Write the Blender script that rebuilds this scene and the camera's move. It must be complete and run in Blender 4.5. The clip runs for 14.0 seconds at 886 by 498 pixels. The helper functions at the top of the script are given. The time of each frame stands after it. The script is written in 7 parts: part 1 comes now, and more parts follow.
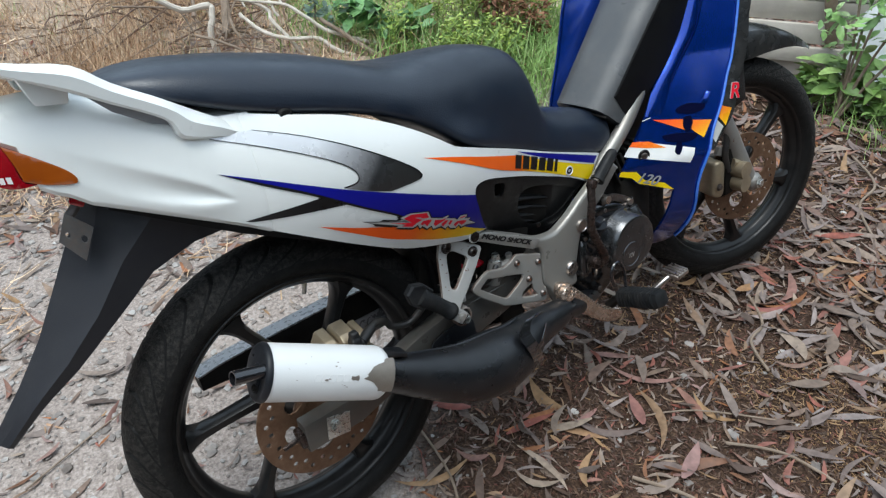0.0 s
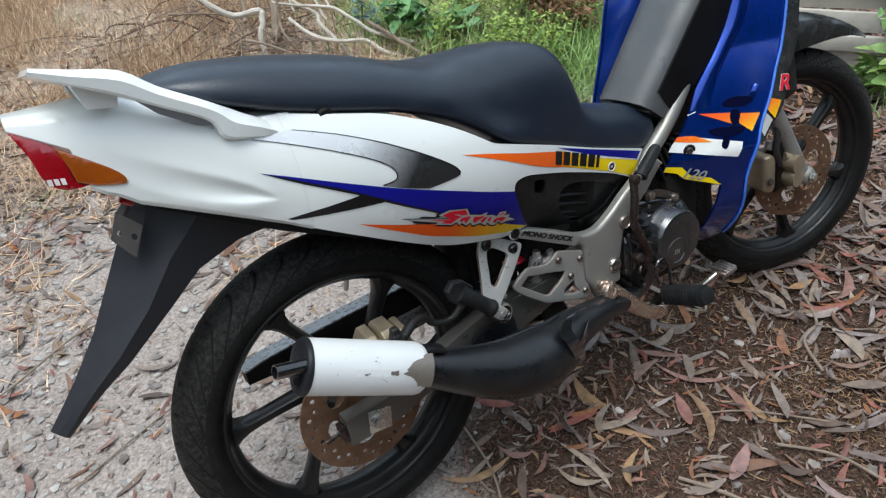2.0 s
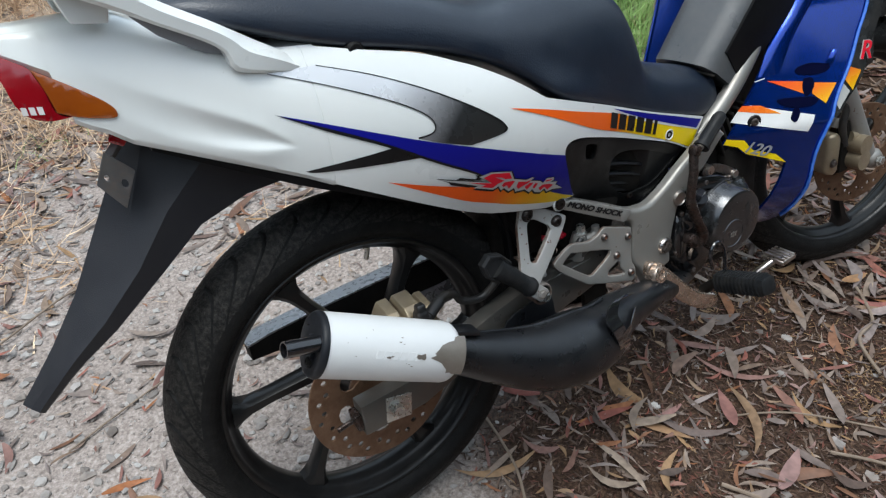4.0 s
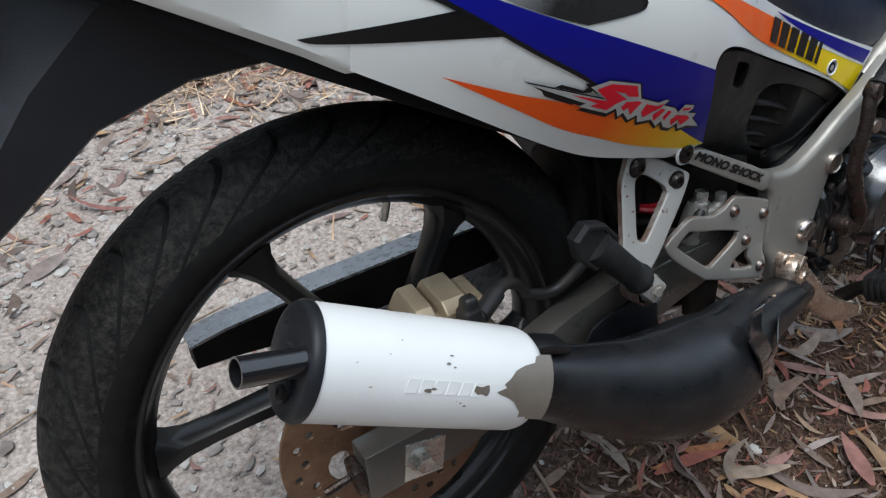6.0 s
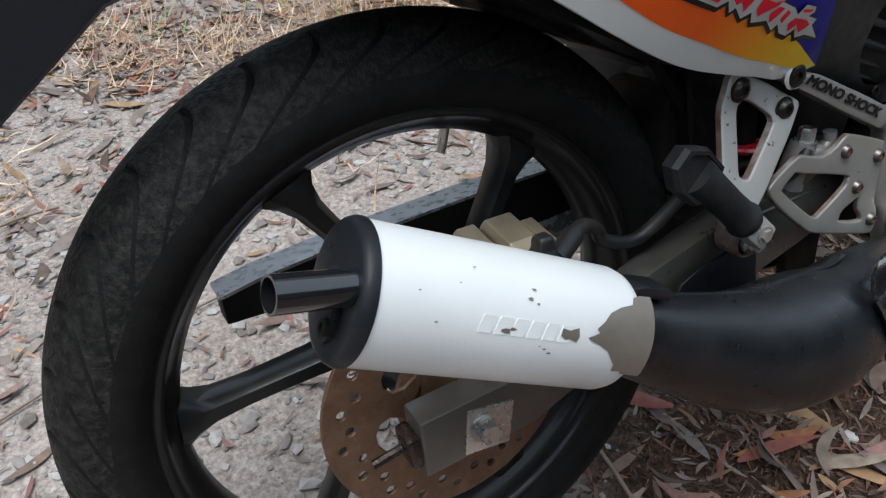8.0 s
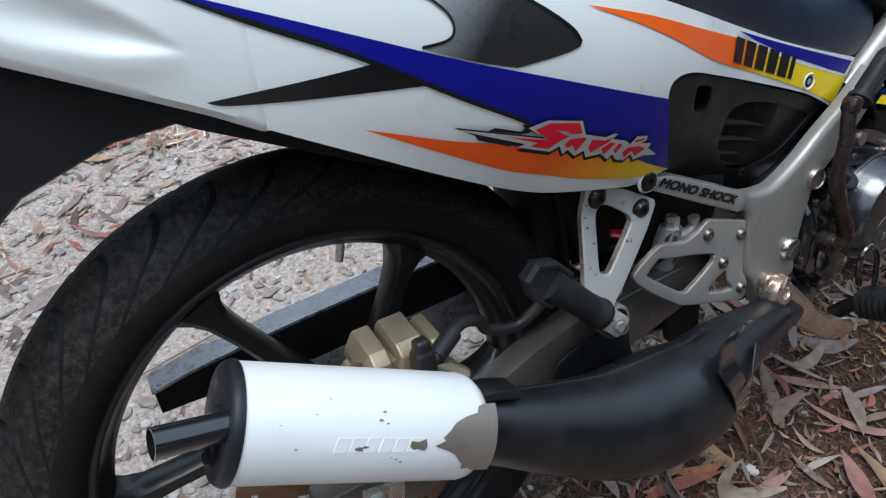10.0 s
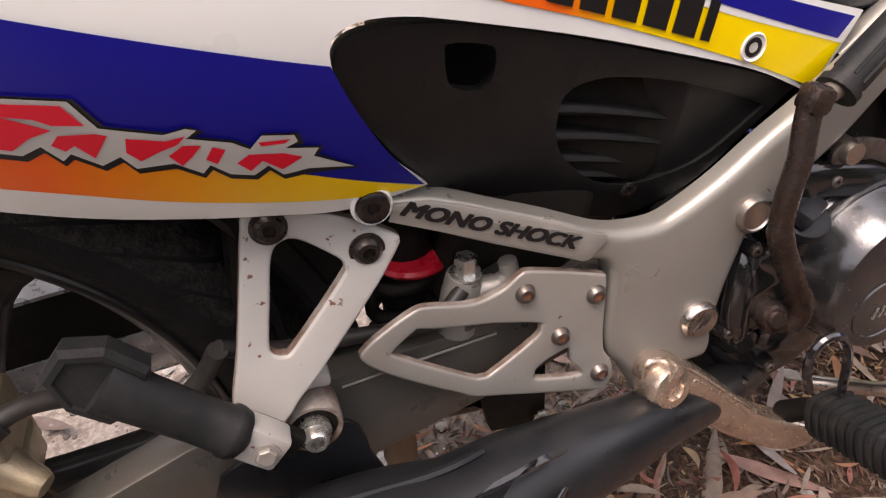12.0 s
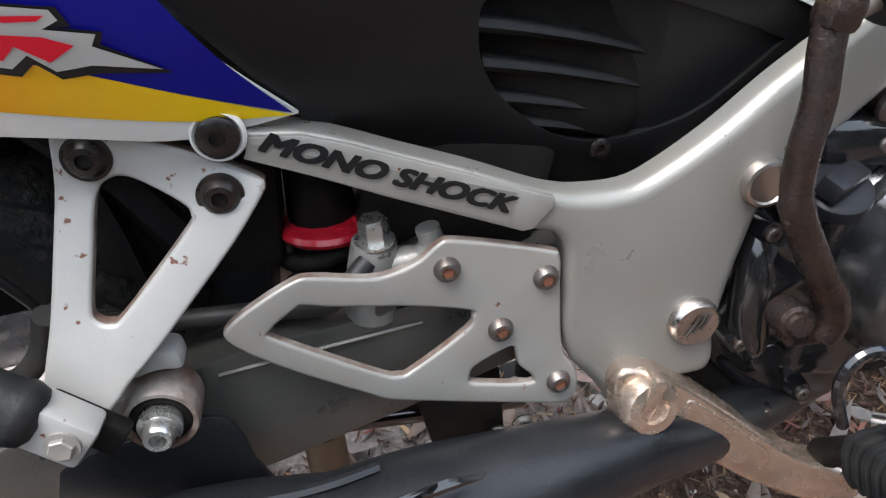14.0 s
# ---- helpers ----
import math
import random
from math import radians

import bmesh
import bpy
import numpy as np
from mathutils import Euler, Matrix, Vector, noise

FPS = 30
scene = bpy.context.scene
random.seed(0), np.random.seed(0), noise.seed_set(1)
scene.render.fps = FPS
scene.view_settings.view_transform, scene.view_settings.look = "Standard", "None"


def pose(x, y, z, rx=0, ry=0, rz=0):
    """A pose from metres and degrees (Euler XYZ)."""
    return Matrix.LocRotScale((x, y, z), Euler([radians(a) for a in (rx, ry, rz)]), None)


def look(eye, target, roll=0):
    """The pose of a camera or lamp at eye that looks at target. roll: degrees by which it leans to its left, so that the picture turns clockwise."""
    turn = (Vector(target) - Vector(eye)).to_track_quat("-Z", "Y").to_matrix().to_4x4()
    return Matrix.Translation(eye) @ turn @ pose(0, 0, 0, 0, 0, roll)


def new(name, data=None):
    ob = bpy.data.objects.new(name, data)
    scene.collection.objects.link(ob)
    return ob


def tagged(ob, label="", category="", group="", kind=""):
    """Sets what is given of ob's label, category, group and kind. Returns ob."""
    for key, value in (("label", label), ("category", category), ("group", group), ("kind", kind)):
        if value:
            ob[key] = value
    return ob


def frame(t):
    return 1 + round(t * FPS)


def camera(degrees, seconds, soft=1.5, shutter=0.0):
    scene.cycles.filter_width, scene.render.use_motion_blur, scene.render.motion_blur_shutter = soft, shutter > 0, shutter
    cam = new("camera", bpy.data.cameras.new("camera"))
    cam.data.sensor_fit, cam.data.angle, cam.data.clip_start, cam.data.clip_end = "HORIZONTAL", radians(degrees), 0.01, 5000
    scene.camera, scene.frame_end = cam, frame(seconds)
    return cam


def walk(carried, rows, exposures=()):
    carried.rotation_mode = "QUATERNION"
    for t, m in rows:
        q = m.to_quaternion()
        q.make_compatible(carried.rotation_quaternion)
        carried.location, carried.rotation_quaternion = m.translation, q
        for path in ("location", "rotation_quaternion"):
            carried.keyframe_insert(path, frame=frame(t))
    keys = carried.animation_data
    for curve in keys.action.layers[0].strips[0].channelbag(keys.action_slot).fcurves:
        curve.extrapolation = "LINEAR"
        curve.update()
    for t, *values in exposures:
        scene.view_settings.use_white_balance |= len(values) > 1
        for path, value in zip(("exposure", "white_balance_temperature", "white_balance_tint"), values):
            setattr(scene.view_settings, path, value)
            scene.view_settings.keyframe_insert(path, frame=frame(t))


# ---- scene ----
# The motorcycle stands on its side stand and leans to its left; BIKE carries its own upright axes
# (x forward, y left, z up, origin under the rear axle) into the world.
LEAN_DEG = 11.03
BIKE = pose(0, 0, 0, -LEAN_DEG, 0, 0)
cam = camera(63.64, 14.0, soft=1.25)
# seconds, place and Euler angles in the motorcycle's axes
ROWS = [
    (0, -0.3118, -0.9992, 1.0149, 63.5053, 7.8165, -36.8621),
    (0.5, -0.3092, -1.0070, 1.0137, 64.4662, 8.3258, -36.9828),
    (1, -0.3064, -1.0149, 1.0118, 65.1702, 9.1879, -36.7508),
    (1.5, -0.3010, -1.0161, 1.0097, 64.7298, 9.6963, -35.4492),
    (2, -0.3020, -1.0155, 1.0104, 64.0520, 9.8310, -33.2797),
    (2.5, -0.3020, -1.0123, 1.0096, 63.5927, 9.7714, -31.1067),
    (3, -0.3002, -1.0098, 1.0086, 63.0059, 9.3943, -30.1272),
    (5.5, -0.2159, -0.5955, 0.7888, 62.0208, 4.2963, -34.3394),
    (6, -0.1917, -0.5547, 0.7534, 61.5009, 4.1737, -31.1935),
    (6.5, -0.1868, -0.4996, 0.6877, 61.4096, 4.2084, -28.8047),
    (7, -0.1904, -0.4861, 0.6617, 61.4836, 4.4219, -27.9917),
    (9.5, -0.1623, -0.5253, 0.7226, 61.7816, 6.6658, -29.9889),
    (10, -0.1158, -0.5686, 0.7753, 61.4445, 6.9076, -29.8129),
    (10.5, -0.0270, -0.6080, 0.8174, 60.4729, 7.1279, -29.1406),
    (11, 0.0900, -0.5503, 0.7975, 58.7288, 6.9391, -27.4843),
    (11.5, 0.1961, -0.4863, 0.7654, 56.6894, 6.5251, -23.7056),
    (12, 0.2820, -0.4365, 0.6760, 56.1559, 5.3643, -19.0443),
    (12.5, 0.3498, -0.4008, 0.5974, 57.0197, 5.0287, -16.0357),
    (13, 0.3910, -0.4003, 0.5817, 57.5296, 5.6325, -13.9716),
    (13.5, 0.3979, -0.3995, 0.5816, 57.4712, 6.1014, -13.2251),
    (14, 0.3876, -0.4000, 0.5861, 58.8815, 7.2229, -11.4767),
]
walk(cam, [(t, BIKE @ pose(x, y, z, rx, ry, rz)) for t, x, y, z, rx, ry, rz in ROWS],
     exposures=[(0, 0.09, 6100, 3), (3, 0.03, 6150, 4), (5.5, 0.0, 6150, 5), (7, 0.08, 6200, 6), (9.5, 0, 5900, 4), (10.5, 0.26, 5800, 5), (11, 0.20, 5750, 4), (11.5, 0.50, 6800, 15), (12, 0.74, 7700, 23), (12.5, 1.04, 7350, 21), (13, 1.11, 6850, 15), (13.5, 1.14, 6700, 13), (14, 1.06, 6350, 9)])

# ---------------------------------------------------------------- light: open shade under a bright overcast sky
world = bpy.data.worlds.new("sky")
scene.world = world
world.use_nodes = True
wn = world.node_tree.nodes
sky = wn.new("ShaderNodeTexSky")
sky.sky_type = "NISHITA"
sky.sun_disc = False
sky.sun_elevation = radians(74)
sky.sun_rotation = radians(-104)
sky.air_density, sky.dust_density, sky.ozone_density = 1.0, 4.0, 1.0
soft_sky = wn.new("ShaderNodeMixRGB")
soft_sky.inputs["Fac"].default_value = 0.6
soft_sky.inputs["Color2"].default_value = (6.3, 6.9, 7.5, 1)
world.node_tree.links.new(sky.outputs["Color"], soft_sky.inputs["Color1"])
world.node_tree.links.new(soft_sky.outputs["Color"], wn["Background"].inputs["Color"])
wn["Background"].inputs["Strength"].default_value = 0.20
sun = new("sun", bpy.data.lights.new("sun", "SUN"))
sun.data.energy, sun.data.angle, sun.data.color = 2.3, radians(34), (1.0, 0.98, 0.96)
sun.matrix_world = look((-1.2, -0.3, 4.6), (0, 0, 0))


# ---------------------------------------------------------------- materials
def lin(c):
    return (*c, 1.0)


def mat(name, a, b=None, rough=0.5, metal=0.0, scale=12.0, bump=0.0, bscale=300.0, coat=0.0, rvar=0.1, spec=0.5,
        spots=None, spot_scale=60.0, spot_at=0.68, dust=None, dust_amt=0.0, trans=0.0):
    """A surface with a broad tone change from a to b, fine relief, rough patches, and optional spots and dust."""
    m = bpy.data.materials.new(name)
    m.use_nodes = True
    n, l = m.node_tree.nodes, m.node_tree.links
    p = n["Principled BSDF"]
    co = n.new("ShaderNodeTexCoord").outputs["Object"]

    def noise_tex(s, detail=4.0, rough_=0.55):
        t = n.new("ShaderNodeTexNoise")
        t.inputs["Scale"].default_value, t.inputs["Detail"].default_value, t.inputs["Roughness"].default_value = s, detail, rough_
        l.new(co, t.inputs["Vector"])
        return t.outputs["Fac"]

    def ramp(src, lo, hi):
        r = n.new("ShaderNodeMapRange")
        r.inputs["From Min"].default_value, r.inputs["From Max"].default_value = lo, hi
        l.new(src, r.inputs["Value"])
        return r.outputs["Result"]

    def mix(f, x, y):
        k = n.new("ShaderNodeMixRGB")
        for s, v in (("Fac", f), ("Color1", x), ("Color2", y)):
            if hasattr(v, "links"):
                l.new(v, k.inputs[s])
            else:
                k.inputs[s].default_value = v
        return k.outputs["Color"]

    b = b or tuple(v * 0.82 for v in a)
    broad = ramp(noise_tex(scale), 0.35, 0.68)
    col = mix(broad, lin(a), lin(b))
    rr = n.new("ShaderNodeMapRange")
    rr.inputs["To Min"].default_value, rr.inputs["To Max"].default_value = max(rough - rvar, 0.03), min(rough + rvar, 1)
    l.new(ramp(noise_tex(scale * 3.1), 0.3, 0.7), rr.inputs["Value"])
    rough_out = rr.outputs["Result"]
    if dust:
        f = n.new("ShaderNodeMath")
        f.operation = "MULTIPLY"
        f.inputs[1].default_value = dust_amt
        l.new(ramp(noise_tex(scale * 2.3, 6.0, 0.65), 0.42, 0.72), f.inputs[0])
        col = mix(f.outputs[0], col, lin(dust))
    if spots:
        f = ramp(noise_tex(spot_scale, 3.0), spot_at, spot_at + 0.03)
        col = mix(f, col, lin(spots))
    l.new(col, p.inputs["Base Color"])
    l.new(rough_out, p.inputs["Roughness"])
    p.inputs["Metallic"].default_value = metal
    p.inputs["Coat Weight"].default_value, p.inputs["Coat Roughness"].default_value = coat, 0.08
    p.inputs["Specular IOR Level"].default_value = spec
    if trans:
        p.inputs["Transmission Weight"].default_value = trans
    if bump:
        bp = n.new("ShaderNodeBump")
        bp.inputs["Strength"].default_value, bp.inputs["Distance"].default_value = bump, 0.002
        l.new(noise_tex(bscale, 3.0), bp.inputs["Height"])
        l.new(bp.outputs["Normal"], p.inputs["Normal"])
    return m


def fade_mat(name, stops, axis, lo, hi, rough=0.3, coat=0.5, metal=0.0):
    """Printed colours that run into one another along one axis of the motorcycle."""
    m = mat(name, stops[0][1], rough=rough, coat=coat, metal=metal)
    n, l = m.node_tree.nodes, m.node_tree.links
    co = n.new("ShaderNodeTexCoord").outputs["Object"]
    dot = n.new("ShaderNodeVectorMath")
    dot.operation = "DOT_PRODUCT"
    dot.inputs[1].default_value = axis
    l.new(co, dot.inputs[0])
    mr = n.new("ShaderNodeMapRange")
    mr.inputs["From Min"].default_value, mr.inputs["From Max"].default_value = lo, hi
    l.new(dot.outputs["Value"], mr.inputs["Value"])
    cr = n.new("ShaderNodeValToRGB")
    l.new(mr.outputs["Result"], cr.inputs["Fac"])
    while len(cr.color_ramp.elements) < len(stops):
        cr.color_ramp.elements.new(0.5)
    for e, (pos, c) in zip(cr.color_ramp.elements, stops):
        e.position, e.color = pos, lin(c)
    l.new(cr.outputs["Color"], n["Principled BSDF"].inputs["Base Color"])
    return m


def island_mat(name, cols, rough=0.8, per="island", bump=0.3, bscale=90.0, spec=0.3, scale=40.0):
    """Each loose piece takes a tone of its own out of cols."""
    m = mat(name, cols[0], rough=rough, bump=bump, bscale=bscale, spec=spec)
    n, l = m.node_tree.nodes, m.node_tree.links
    src = n.new("ShaderNodeNewGeometry").outputs["Random Per Island"] if per == "island" else n.new("ShaderNodeObjectInfo").outputs["Random"]
    cr = n.new("ShaderNodeValToRGB")
    l.new(src, cr.inputs["Fac"])
    while len(cr.color_ramp.elements) < len(cols):
        cr.color_ramp.elements.new(0.5)
    for i, (e, c) in enumerate(zip(cr.color_ramp.elements, cols)):
        e.position, e.color = i / (len(cols) - 1), lin(c)
    t = n.new("ShaderNodeTexNoise")
    t.inputs["Scale"].default_value = scale
    l.new(n.new("ShaderNodeTexCoord").outputs["Object"], t.inputs["Vector"])
    k = n.new("ShaderNodeMixRGB")
    k.blend_type = "MULTIPLY"
    k.inputs["Fac"].default_value = 0.55
    l.new(cr.outputs["Color"], k.inputs["Color1"])
    g = n.new("ShaderNodeMapRange")
    g.inputs["From Min"].default_value, g.inputs["From Max"].default_value, g.inputs["To Min"].default_value, g.inputs["To Max"].default_value = 0.3, 0.7, 0.45, 1.25
    l.new(t.outputs["Fac"], g.inputs["Value"])
    l.new(g.outputs["Result"], k.inputs["Color2"])
    l.new(k.outputs["Color"], n["Principled BSDF"].inputs["Base Color"])
    return m


WHITE = mat("pearl_white_paint", (0.80, 0.81, 0.79), (0.76, 0.78, 0.76), rough=0.32, coat=0.7, scale=5, rvar=0.05, spots=(0.45, 0.42, 0.36), spot_scale=140, spot_at=0.78)
BLUEP = mat("blue_paint", (0.002, 0.034, 0.29), (0.003, 0.042, 0.34), rough=0.2, metal=0.8, coat=1.0, scale=6, rvar=0.05, bump=0.02, bscale=900)
BLUED = mat("blue_decal", (0.007, 0.008, 0.24), (0.009, 0.009, 0.22), rough=0.4, coat=0.08, scale=9, spec=0.15)
BLACKD = mat("black_decal", (0.010, 0.010, 0.011), rough=0.35, coat=0.1, spec=0.3)
WHITED = mat("white_decal", (0.82, 0.82, 0.80), rough=0.35, coat=0.4)
REDD = mat("red_decal", (0.72, 0.012, 0.03), (0.68, 0.012, 0.035), rough=0.4, coat=0.08, spec=0.2)
SILVERD = mat("silver_edge_decal", (0.50, 0.50, 0.48), rough=0.4, spec=0.3)
GREYD = fade_mat("silver_to_black_decal", [(0.0, (0.74, 0.75, 0.77)), (0.40, (0.40, 0.40, 0.415)), (0.8, (0.03, 0.031, 0.033)), (1.0, (0.03, 0.03, 0.03))], (0.75, 0, -0.66), -0.43, -0.31, metal=0.25)
ORANGED = fade_mat("orange_to_yellow_decal", [(0.0, (0.90, 0.095, 0.003)), (0.45, (0.90, 0.12, 0.003)), (0.75, (0.90, 0.50, 0.001)), (1.0, (0.97, 0.72, 0.0))], (0.93, 0, -0.36), -0.16, 0.165, coat=0.08, rough=0.4)
ORANGE2D = fade_mat("orange_to_yellow_stripe", [(0.0, (0.90, 0.12, 0.003)), (0.5, (0.90, 0.13, 0.003)), (0.62, (0.92, 0.62, 0.001)), (1.0, (0.97, 0.72, 0.0))], (0.93, 0, -0.36), -0.02, 0.45, coat=0.1, rough=0.4)
YELLOWD = mat("yellow_decal", (0.92, 0.66, 0.001), (0.90, 0.64, 0.001), rough=0.35, coat=0.15)
FLAMED = fade_mat("orange_to_yellow_flame", [(0.0, (0.86, 0.50, 0.01)), (0.45, (0.86, 0.20, 0.012)), (1.0, (0.84, 0.08, 0.01))], (-0.3, 0, 0.95), 0.20, 0.265)
VINYL = mat("black_seat_vinyl", (0.007, 0.012, 0.023), (0.010, 0.016, 0.029), rough=0.39, scale=7, bump=0.25, bscale=420, spec=0.62, spots=(0.10, 0.095, 0.09), spot_scale=38, spot_at=0.76)
PLASTIC = mat("black_moulded_plastic", (0.004, 0.004, 0.0045), (0.0065, 0.0065, 0.007), rough=0.42, scale=8, spec=0.22, bump=0.2, bscale=900, dust=(0.03, 0.029, 0.028), dust_amt=0.08)
FENDERP = mat("faded_black_fender_plastic", (0.014, 0.015, 0.019), (0.019, 0.020, 0.025), rough=0.42, scale=6, bump=0.25, bscale=1100, dust=(0.05, 0.048, 0.048), dust_amt=0.2, spec=0.35)
GREYP = mat("dark_grey_plastic", (0.060, 0.063, 0.067), (0.072, 0.075, 0.079), rough=0.36, scale=7, bump=0.3, bscale=900, dust=(0.2, 0.18, 0.16), dust_amt=0.2)
RUBBER = mat("tyre_rubber", (0.007, 0.007, 0.007), (0.011, 0.011, 0.011), rough=0.55, scale=40, bump=0.4, bscale=420, dust=(0.06, 0.052, 0.044), dust_amt=0.1, spec=0.14)
PEGRUB = mat("footpeg_rubber", (0.010, 0.011, 0.012), (0.016, 0.017, 0.019), rough=0.5, scale=18, spec=0.18, bump=0.2, dust=(0.08, 0.07, 0.06), dust_amt=0.18)
RIMBLK = mat("black_wheel_enamel", (0.006, 0.006, 0.0065), (0.010, 0.010, 0.0105), rough=0.38, coat=0.15, scale=16, dust=(0.05, 0.042, 0.035), dust_amt=0.15, spec=0.3)
SILVER = mat("silver_frame_paint", (0.275, 0.268, 0.248), (0.250, 0.243, 0.225), rough=0.36, metal=0.45, scale=9, bump=0.08, bscale=600, spots=(0.12, 0.06, 0.035), spot_scale=85, spot_at=0.745, dust=(0.28, 0.22, 0.17), dust_amt=0.2)
SILVERW = mat("worn_silver_plate_paint", (0.280, 0.273, 0.256), (0.250, 0.242, 0.227), rough=0.4, metal=0.3, scale=14, bump=0.1, bscale=500, spots=(0.12, 0.045, 0.022), spot_scale=80, spot_at=0.69, dust=(0.30, 0.22, 0.16), dust_amt=0.25)
RUSTD = mat("rusted_disc_steel", (0.15, 0.085, 0.05), (0.20, 0.12, 0.075), rough=0.5, metal=0.45, scale=30, bump=0.3, bscale=300, dust=(0.10, 0.045, 0.022), dust_amt=0.7)
RUSTY = mat("rusty_chrome", (0.060, 0.050, 0.047), (0.040, 0.028, 0.024), rough=0.27, metal=0.65, scale=40, bump=0.35, bscale=350, dust=(0.10, 0.045, 0.028), dust_amt=0.35)
CHROME = mat("dull_chrome", (0.52, 0.48, 0.45), (0.44, 0.39, 0.35), rough=0.33, metal=1.0, scale=30, spots=(0.2, 0.12, 0.08), spot_scale=120, spot_at=0.72)
TARNISH = mat("tarnished_chrome", (0.60, 0.49, 0.41), (0.48, 0.38, 0.31), rough=0.24, metal=0.85, scale=26, bump=0.08, bscale=200, dust=(0.35, 0.25, 0.18), dust_amt=0.4)
BOLT = mat("grimy_bolt_steel", (0.20, 0.185, 0.175), (0.11, 0.095, 0.088), rough=0.36, metal=0.8, scale=80, dust=(0.12, 0.06, 0.035), dust_amt=0.6)
ZINC = mat("zinc_plated_steel", (0.62, 0.62, 0.60), (0.5, 0.49, 0.46), rough=0.3, metal=0.9, scale=60)
ENAMEL = mat("white_muffler_enamel", (0.72, 0.73, 0.73), (0.68, 0.69, 0.69), rough=0.42, coat=0.25, scale=9, rvar=0.08, bump=0.05, bscale=300, spots=(0.42, 0.38, 0.33), spot_scale=46, spot_at=0.765)
BAREM = mat("bare_brown_muffler_steel", (0.235, 0.205, 0.175), (0.30, 0.27, 0.235), rough=0.42, metal=0.55, scale=26, bump=0.1, bscale=300, spots=(0.5, 0.48, 0.44), spot_scale=60, spot_at=0.74)
EXHBLK = mat("black_exhaust_paint", (0.006, 0.0068, 0.0085), (0.009, 0.0098, 0.0118), rough=0.33, scale=9, bump=0.10, bscale=400, spec=0.5, dust=(0.05, 0.047, 0.045), dust_amt=0.18, spots=(0.2, 0.2, 0.2), spot_scale=120, spot_at=0.77)
BRIGHTM = mat("chipped_white_silver_paint", (0.315, 0.311, 0.298), (0.355, 0.350, 0.336), rough=0.42, metal=0.15, scale=14, bump=0.1, bscale=500, spots=(0.12, 0.045, 0.025), spot_scale=95, spot_at=0.675, dust=(0.40, 0.33, 0.28), dust_amt=0.2)
BUSHM = mat("tan_rubber_bush", (0.20, 0.14, 0.09), (0.14, 0.10, 0.065), rough=0.6, scale=30)
SLATE = mat("satin_black_end_cap", (0.012, 0.013, 0.016), (0.017, 0.018, 0.021), rough=0.35, scale=20, spec=0.2)
GLOSSBLK = mat("gloss_black_paint", (0.012, 0.012, 0.014), rough=0.1, coat=1.0)
GOLD = mat("gold_caliper_casting", (0.40, 0.325, 0.22), (0.32, 0.26, 0.18), rough=0.42, metal=0.55, scale=34, bump=0.25, bscale=500, dust=(0.33, 0.27, 0.2), dust_amt=0.5)
ALU = mat("dark_engine_aluminium", (0.12, 0.124, 0.132), (0.085, 0.089, 0.095), rough=0.2, metal=0.85, scale=24, bump=0.05, bscale=600, dust=(0.10, 0.085, 0.07), dust_amt=0.25)
CASE = mat("grimy_black_crankcase", (0.008, 0.008, 0.009), (0.014, 0.014, 0.015), rough=0.1, metal=0.0, scale=22, bump=0.04, bscale=300, spec=0.8, dust=(0.05, 0.046, 0.042), dust_amt=0.03)
# near-black for dark parts, and for the painted shade in the caliper gap
DARK = mat("black_steel_and_gap_shade", (0.007, 0.0065, 0.006), (0.013, 0.012, 0.011), spec=0.12, rough=0.6, scale=18, bump=0.2, dust=(0.05, 0.04, 0.03), dust_amt=0.18)
SPRING = mat("red_spring_paint", (0.50, 0.012, 0.03), rough=0.3, coat=0.5)
REDL = mat("red_lens", (0.30, 0.003, 0.010), (0.38, 0.006, 0.014), rough=0.12, coat=1.0, trans=0.15)
AMBER = mat("amber_lens", (0.33, 0.070, 0.006), (0.42, 0.10, 0.010), rough=0.12, coat=1.0, trans=0.15)
HOSE = mat("rubber_hose", (0.016, 0.016, 0.017), rough=0.5, dust=(0.12, 0.1, 0.08), dust_amt=0.3)
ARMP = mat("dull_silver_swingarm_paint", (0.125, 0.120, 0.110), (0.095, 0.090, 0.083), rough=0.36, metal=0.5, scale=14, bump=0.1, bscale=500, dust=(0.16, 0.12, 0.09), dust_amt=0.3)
LENSM = mat("pale_lens_mark", (0.75, 0.72, 0.70), rough=0.3)
TREADM = mat("dusty_tyre_tread", (0.008, 0.0078, 0.0076), (0.013, 0.0125, 0.012), rough=0.6, scale=60, bump=1.0, bscale=260, dust=(0.11, 0.10, 0.088), dust_amt=0.3, spec=0.16)
COVERP = mat("satin_black_cover_plastic", (0.0070, 0.0070, 0.0074), (0.0095, 0.0095, 0.0100), rough=0.40, scale=8, spec=0.25, bump=0.25, bscale=900, dust=(0.05, 0.045, 0.04), dust_amt=0.06)
BLKBOLT = mat("black_oxide_bolt", (0.008, 0.0075, 0.0075), (0.014, 0.011, 0.010), rough=0.33, metal=0.2, scale=90, dust=(0.10, 0.04, 0.022), dust_amt=0.15)
RUSTO = mat("orange_rust", (0.20, 0.072, 0.035), (0.12, 0.045, 0.025), rough=0.8, scale=200, bump=0.3)
RUSTEDGE = mat("rusted_cut_edge", (0.27, 0.245, 0.22), (0.10, 0.050, 0.032), rough=0.6, metal=0.1, scale=45, bump=0.3, dust=(0.09, 0.04, 0.025), dust_amt=0.6)
TRAYM = mat("pale_grey_plastic", (0.30, 0.31, 0.33), (0.25, 0.26, 0.28), rough=0.45, scale=9)
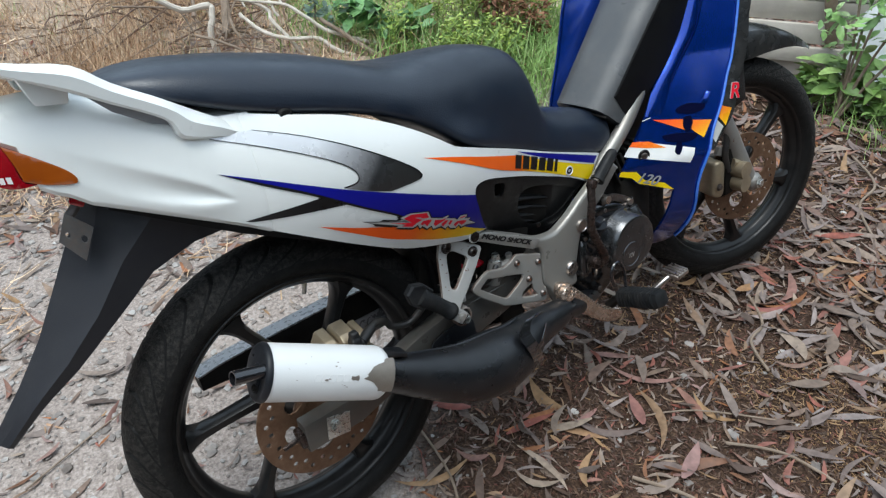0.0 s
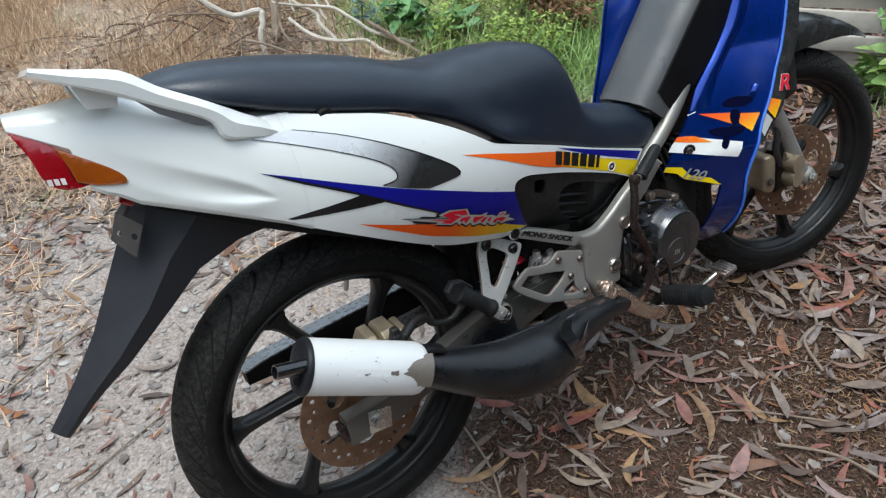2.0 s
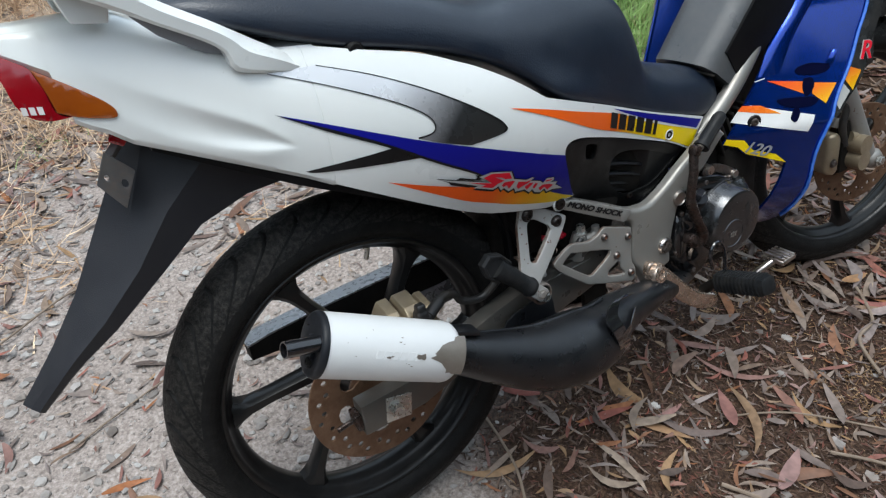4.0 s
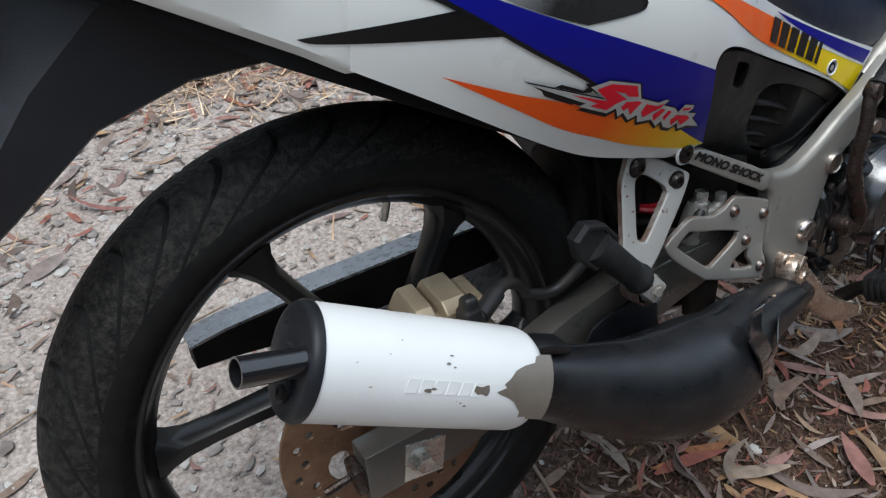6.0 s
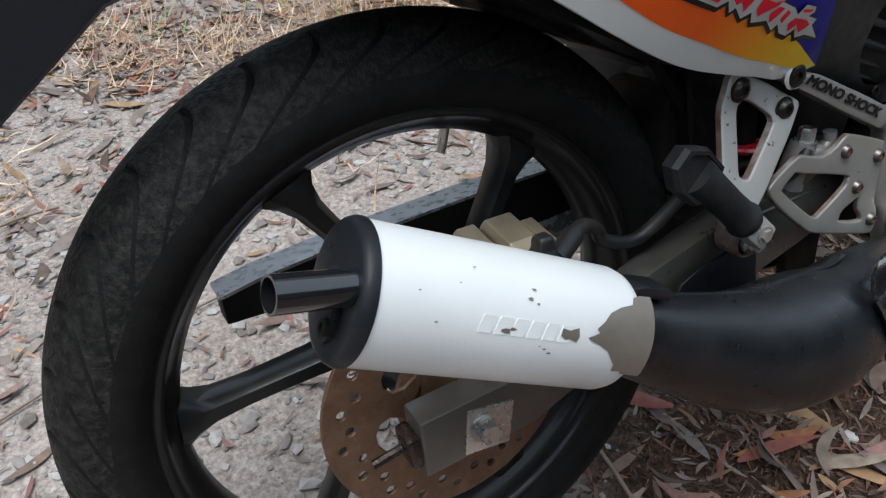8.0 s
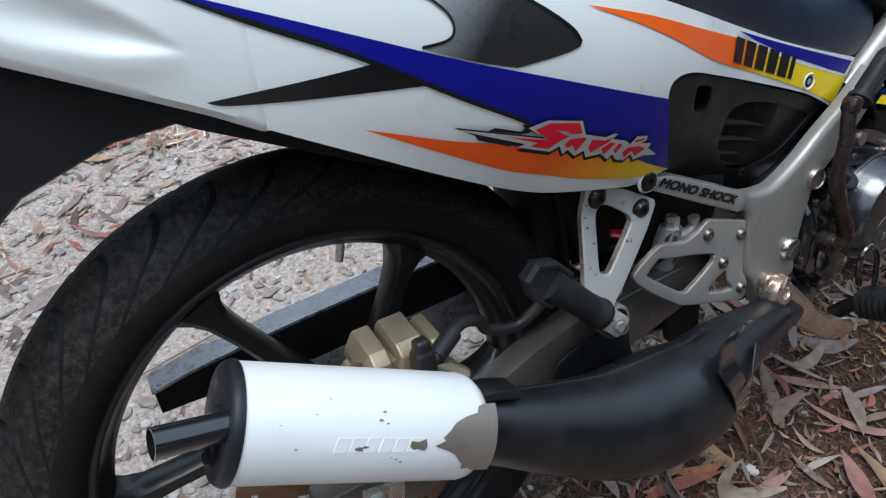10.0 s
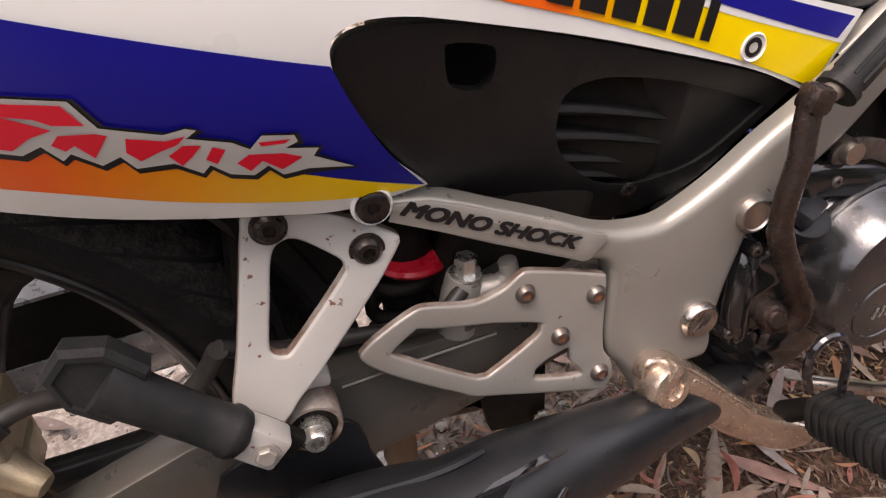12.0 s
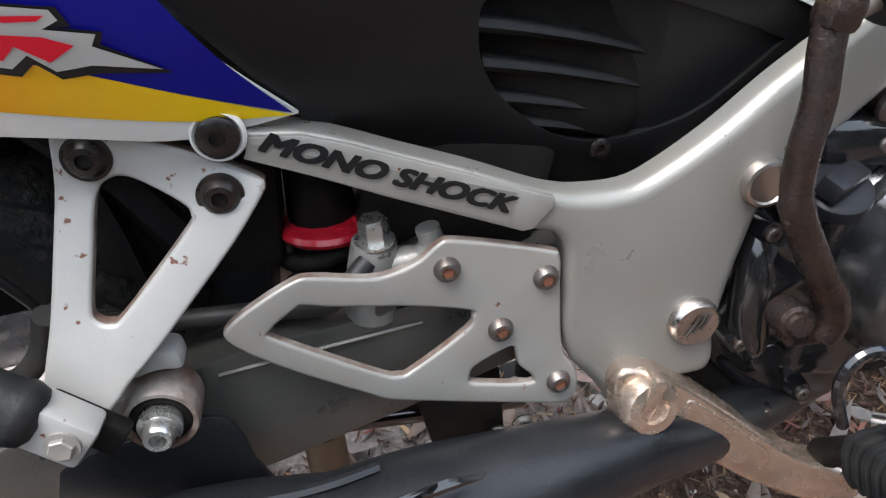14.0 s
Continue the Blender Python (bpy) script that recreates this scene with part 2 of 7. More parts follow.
PIPINGM = mat("light_blue_piping", (0.05, 0.16, 0.60), (0.06, 0.18, 0.65), rough=0.25, coat=0.5)
MUDGP = mat("glossy_black_plastic", (0.012, 0.013, 0.014), (0.018, 0.019, 0.020), rough=0.24, scale=9, dust=(0.2, 0.18, 0.16), dust_amt=0.15)
# near-black blue: the shade inside the shield's scoops, put into colour
SCOOPM = mat("recess_shade_blue", (0.001, 0.002, 0.02), rough=0.6, coat=0.0, spec=0.05)
# pale steel of the far beam, and the guard top's sky sheen as colour
GUARDG = mat("pale_steel_and_sky_sheen", (0.46, 0.46, 0.48), (0.38, 0.38, 0.39), rough=0.3, metal=0.6, scale=30, dust=(0.2, 0.17, 0.14), dust_amt=0.3)
GREYM = mat("dull_grey_bracket_steel", (0.10, 0.10, 0.105), (0.14, 0.135, 0.13), rough=0.5, metal=0.5, scale=30, dust=(0.2, 0.13, 0.09), dust_amt=0.35)


# ---------------------------------------------------------------- mesh helpers
def part(name, bm, material, parent, label="", smooth=40.0, **tags):
    """Links a bmesh as one mesh object under a thing or a part."""
    me = bpy.data.meshes.new(name)
    bmesh.ops.recalc_face_normals(bm, faces=bm.faces)
    bm.to_mesh(me)
    bm.free()
    for f in me.polygons:
        f.use_smooth = True
    me.set_sharp_from_angle(angle=radians(smooth))
    me.materials.append(material)
    ob = new(name, me)
    ob.parent = parent
    return tagged(ob, label=label, **tags)


def spline(pts, sub=4, closed=True):
    """A smooth line through points; a point given twice stays a corner."""
    out, n = [], len(pts)
    for i in range(n if closed else n - 1):
        p1, p2 = pts[i], pts[(i + 1) % n]
        if p1 == p2:
            continue
        p0 = pts[(i - 1) % n] if closed or i > 0 else p1
        p3 = pts[(i + 2) % n] if closed or i + 2 < n else p2
        for k in range(sub):
            t = k / sub
            out.append(tuple(0.5 * (2 * b + (c - a) * t + (2 * a - 5 * b + 4 * c - d) * t * t + (3 * b - a - 3 * c + d) * t ** 3)
                             for a, b, c, d in zip(p0, p1, p2, p3)))
    if not closed:
        out.append(tuple(pts[-1]))
    return out


def sheet(outer, yf, thick=0.003, holes=(), step=0.0, bevel=0.0, off=0.0, segs=2):
    """A sheet cut to an outline of (x, z), laid on y = yf(x, z) - off, its back thick metres further to the left."""
    bm = bmesh.new()
    for loop in (outer, *holes):
        vs = [bm.verts.new((x, 0, z)) for x, z in loop]
        for a, b in zip(vs, vs[1:] + vs[:1]):
            bm.edges.new((a, b))
    bmesh.ops.triangle_fill(bm, use_beauty=True, use_dissolve=False, edges=bm.edges[:])
    if step:
        for ax, no in ((0, (1, 0, 0)), (2, (0, 0, 1))):
            lo, hi = min(v.co[ax] for v in bm.verts), max(v.co[ax] for v in bm.verts)
            for k in range(math.ceil(lo / step), math.floor(hi / step) + 1):
                co = [0, 0, 0]
                co[ax] = k * step
                bmesh.ops.bisect_plane(bm, geom=bm.verts[:] + bm.edges[:] + bm.faces[:], dist=1e-6, plane_co=co, plane_no=no)
    if thick:
        rim = {e for e in bm.edges if len(e.link_faces) == 1}
        made = bmesh.ops.extrude_face_region(bm, geom=bm.faces[:])["geom"]
        back = {v for v in made if isinstance(v, bmesh.types.BMVert)}
    else:
        back = set()
    for v in bm.verts:
        v.co.y = yf(v.co.x, v.co.z) - off + (thick if v in back else 0)
    bmesh.ops.recalc_face_normals(bm, faces=bm.faces)
    if bevel and thick:
        hard = [e for e in bm.edges if len(e.link_faces) == 2 and e.calc_face_angle(0) > radians(55)]
        bmesh.ops.bevel(bm, geom=hard, offset=bevel, segments=segs, affect="EDGES", profile=0.5, clamp_overlap=True)
    return bm


def pressed(outer, yf, r, depth, holes=(), arc=4):
    """A pressed plate with rolled edges: outlines of (x, z), rolled with radius r(x, z), on y = yf, depth thick."""
    bm = bmesh.new()
    flat = bmesh.new()
    for k, loop in enumerate((outer, *holes)):
        loop = [p for p, q in zip(loop, loop[1:] + loop[:1]) if math.dist(p, q) > 1e-5]
        n = len(loop)
        area = sum(a[0] * b[1] - b[0] * a[1] for a, b in zip(loop, loop[1:] + loop[:1]))
        sign = (1 if area > 0 else -1) * (1 if k == 0 else -1)
        nor = []
        for i in range(n):
            dx, dz = loop[(i + 1) % n][0] - loop[i - 1][0], loop[(i + 1) % n][1] - loop[i - 1][1]
            d = math.hypot(dx, dz) or 1.0
            nor.append((-dz / d * sign, dx / d * sign))
        rings = []
        for inset, drop in [(0.0, None)] + [(1 - math.cos(math.pi / 2 * j / arc), 1 - math.sin(math.pi / 2 * j / arc)) for j in range(arc + 1)]:
            ring = []
            for (x, z), (nx, nz) in zip(loop, nor):
                rr = r(x, z)
                px, pz = x + nx * rr * inset, z + nz * rr * inset
                ring.append((px, yf(px, pz) + (depth if drop is None else rr * drop), pz))
            rings.append(ring)
        loft(rings, caps=False, bm=bm)
        vs = [flat.verts.new((p[0], 0, p[2])) for p in rings[-1]]
        for a, b in zip(vs, vs[1:] + vs[:1]):
            flat.edges.new((a, b))
    bmesh.ops.triangle_fill(flat, use_beauty=True, use_dissolve=False, edges=flat.edges[:])
    for v in flat.verts:
        v.co.y = yf(v.co.x, v.co.z)
    tmp = bpy.data.meshes.new("tmp")
    flat.to_mesh(tmp)
    flat.free()
    bm.from_mesh(tmp)
    bpy.data.meshes.remove(tmp)
    bmesh.ops.remove_doubles(bm, verts=bm.verts[:], dist=1e-5)
    return bm


def loft(rings, closed=True, caps=True, bm=None):
    bm = bm or bmesh.new()
    vs = [[bm.verts.new(p) for p in r] for r in rings]
    n = len(vs[0])
    for a, b in zip(vs, vs[1:]):
        for i in range(n if closed else n - 1):
            j = (i + 1) % n
            bm.faces.new((a[i], a[j], b[j], b[i]))
    if caps and closed:
        bm.faces.new(vs[0][::-1])
        bm.faces.new(vs[-1])
    return bm


def tube(pts, r, n=10, caps=True, bm=None, flat=1.0):
    """A round bar through points; r is one radius or one for each point."""
    pts = [Vector(p) for p in pts]
    rs = r if isinstance(r, (list, tuple)) else [r] * len(pts)
    rings, up = [], None
    for i, p in enumerate(pts):
        d = (pts[min(i + 1, len(pts) - 1)] - pts[max(i - 1, 0)]).normalized()
        if up is None:
            up = d.orthogonal().normalized()
        up = (up - d * up.dot(d)).normalized()
        side = d.cross(up)
        rings.append([p + rs[i] * (up * math.cos(a) * flat + side * math.sin(a)) for a in (2 * math.pi * k / n for k in range(n))])
    return loft(rings, caps=caps, bm=bm)


def turned(profile, centre, n=48, axis=(0, 1, 0), a0=0.0, a1=2 * math.pi, bm=None):
    """A body of revolution: profile of (radius, along) round an axis through centre."""
    q = Vector((0, 0, 1)).rotation_difference(Vector(axis))
    full = abs(a1 - a0 - 2 * math.pi) < 1e-6
    rings = []
    for k in range(n + (0 if full else 1)):
        a = a0 + (a1 - a0) * k / n
        rings.append([Vector(centre) + q @ Vector((r * math.cos(a), r * math.sin(a), h)) for r, h in profile])
    bm = bm or bmesh.new()
    vs = [[bm.verts.new(p) for p in r] for r in rings]
    m = len(profile)
    pairs = list(zip(vs, vs[1:])) + ([(vs[-1], vs[0])] if full else [])
    for a, b in pairs:
        for i in range(m - 1):
            bm.faces.new((a[i], a[i + 1], b[i + 1], b[i]))
    bmesh.ops.remove_doubles(bm, verts=bm.verts[:], dist=1e-5)
    bmesh.ops.holes_fill(bm, edges=[e for e in bm.edges if len(e.link_faces) == 1], sides=n + 4)
    return bm


def block(size, m, bevel=0.002, segs=2, bm=None):
    """A box with worn edges."""
    b2 = bmesh.new()
    bmesh.ops.create_cube(b2, size=1.0, matrix=Matrix.Diagonal((*size, 1)))
    if bevel:
        bmesh.ops.bevel(b2, geom=b2.edges[:], offset=bevel, segments=segs, affect="EDGES", profile=0.5, clamp_overlap=True)
    bmesh.ops.transform(b2, matrix=m, verts=b2.verts[:])
    if bm is None:
        return b2
    tmp = bpy.data.meshes.new("tmp")
    b2.to_mesh(tmp)
    b2.free()
    bm.from_mesh(tmp)
    bpy.data.meshes.remove(tmp)
    return bm


def bar(a, b, w, h, bevel=0.002, roll=0.0):
    """A flat bar from a to b, w wide along y and h high."""
    a, b = Vector(a), Vector(b)
    d = b - a
    m = Matrix.Translation((a + b) / 2) @ d.to_track_quat("X", "Z").to_matrix().to_4x4() @ pose(0, 0, 0, roll, 0, 0)
    return block((d.length, w, h), m, bevel)


def rounded_beam(rings, bevel):
    bm = loft(rings)
    bmesh.ops.bevel(bm, geom=bm.edges[:], offset=bevel, segments=2, affect="EDGES", profile=.5, clamp_overlap=True)
    return bm


def socket_bolt(at, r=0.009, h=0.006, axis=(0, -1, 0), inner=0.45):
    """A round bolt head with a recessed socket."""
    return turned([(0, h * 0.35), (r * inner, h * 0.35), (r * inner, h), (r * 0.8, h), (r, h * 0.72), (r, -0.001), (0, -0.001)], at, n=20, axis=axis)


def hex_bolt(at, r=0.008, h=0.006, axis=(0, -1, 0)):
    bm = turned([(r * 1.35, 0.0), (r * 1.35, 0.0015), (0, 0.0015)], at, n=20, axis=axis)
    return turned([(r, 0.0015), (r, h * 0.85), (r * 0.88, h), (r * 0.4, h * 0.93), (0, h * 0.93)], at, n=6, axis=axis, bm=bm)


# ---------------------------------------------------------------- ground
def zone_litter(x, y):
    """1 in the leaf and wood-chip litter beside the bike, 0 on the bare gravel path."""
    edge = 0.10 + 0.42 * (x - 0.25) if x > 0.25 else 0.10 + 3.2 * (x - 0.25)
    return max(0.0, min(1.0, (edge - y) / 0.35 + 0.5 + 0.5 * noise.noise((x * 2.1, y * 2.1, 3))))


def ground_z(x, y):
    far = max(0.0, min(1.0, (y - 0.9 - 0.1 * x) / 2.0))
    h = 0.012 * noise.noise((x * 1.7, y * 1.7, 0)) + 0.005 * noise.noise((x * 7, y * 7, 5)) + 0.0025 * noise.noise((x * 22, y * 22, 9))
    near_wheel = min(1.0, min(math.hypot(x, y), math.hypot(x - 1.2, y)) / 0.35)
    return h * (0.25 + 0.75 * near_wheel) - 0.003 + 0.035 * far * (0.5 + 0.5 * noise.noise((x * 1.3, y * 1.3, 7)))


def ground_material():
    m = mat("gravel_and_litter_soil", (0.2, 0.17, 0.15), rough=0.9, spec=0.2)
    n, l = m.node_tree.nodes, m.node_tree.links
    co = n.new("ShaderNodeTexCoord").outputs["Object"]

    def tex(kind, s, **k):
        t = n.new(kind)
        t.inputs["Scale"].default_value = s
        for a, v in k.items():
            t.inputs[a].default_value = v
        l.new(co, t.inputs["Vector"])
        return t

    def ramp(src, stops):
        r = n.new("ShaderNodeValToRGB")
        l.new(src, r.inputs["Fac"])
        while len(r.color_ramp.elements) < len(stops):
            r.color_ramp.elements.new(0.5)
        for e, (p, c) in zip(r.color_ramp.elements, stops):
            e.position, e.color = p, lin(c)
        return r.outputs["Color"]

    def mix(f, a, b, kind="MIX"):
        k = n.new("ShaderNodeMixRGB")
        k.blend_type = kind
        if hasattr(f, "links"):
            l.new(f, k.inputs["Fac"])
        else:
            k.inputs["Fac"].default_value = f
        l.new(a, k.inputs["Color1"])
        l.new(b, k.inputs["Color2"])
        return k.outputs["Color"]

    vor = tex("ShaderNodeTexVoronoi", 170.0)
    gravel = ramp(vor.outputs["Color"], [(0.0, (0.127, 0.109, 0.098)), (0.35, (0.241, 0.216, 0.198)), (0.7, (0.380, 0.345, 0.322)), (1.0, (0.575, 0.540, 0.517))])
    soil = ramp(tex("ShaderNodeTexNoise", 120.0, Detail=7.0, Roughness=0.7).outputs["Fac"], [(0.3, (0.098, 0.078, 0.067)), (0.5, (0.305, 0.255, 0.228)), (0.7, (0.540, 0.477, 0.437))])
    path = mix(0.75, gravel, soil)
    chips = ramp(tex("ShaderNodeTexNoise", 120.0, Detail=5.0, Roughness=0.75).outputs["Fac"], [(0.3, (0.012, 0.0075, 0.0055)), (0.48, (0.042, 0.025, 0.017)), (0.6, (0.090, 0.055, 0.036)), (0.75, (0.185, 0.122, 0.080))])
    straw = ramp(tex("ShaderNodeTexNoise", 60.0, Detail=6.0, Roughness=0.8).outputs["Fac"], [(0.3, (0.11, 0.08, 0.06)), (0.5, (0.34, 0.265, 0.20)), (0.7, (0.60, 0.50, 0.40))])
    lit = n.new("ShaderNodeAttribute")
    lit.attribute_name = "litter"
    dry = n.new("ShaderNodeAttribute")
    dry.attribute_name = "straw"
    col = mix(dry.outputs["Fac"], mix(lit.outputs["Fac"], path, chips), straw)
    broad = ramp(tex("ShaderNodeTexNoise", 2.3, Detail=3.0).outputs["Fac"], [(0.3, (0.78, 0.76, 0.74)), (0.7, (1.1, 1.1, 1.1))])
    col = mix(0.8, col, broad, "MULTIPLY")
    l.new(col, n["Principled BSDF"].inputs["Base Color"])
    bp = n.new("ShaderNodeBump")
    bp.inputs["Strength"].default_value, bp.inputs["Distance"].default_value = 0.6, 0.003
    h = mix(0.85, vor.outputs["Distance"], tex("ShaderNodeTexNoise", 90.0, Detail=6.0, Roughness=0.7).outputs["Color"])
    l.new(h, bp.inputs["Height"])
    l.new(bp.outputs["Normal"], n["Principled BSDF"].inputs["Normal"])
    return m


def straw_zone(x, y):
    edge = 2.25 - 0.55 * x if x < 1.6 else 1.37 + 0.1 * (x - 1.6)
    return max(0.0, min(1.0, (y - edge) / 0.7 + 0.5 + 0.45 * noise.noise((x * 1.6, y * 1.6, 11))))


def build_ground():
    # one sheet, fine near the motorcycle and ever coarser out to the horizon
    def axis(lo, hi, step):
        core = list(np.arange(lo, hi + 1e-6, step))
        d, out_lo, out_hi, a, b = step, [], [], lo, hi
        while b < 900:
            d *= 1.35
            a, b = a - d, b + d
            out_lo.append(a)
            out_hi.append(b)
        return out_lo[::-1] + core + out_hi
    xs, ys = axis(-1.2, 4.0, 0.025), axis(-1.2, 4.2, 0.025)
    verts, lit, dry = [], [], []
    for y in ys:
        for x in xs:
            k = max(0.0, 1 - max(0, abs(x - 1.4) - 3, abs(y - 1.5) - 3) / 6)
            verts.append((x, y, ground_z(x, y) * k))
            lit.append(zone_litter(x, y))
            dry.append(straw_zone(x, y))
    w = len(xs)
    faces = [(j * w + i, j * w + i + 1, (j + 1) * w + i + 1, (j + 1) * w + i) for j in range(len(ys) - 1) for i in range(w - 1)]
    me = bpy.data.meshes.new("ground")
    me.from_pydata(verts, [], faces)
    for name, vals in (("litter", lit), ("straw", dry)):
        at = me.attributes.new(name, "FLOAT", "POINT")
        at.data.foreach_set("value", vals)
    for f in me.polygons:
        f.use_smooth = True
    me.materials.append(ground_material())
    return tagged(new("ground", me), "bare gravel path beside brown leaf litter and wood chips", "ground", kind="structure")


ground = build_ground()

# ---------------------------------------------------------------- the motorcycle
bike = tagged(new("motorcycle"), "white, blue and black motorcycle with orange stripes on side stand", "motorcycle")
bike.matrix_world = BIKE
R_WHEEL = 0.2875
# front wheel: place of its axle and its steering angle
FX, FZ, FSTEER = 1.222, 0.289, -14.0


def lerp(x, xs, ys):
    return float(np.interp(x, xs, ys))


def body_y(x, z):
    """Right-hand surface of the white bodywork: how far it stands out at each length and height."""
    ym = lerp(x, [-.42, -.30, -.2168, -.05, .05, .22, .30, .38, .46, .6, .7], [.03, .068, .088, .118, .146, .157, .150, .125, .096, .078, .07])
    zc = lerp(x, [-.4, -.22, -.05, .2, .4, .6], [.80, .77, .70, .645, .59, .53])
    k = lerp(x, [-.4, 0, .2, .4, .6], [2., 2.6, 3., 2.5, 1.])
    return -(ym - k * (z - zc) ** 2)


def body_y_smooth(x, z):
    return sum(w * body_y(x + d, z) for d, w in ((-.04, .15), (-.02, .2), (0, .3), (.02, .2), (.04, .15)))


def decal(name, pts, material, off=0.0008, sub=4, yf=body_y_smooth, parent=None, label="", step=0.012):
    return part(name, sheet(spline(pts, sub), yf, thick=0, step=step, off=off), material, parent or side_panel, label)


# --- wheels
def wheel(name, cx, cz, steer, r_out, half_w, spoke0, label):
    """A cast wheel with its tyre; the rim is the part, the tyre, spokes, hub, disc and valve are its pieces."""
    m = pose(cx, 0, cz, 0, 0, steer) @ pose(0, 0, 0)
    w = half_w
    c = (0, 0, 0)
    rim_r = 0.216
    half = [(rim_r + .009, .62), (rim_r + .008, .75), (rim_r + .006, .785), (rim_r + .003, .775), (rim_r, .72), (rim_r - .003, .60), (rim_r - .0035, .50), (rim_r - .010, .36), (rim_r - .016, .22), (rim_r - .0175, .08)]
    prof = [(r, -w * v) for r, v in half] + [(r, w * v) for r, v in reversed(half)] + [(rim_r + .001, w * .5), (rim_r - .009, 0), (rim_r + .001, -w * .5), (rim_r + .009, -w * .62)]
    rim = part(name, turned(prof, c, n=96), RIMBLK, bike, label)
    rim.matrix_local = m
    # tyre: rounded section with sidewall ring and slanted grooves cut by sinking the tread
    sec = []
    for k in range(25):
        a = -1.95 + 3.9 * k / 24
        sec.append((a, r_out - .052 + .052 * math.cos(a) if abs(a) < 1.57 else r_out - .052 + .040 * math.cos(a), w * math.sin(a) * (1.0 if abs(a) < 1.57 else 1.0 - .55 * (abs(a) - 1.57))))
    n = 504
    bm = bmesh.new()
    rings = []
    for j in range(n):
        t = 2 * math.pi * j / n
        ring = []
        for a, r, y in sec:
            d = 0.0
            if 0.25 < abs(a) < 1.30 and (j + (7 if a > 0 else 0)) % 14 < 1:
                d = 0.0045 * min(1.0, (1.36 - abs(a)) / 0.25)
            ts = t + 0.20 * min(abs(a), 1.4) ** 1.1 - 0.115 * math.sin(math.pi * min(abs(a), 1.35) / 1.35)
            ring.append(bm.verts.new(((r - d) * math.cos(ts), y, (r - d) * math.sin(ts))))
            ring[-1].tag = d > 0
        rings.append(ring)
    for j in range(n):
        a, b = rings[j], rings[(j + 1) % n]
        for i in range(len(sec) - 1):
            f = bm.faces.new((a[i], a[i + 1], b[i + 1], b[i]))
            # groove faces take the darker sidewall rubber, painting the shade inside them
            f.material_index = 1 if max(abs(sec[i][0]), abs(sec[i + 1][0])) < 1.36 and not any(v.tag for v in f.verts) else 0
        bm.faces.new((a[-1], a[0], b[0], b[-1]))
    part("tyre", bm, RUBBER, rim, "worn black tyre with slanted grooves and dusty tread", smooth=35).data.materials.append(TREADM)
    for s in range(6):
        rings = []
        for q, hw, hy in ((.038, .017, .020), (.06, .0135, .018), (.09, .0115, .016), (.12, .0105, .015), (.15, .0100, .015), (.175, .0115, .016), (.190, .016, .018), (.203, .026, .016)):
            ring = []
            a = radians(spoke0 + 60 * s) + math.asin(.15) - math.asin(.030 / q)
            for sx, sy in ((-1, -.6), (-.55, -1), (.55, -1), (1, -.6), (1, .6), (.55, 1), (-.55, 1), (-1, .6)):
                ring.append((q * math.cos(a) - sx * hw * math.sin(a), sy * hy, q * math.sin(a) + sx * hw * math.cos(a)))
            rings.append(ring)
        part("spoke", loft(rings), RIMBLK, rim)
    part("hub", turned([(.012, -.055), (.030, -.055), (.034, -.048), (.034, -.03), (.040, -.022), (.040, .022), (.034, .03), (.034, .05), (.012, .05)], c, n=40), RIMBLK, rim)
    return rim


def disc(rim, r, y, label, cut_r=.13, cut_t=.17):
    """A brake disc with rows of drilled holes and cut-outs in its carrier."""
    def ring2d(rad, n, a0=0.0, rx=None, rz=None, cx=0, cz=0):
        return [(cx + (rx or rad) * math.cos(a0 + 2 * math.pi * k / n), cz + (rz or rad) * math.sin(a0 + 2 * math.pi * k / n)) for k in range(n)]
    holes = [ring2d(r * .28, 24)]
    for k in range(6):
        a = 2 * math.pi * k / 6 + .3
        ca, sa = math.cos(a), math.sin(a)
        holes.append([(r * .52 * ca + u * ca * r * cut_r - v * sa * r * cut_t, r * .52 * sa + u * sa * r * cut_r + v * ca * r * cut_t) for u, v in ring2d(1, 10)])
        for q, (rr, da) in enumerate(((.78, .0), (.86, .16), (.78, .36), (.86, .52), (.80, .70), (.88, .86))):
            b = a + da
            holes.append(ring2d(.0042, 8, cx=r * rr * math.cos(b), cz=r * rr * math.sin(b)))
    return part("brake_disc", sheet(ring2d(r, 72), lambda x, z: y, thick=.004, holes=holes, bevel=.0006, segs=1), RUSTD, rim, label)


rear = wheel("rear_wheel", 0.006, 0.2905, 0.0, 0.2895, 0.049, 55.0, "black six-spoke cast rear wheel")
disc(rear, .113, -.078, "brown rusted drilled brake disc")
part("disc_carrier", turned([(.03, -.055), (.045, -.06), (.05, -.072), (.036, -.078), (.03, -.078)], (0, 0, 0), n=36), RUSTD, rear)
va = radians(74.2)
part("valve", turned([(0, 0), (.0055, 0), (.0055, .012), (.0042, .014), (.0042, .030), (.0036, .034), (0, .034)], (.2115 * math.cos(va), .001, .2115 * math.sin(va)), n=14, axis=(-math.cos(va), 0, -math.sin(va))), ZINC, rear, "metal valve stem")
front = wheel("front_wheel", FX, FZ, FSTEER, .284, .041, 40.0, "black six-spoke cast front wheel")
disc(front, .112, -.055, "rusted drilled front brake disc", .185, .20)

# --- tail cowl and side panels
ZBOT = ([-.3127, -.2822, -.257, -.2536, -.239, -.2265, -.2062, -.1699, -.113, -.0388, -.0106], [.8616, .842, .8252, .7783, .7673, .7606, .7435, .7252, .696, .6573, .6405])
ZTOP = ([-.3127, -.27, -.2272, -.178, -.1554, -.11, -.079, -.04, 0.0], [.8690, .867, .866, .860, .849, .820, .806, .803, .798])


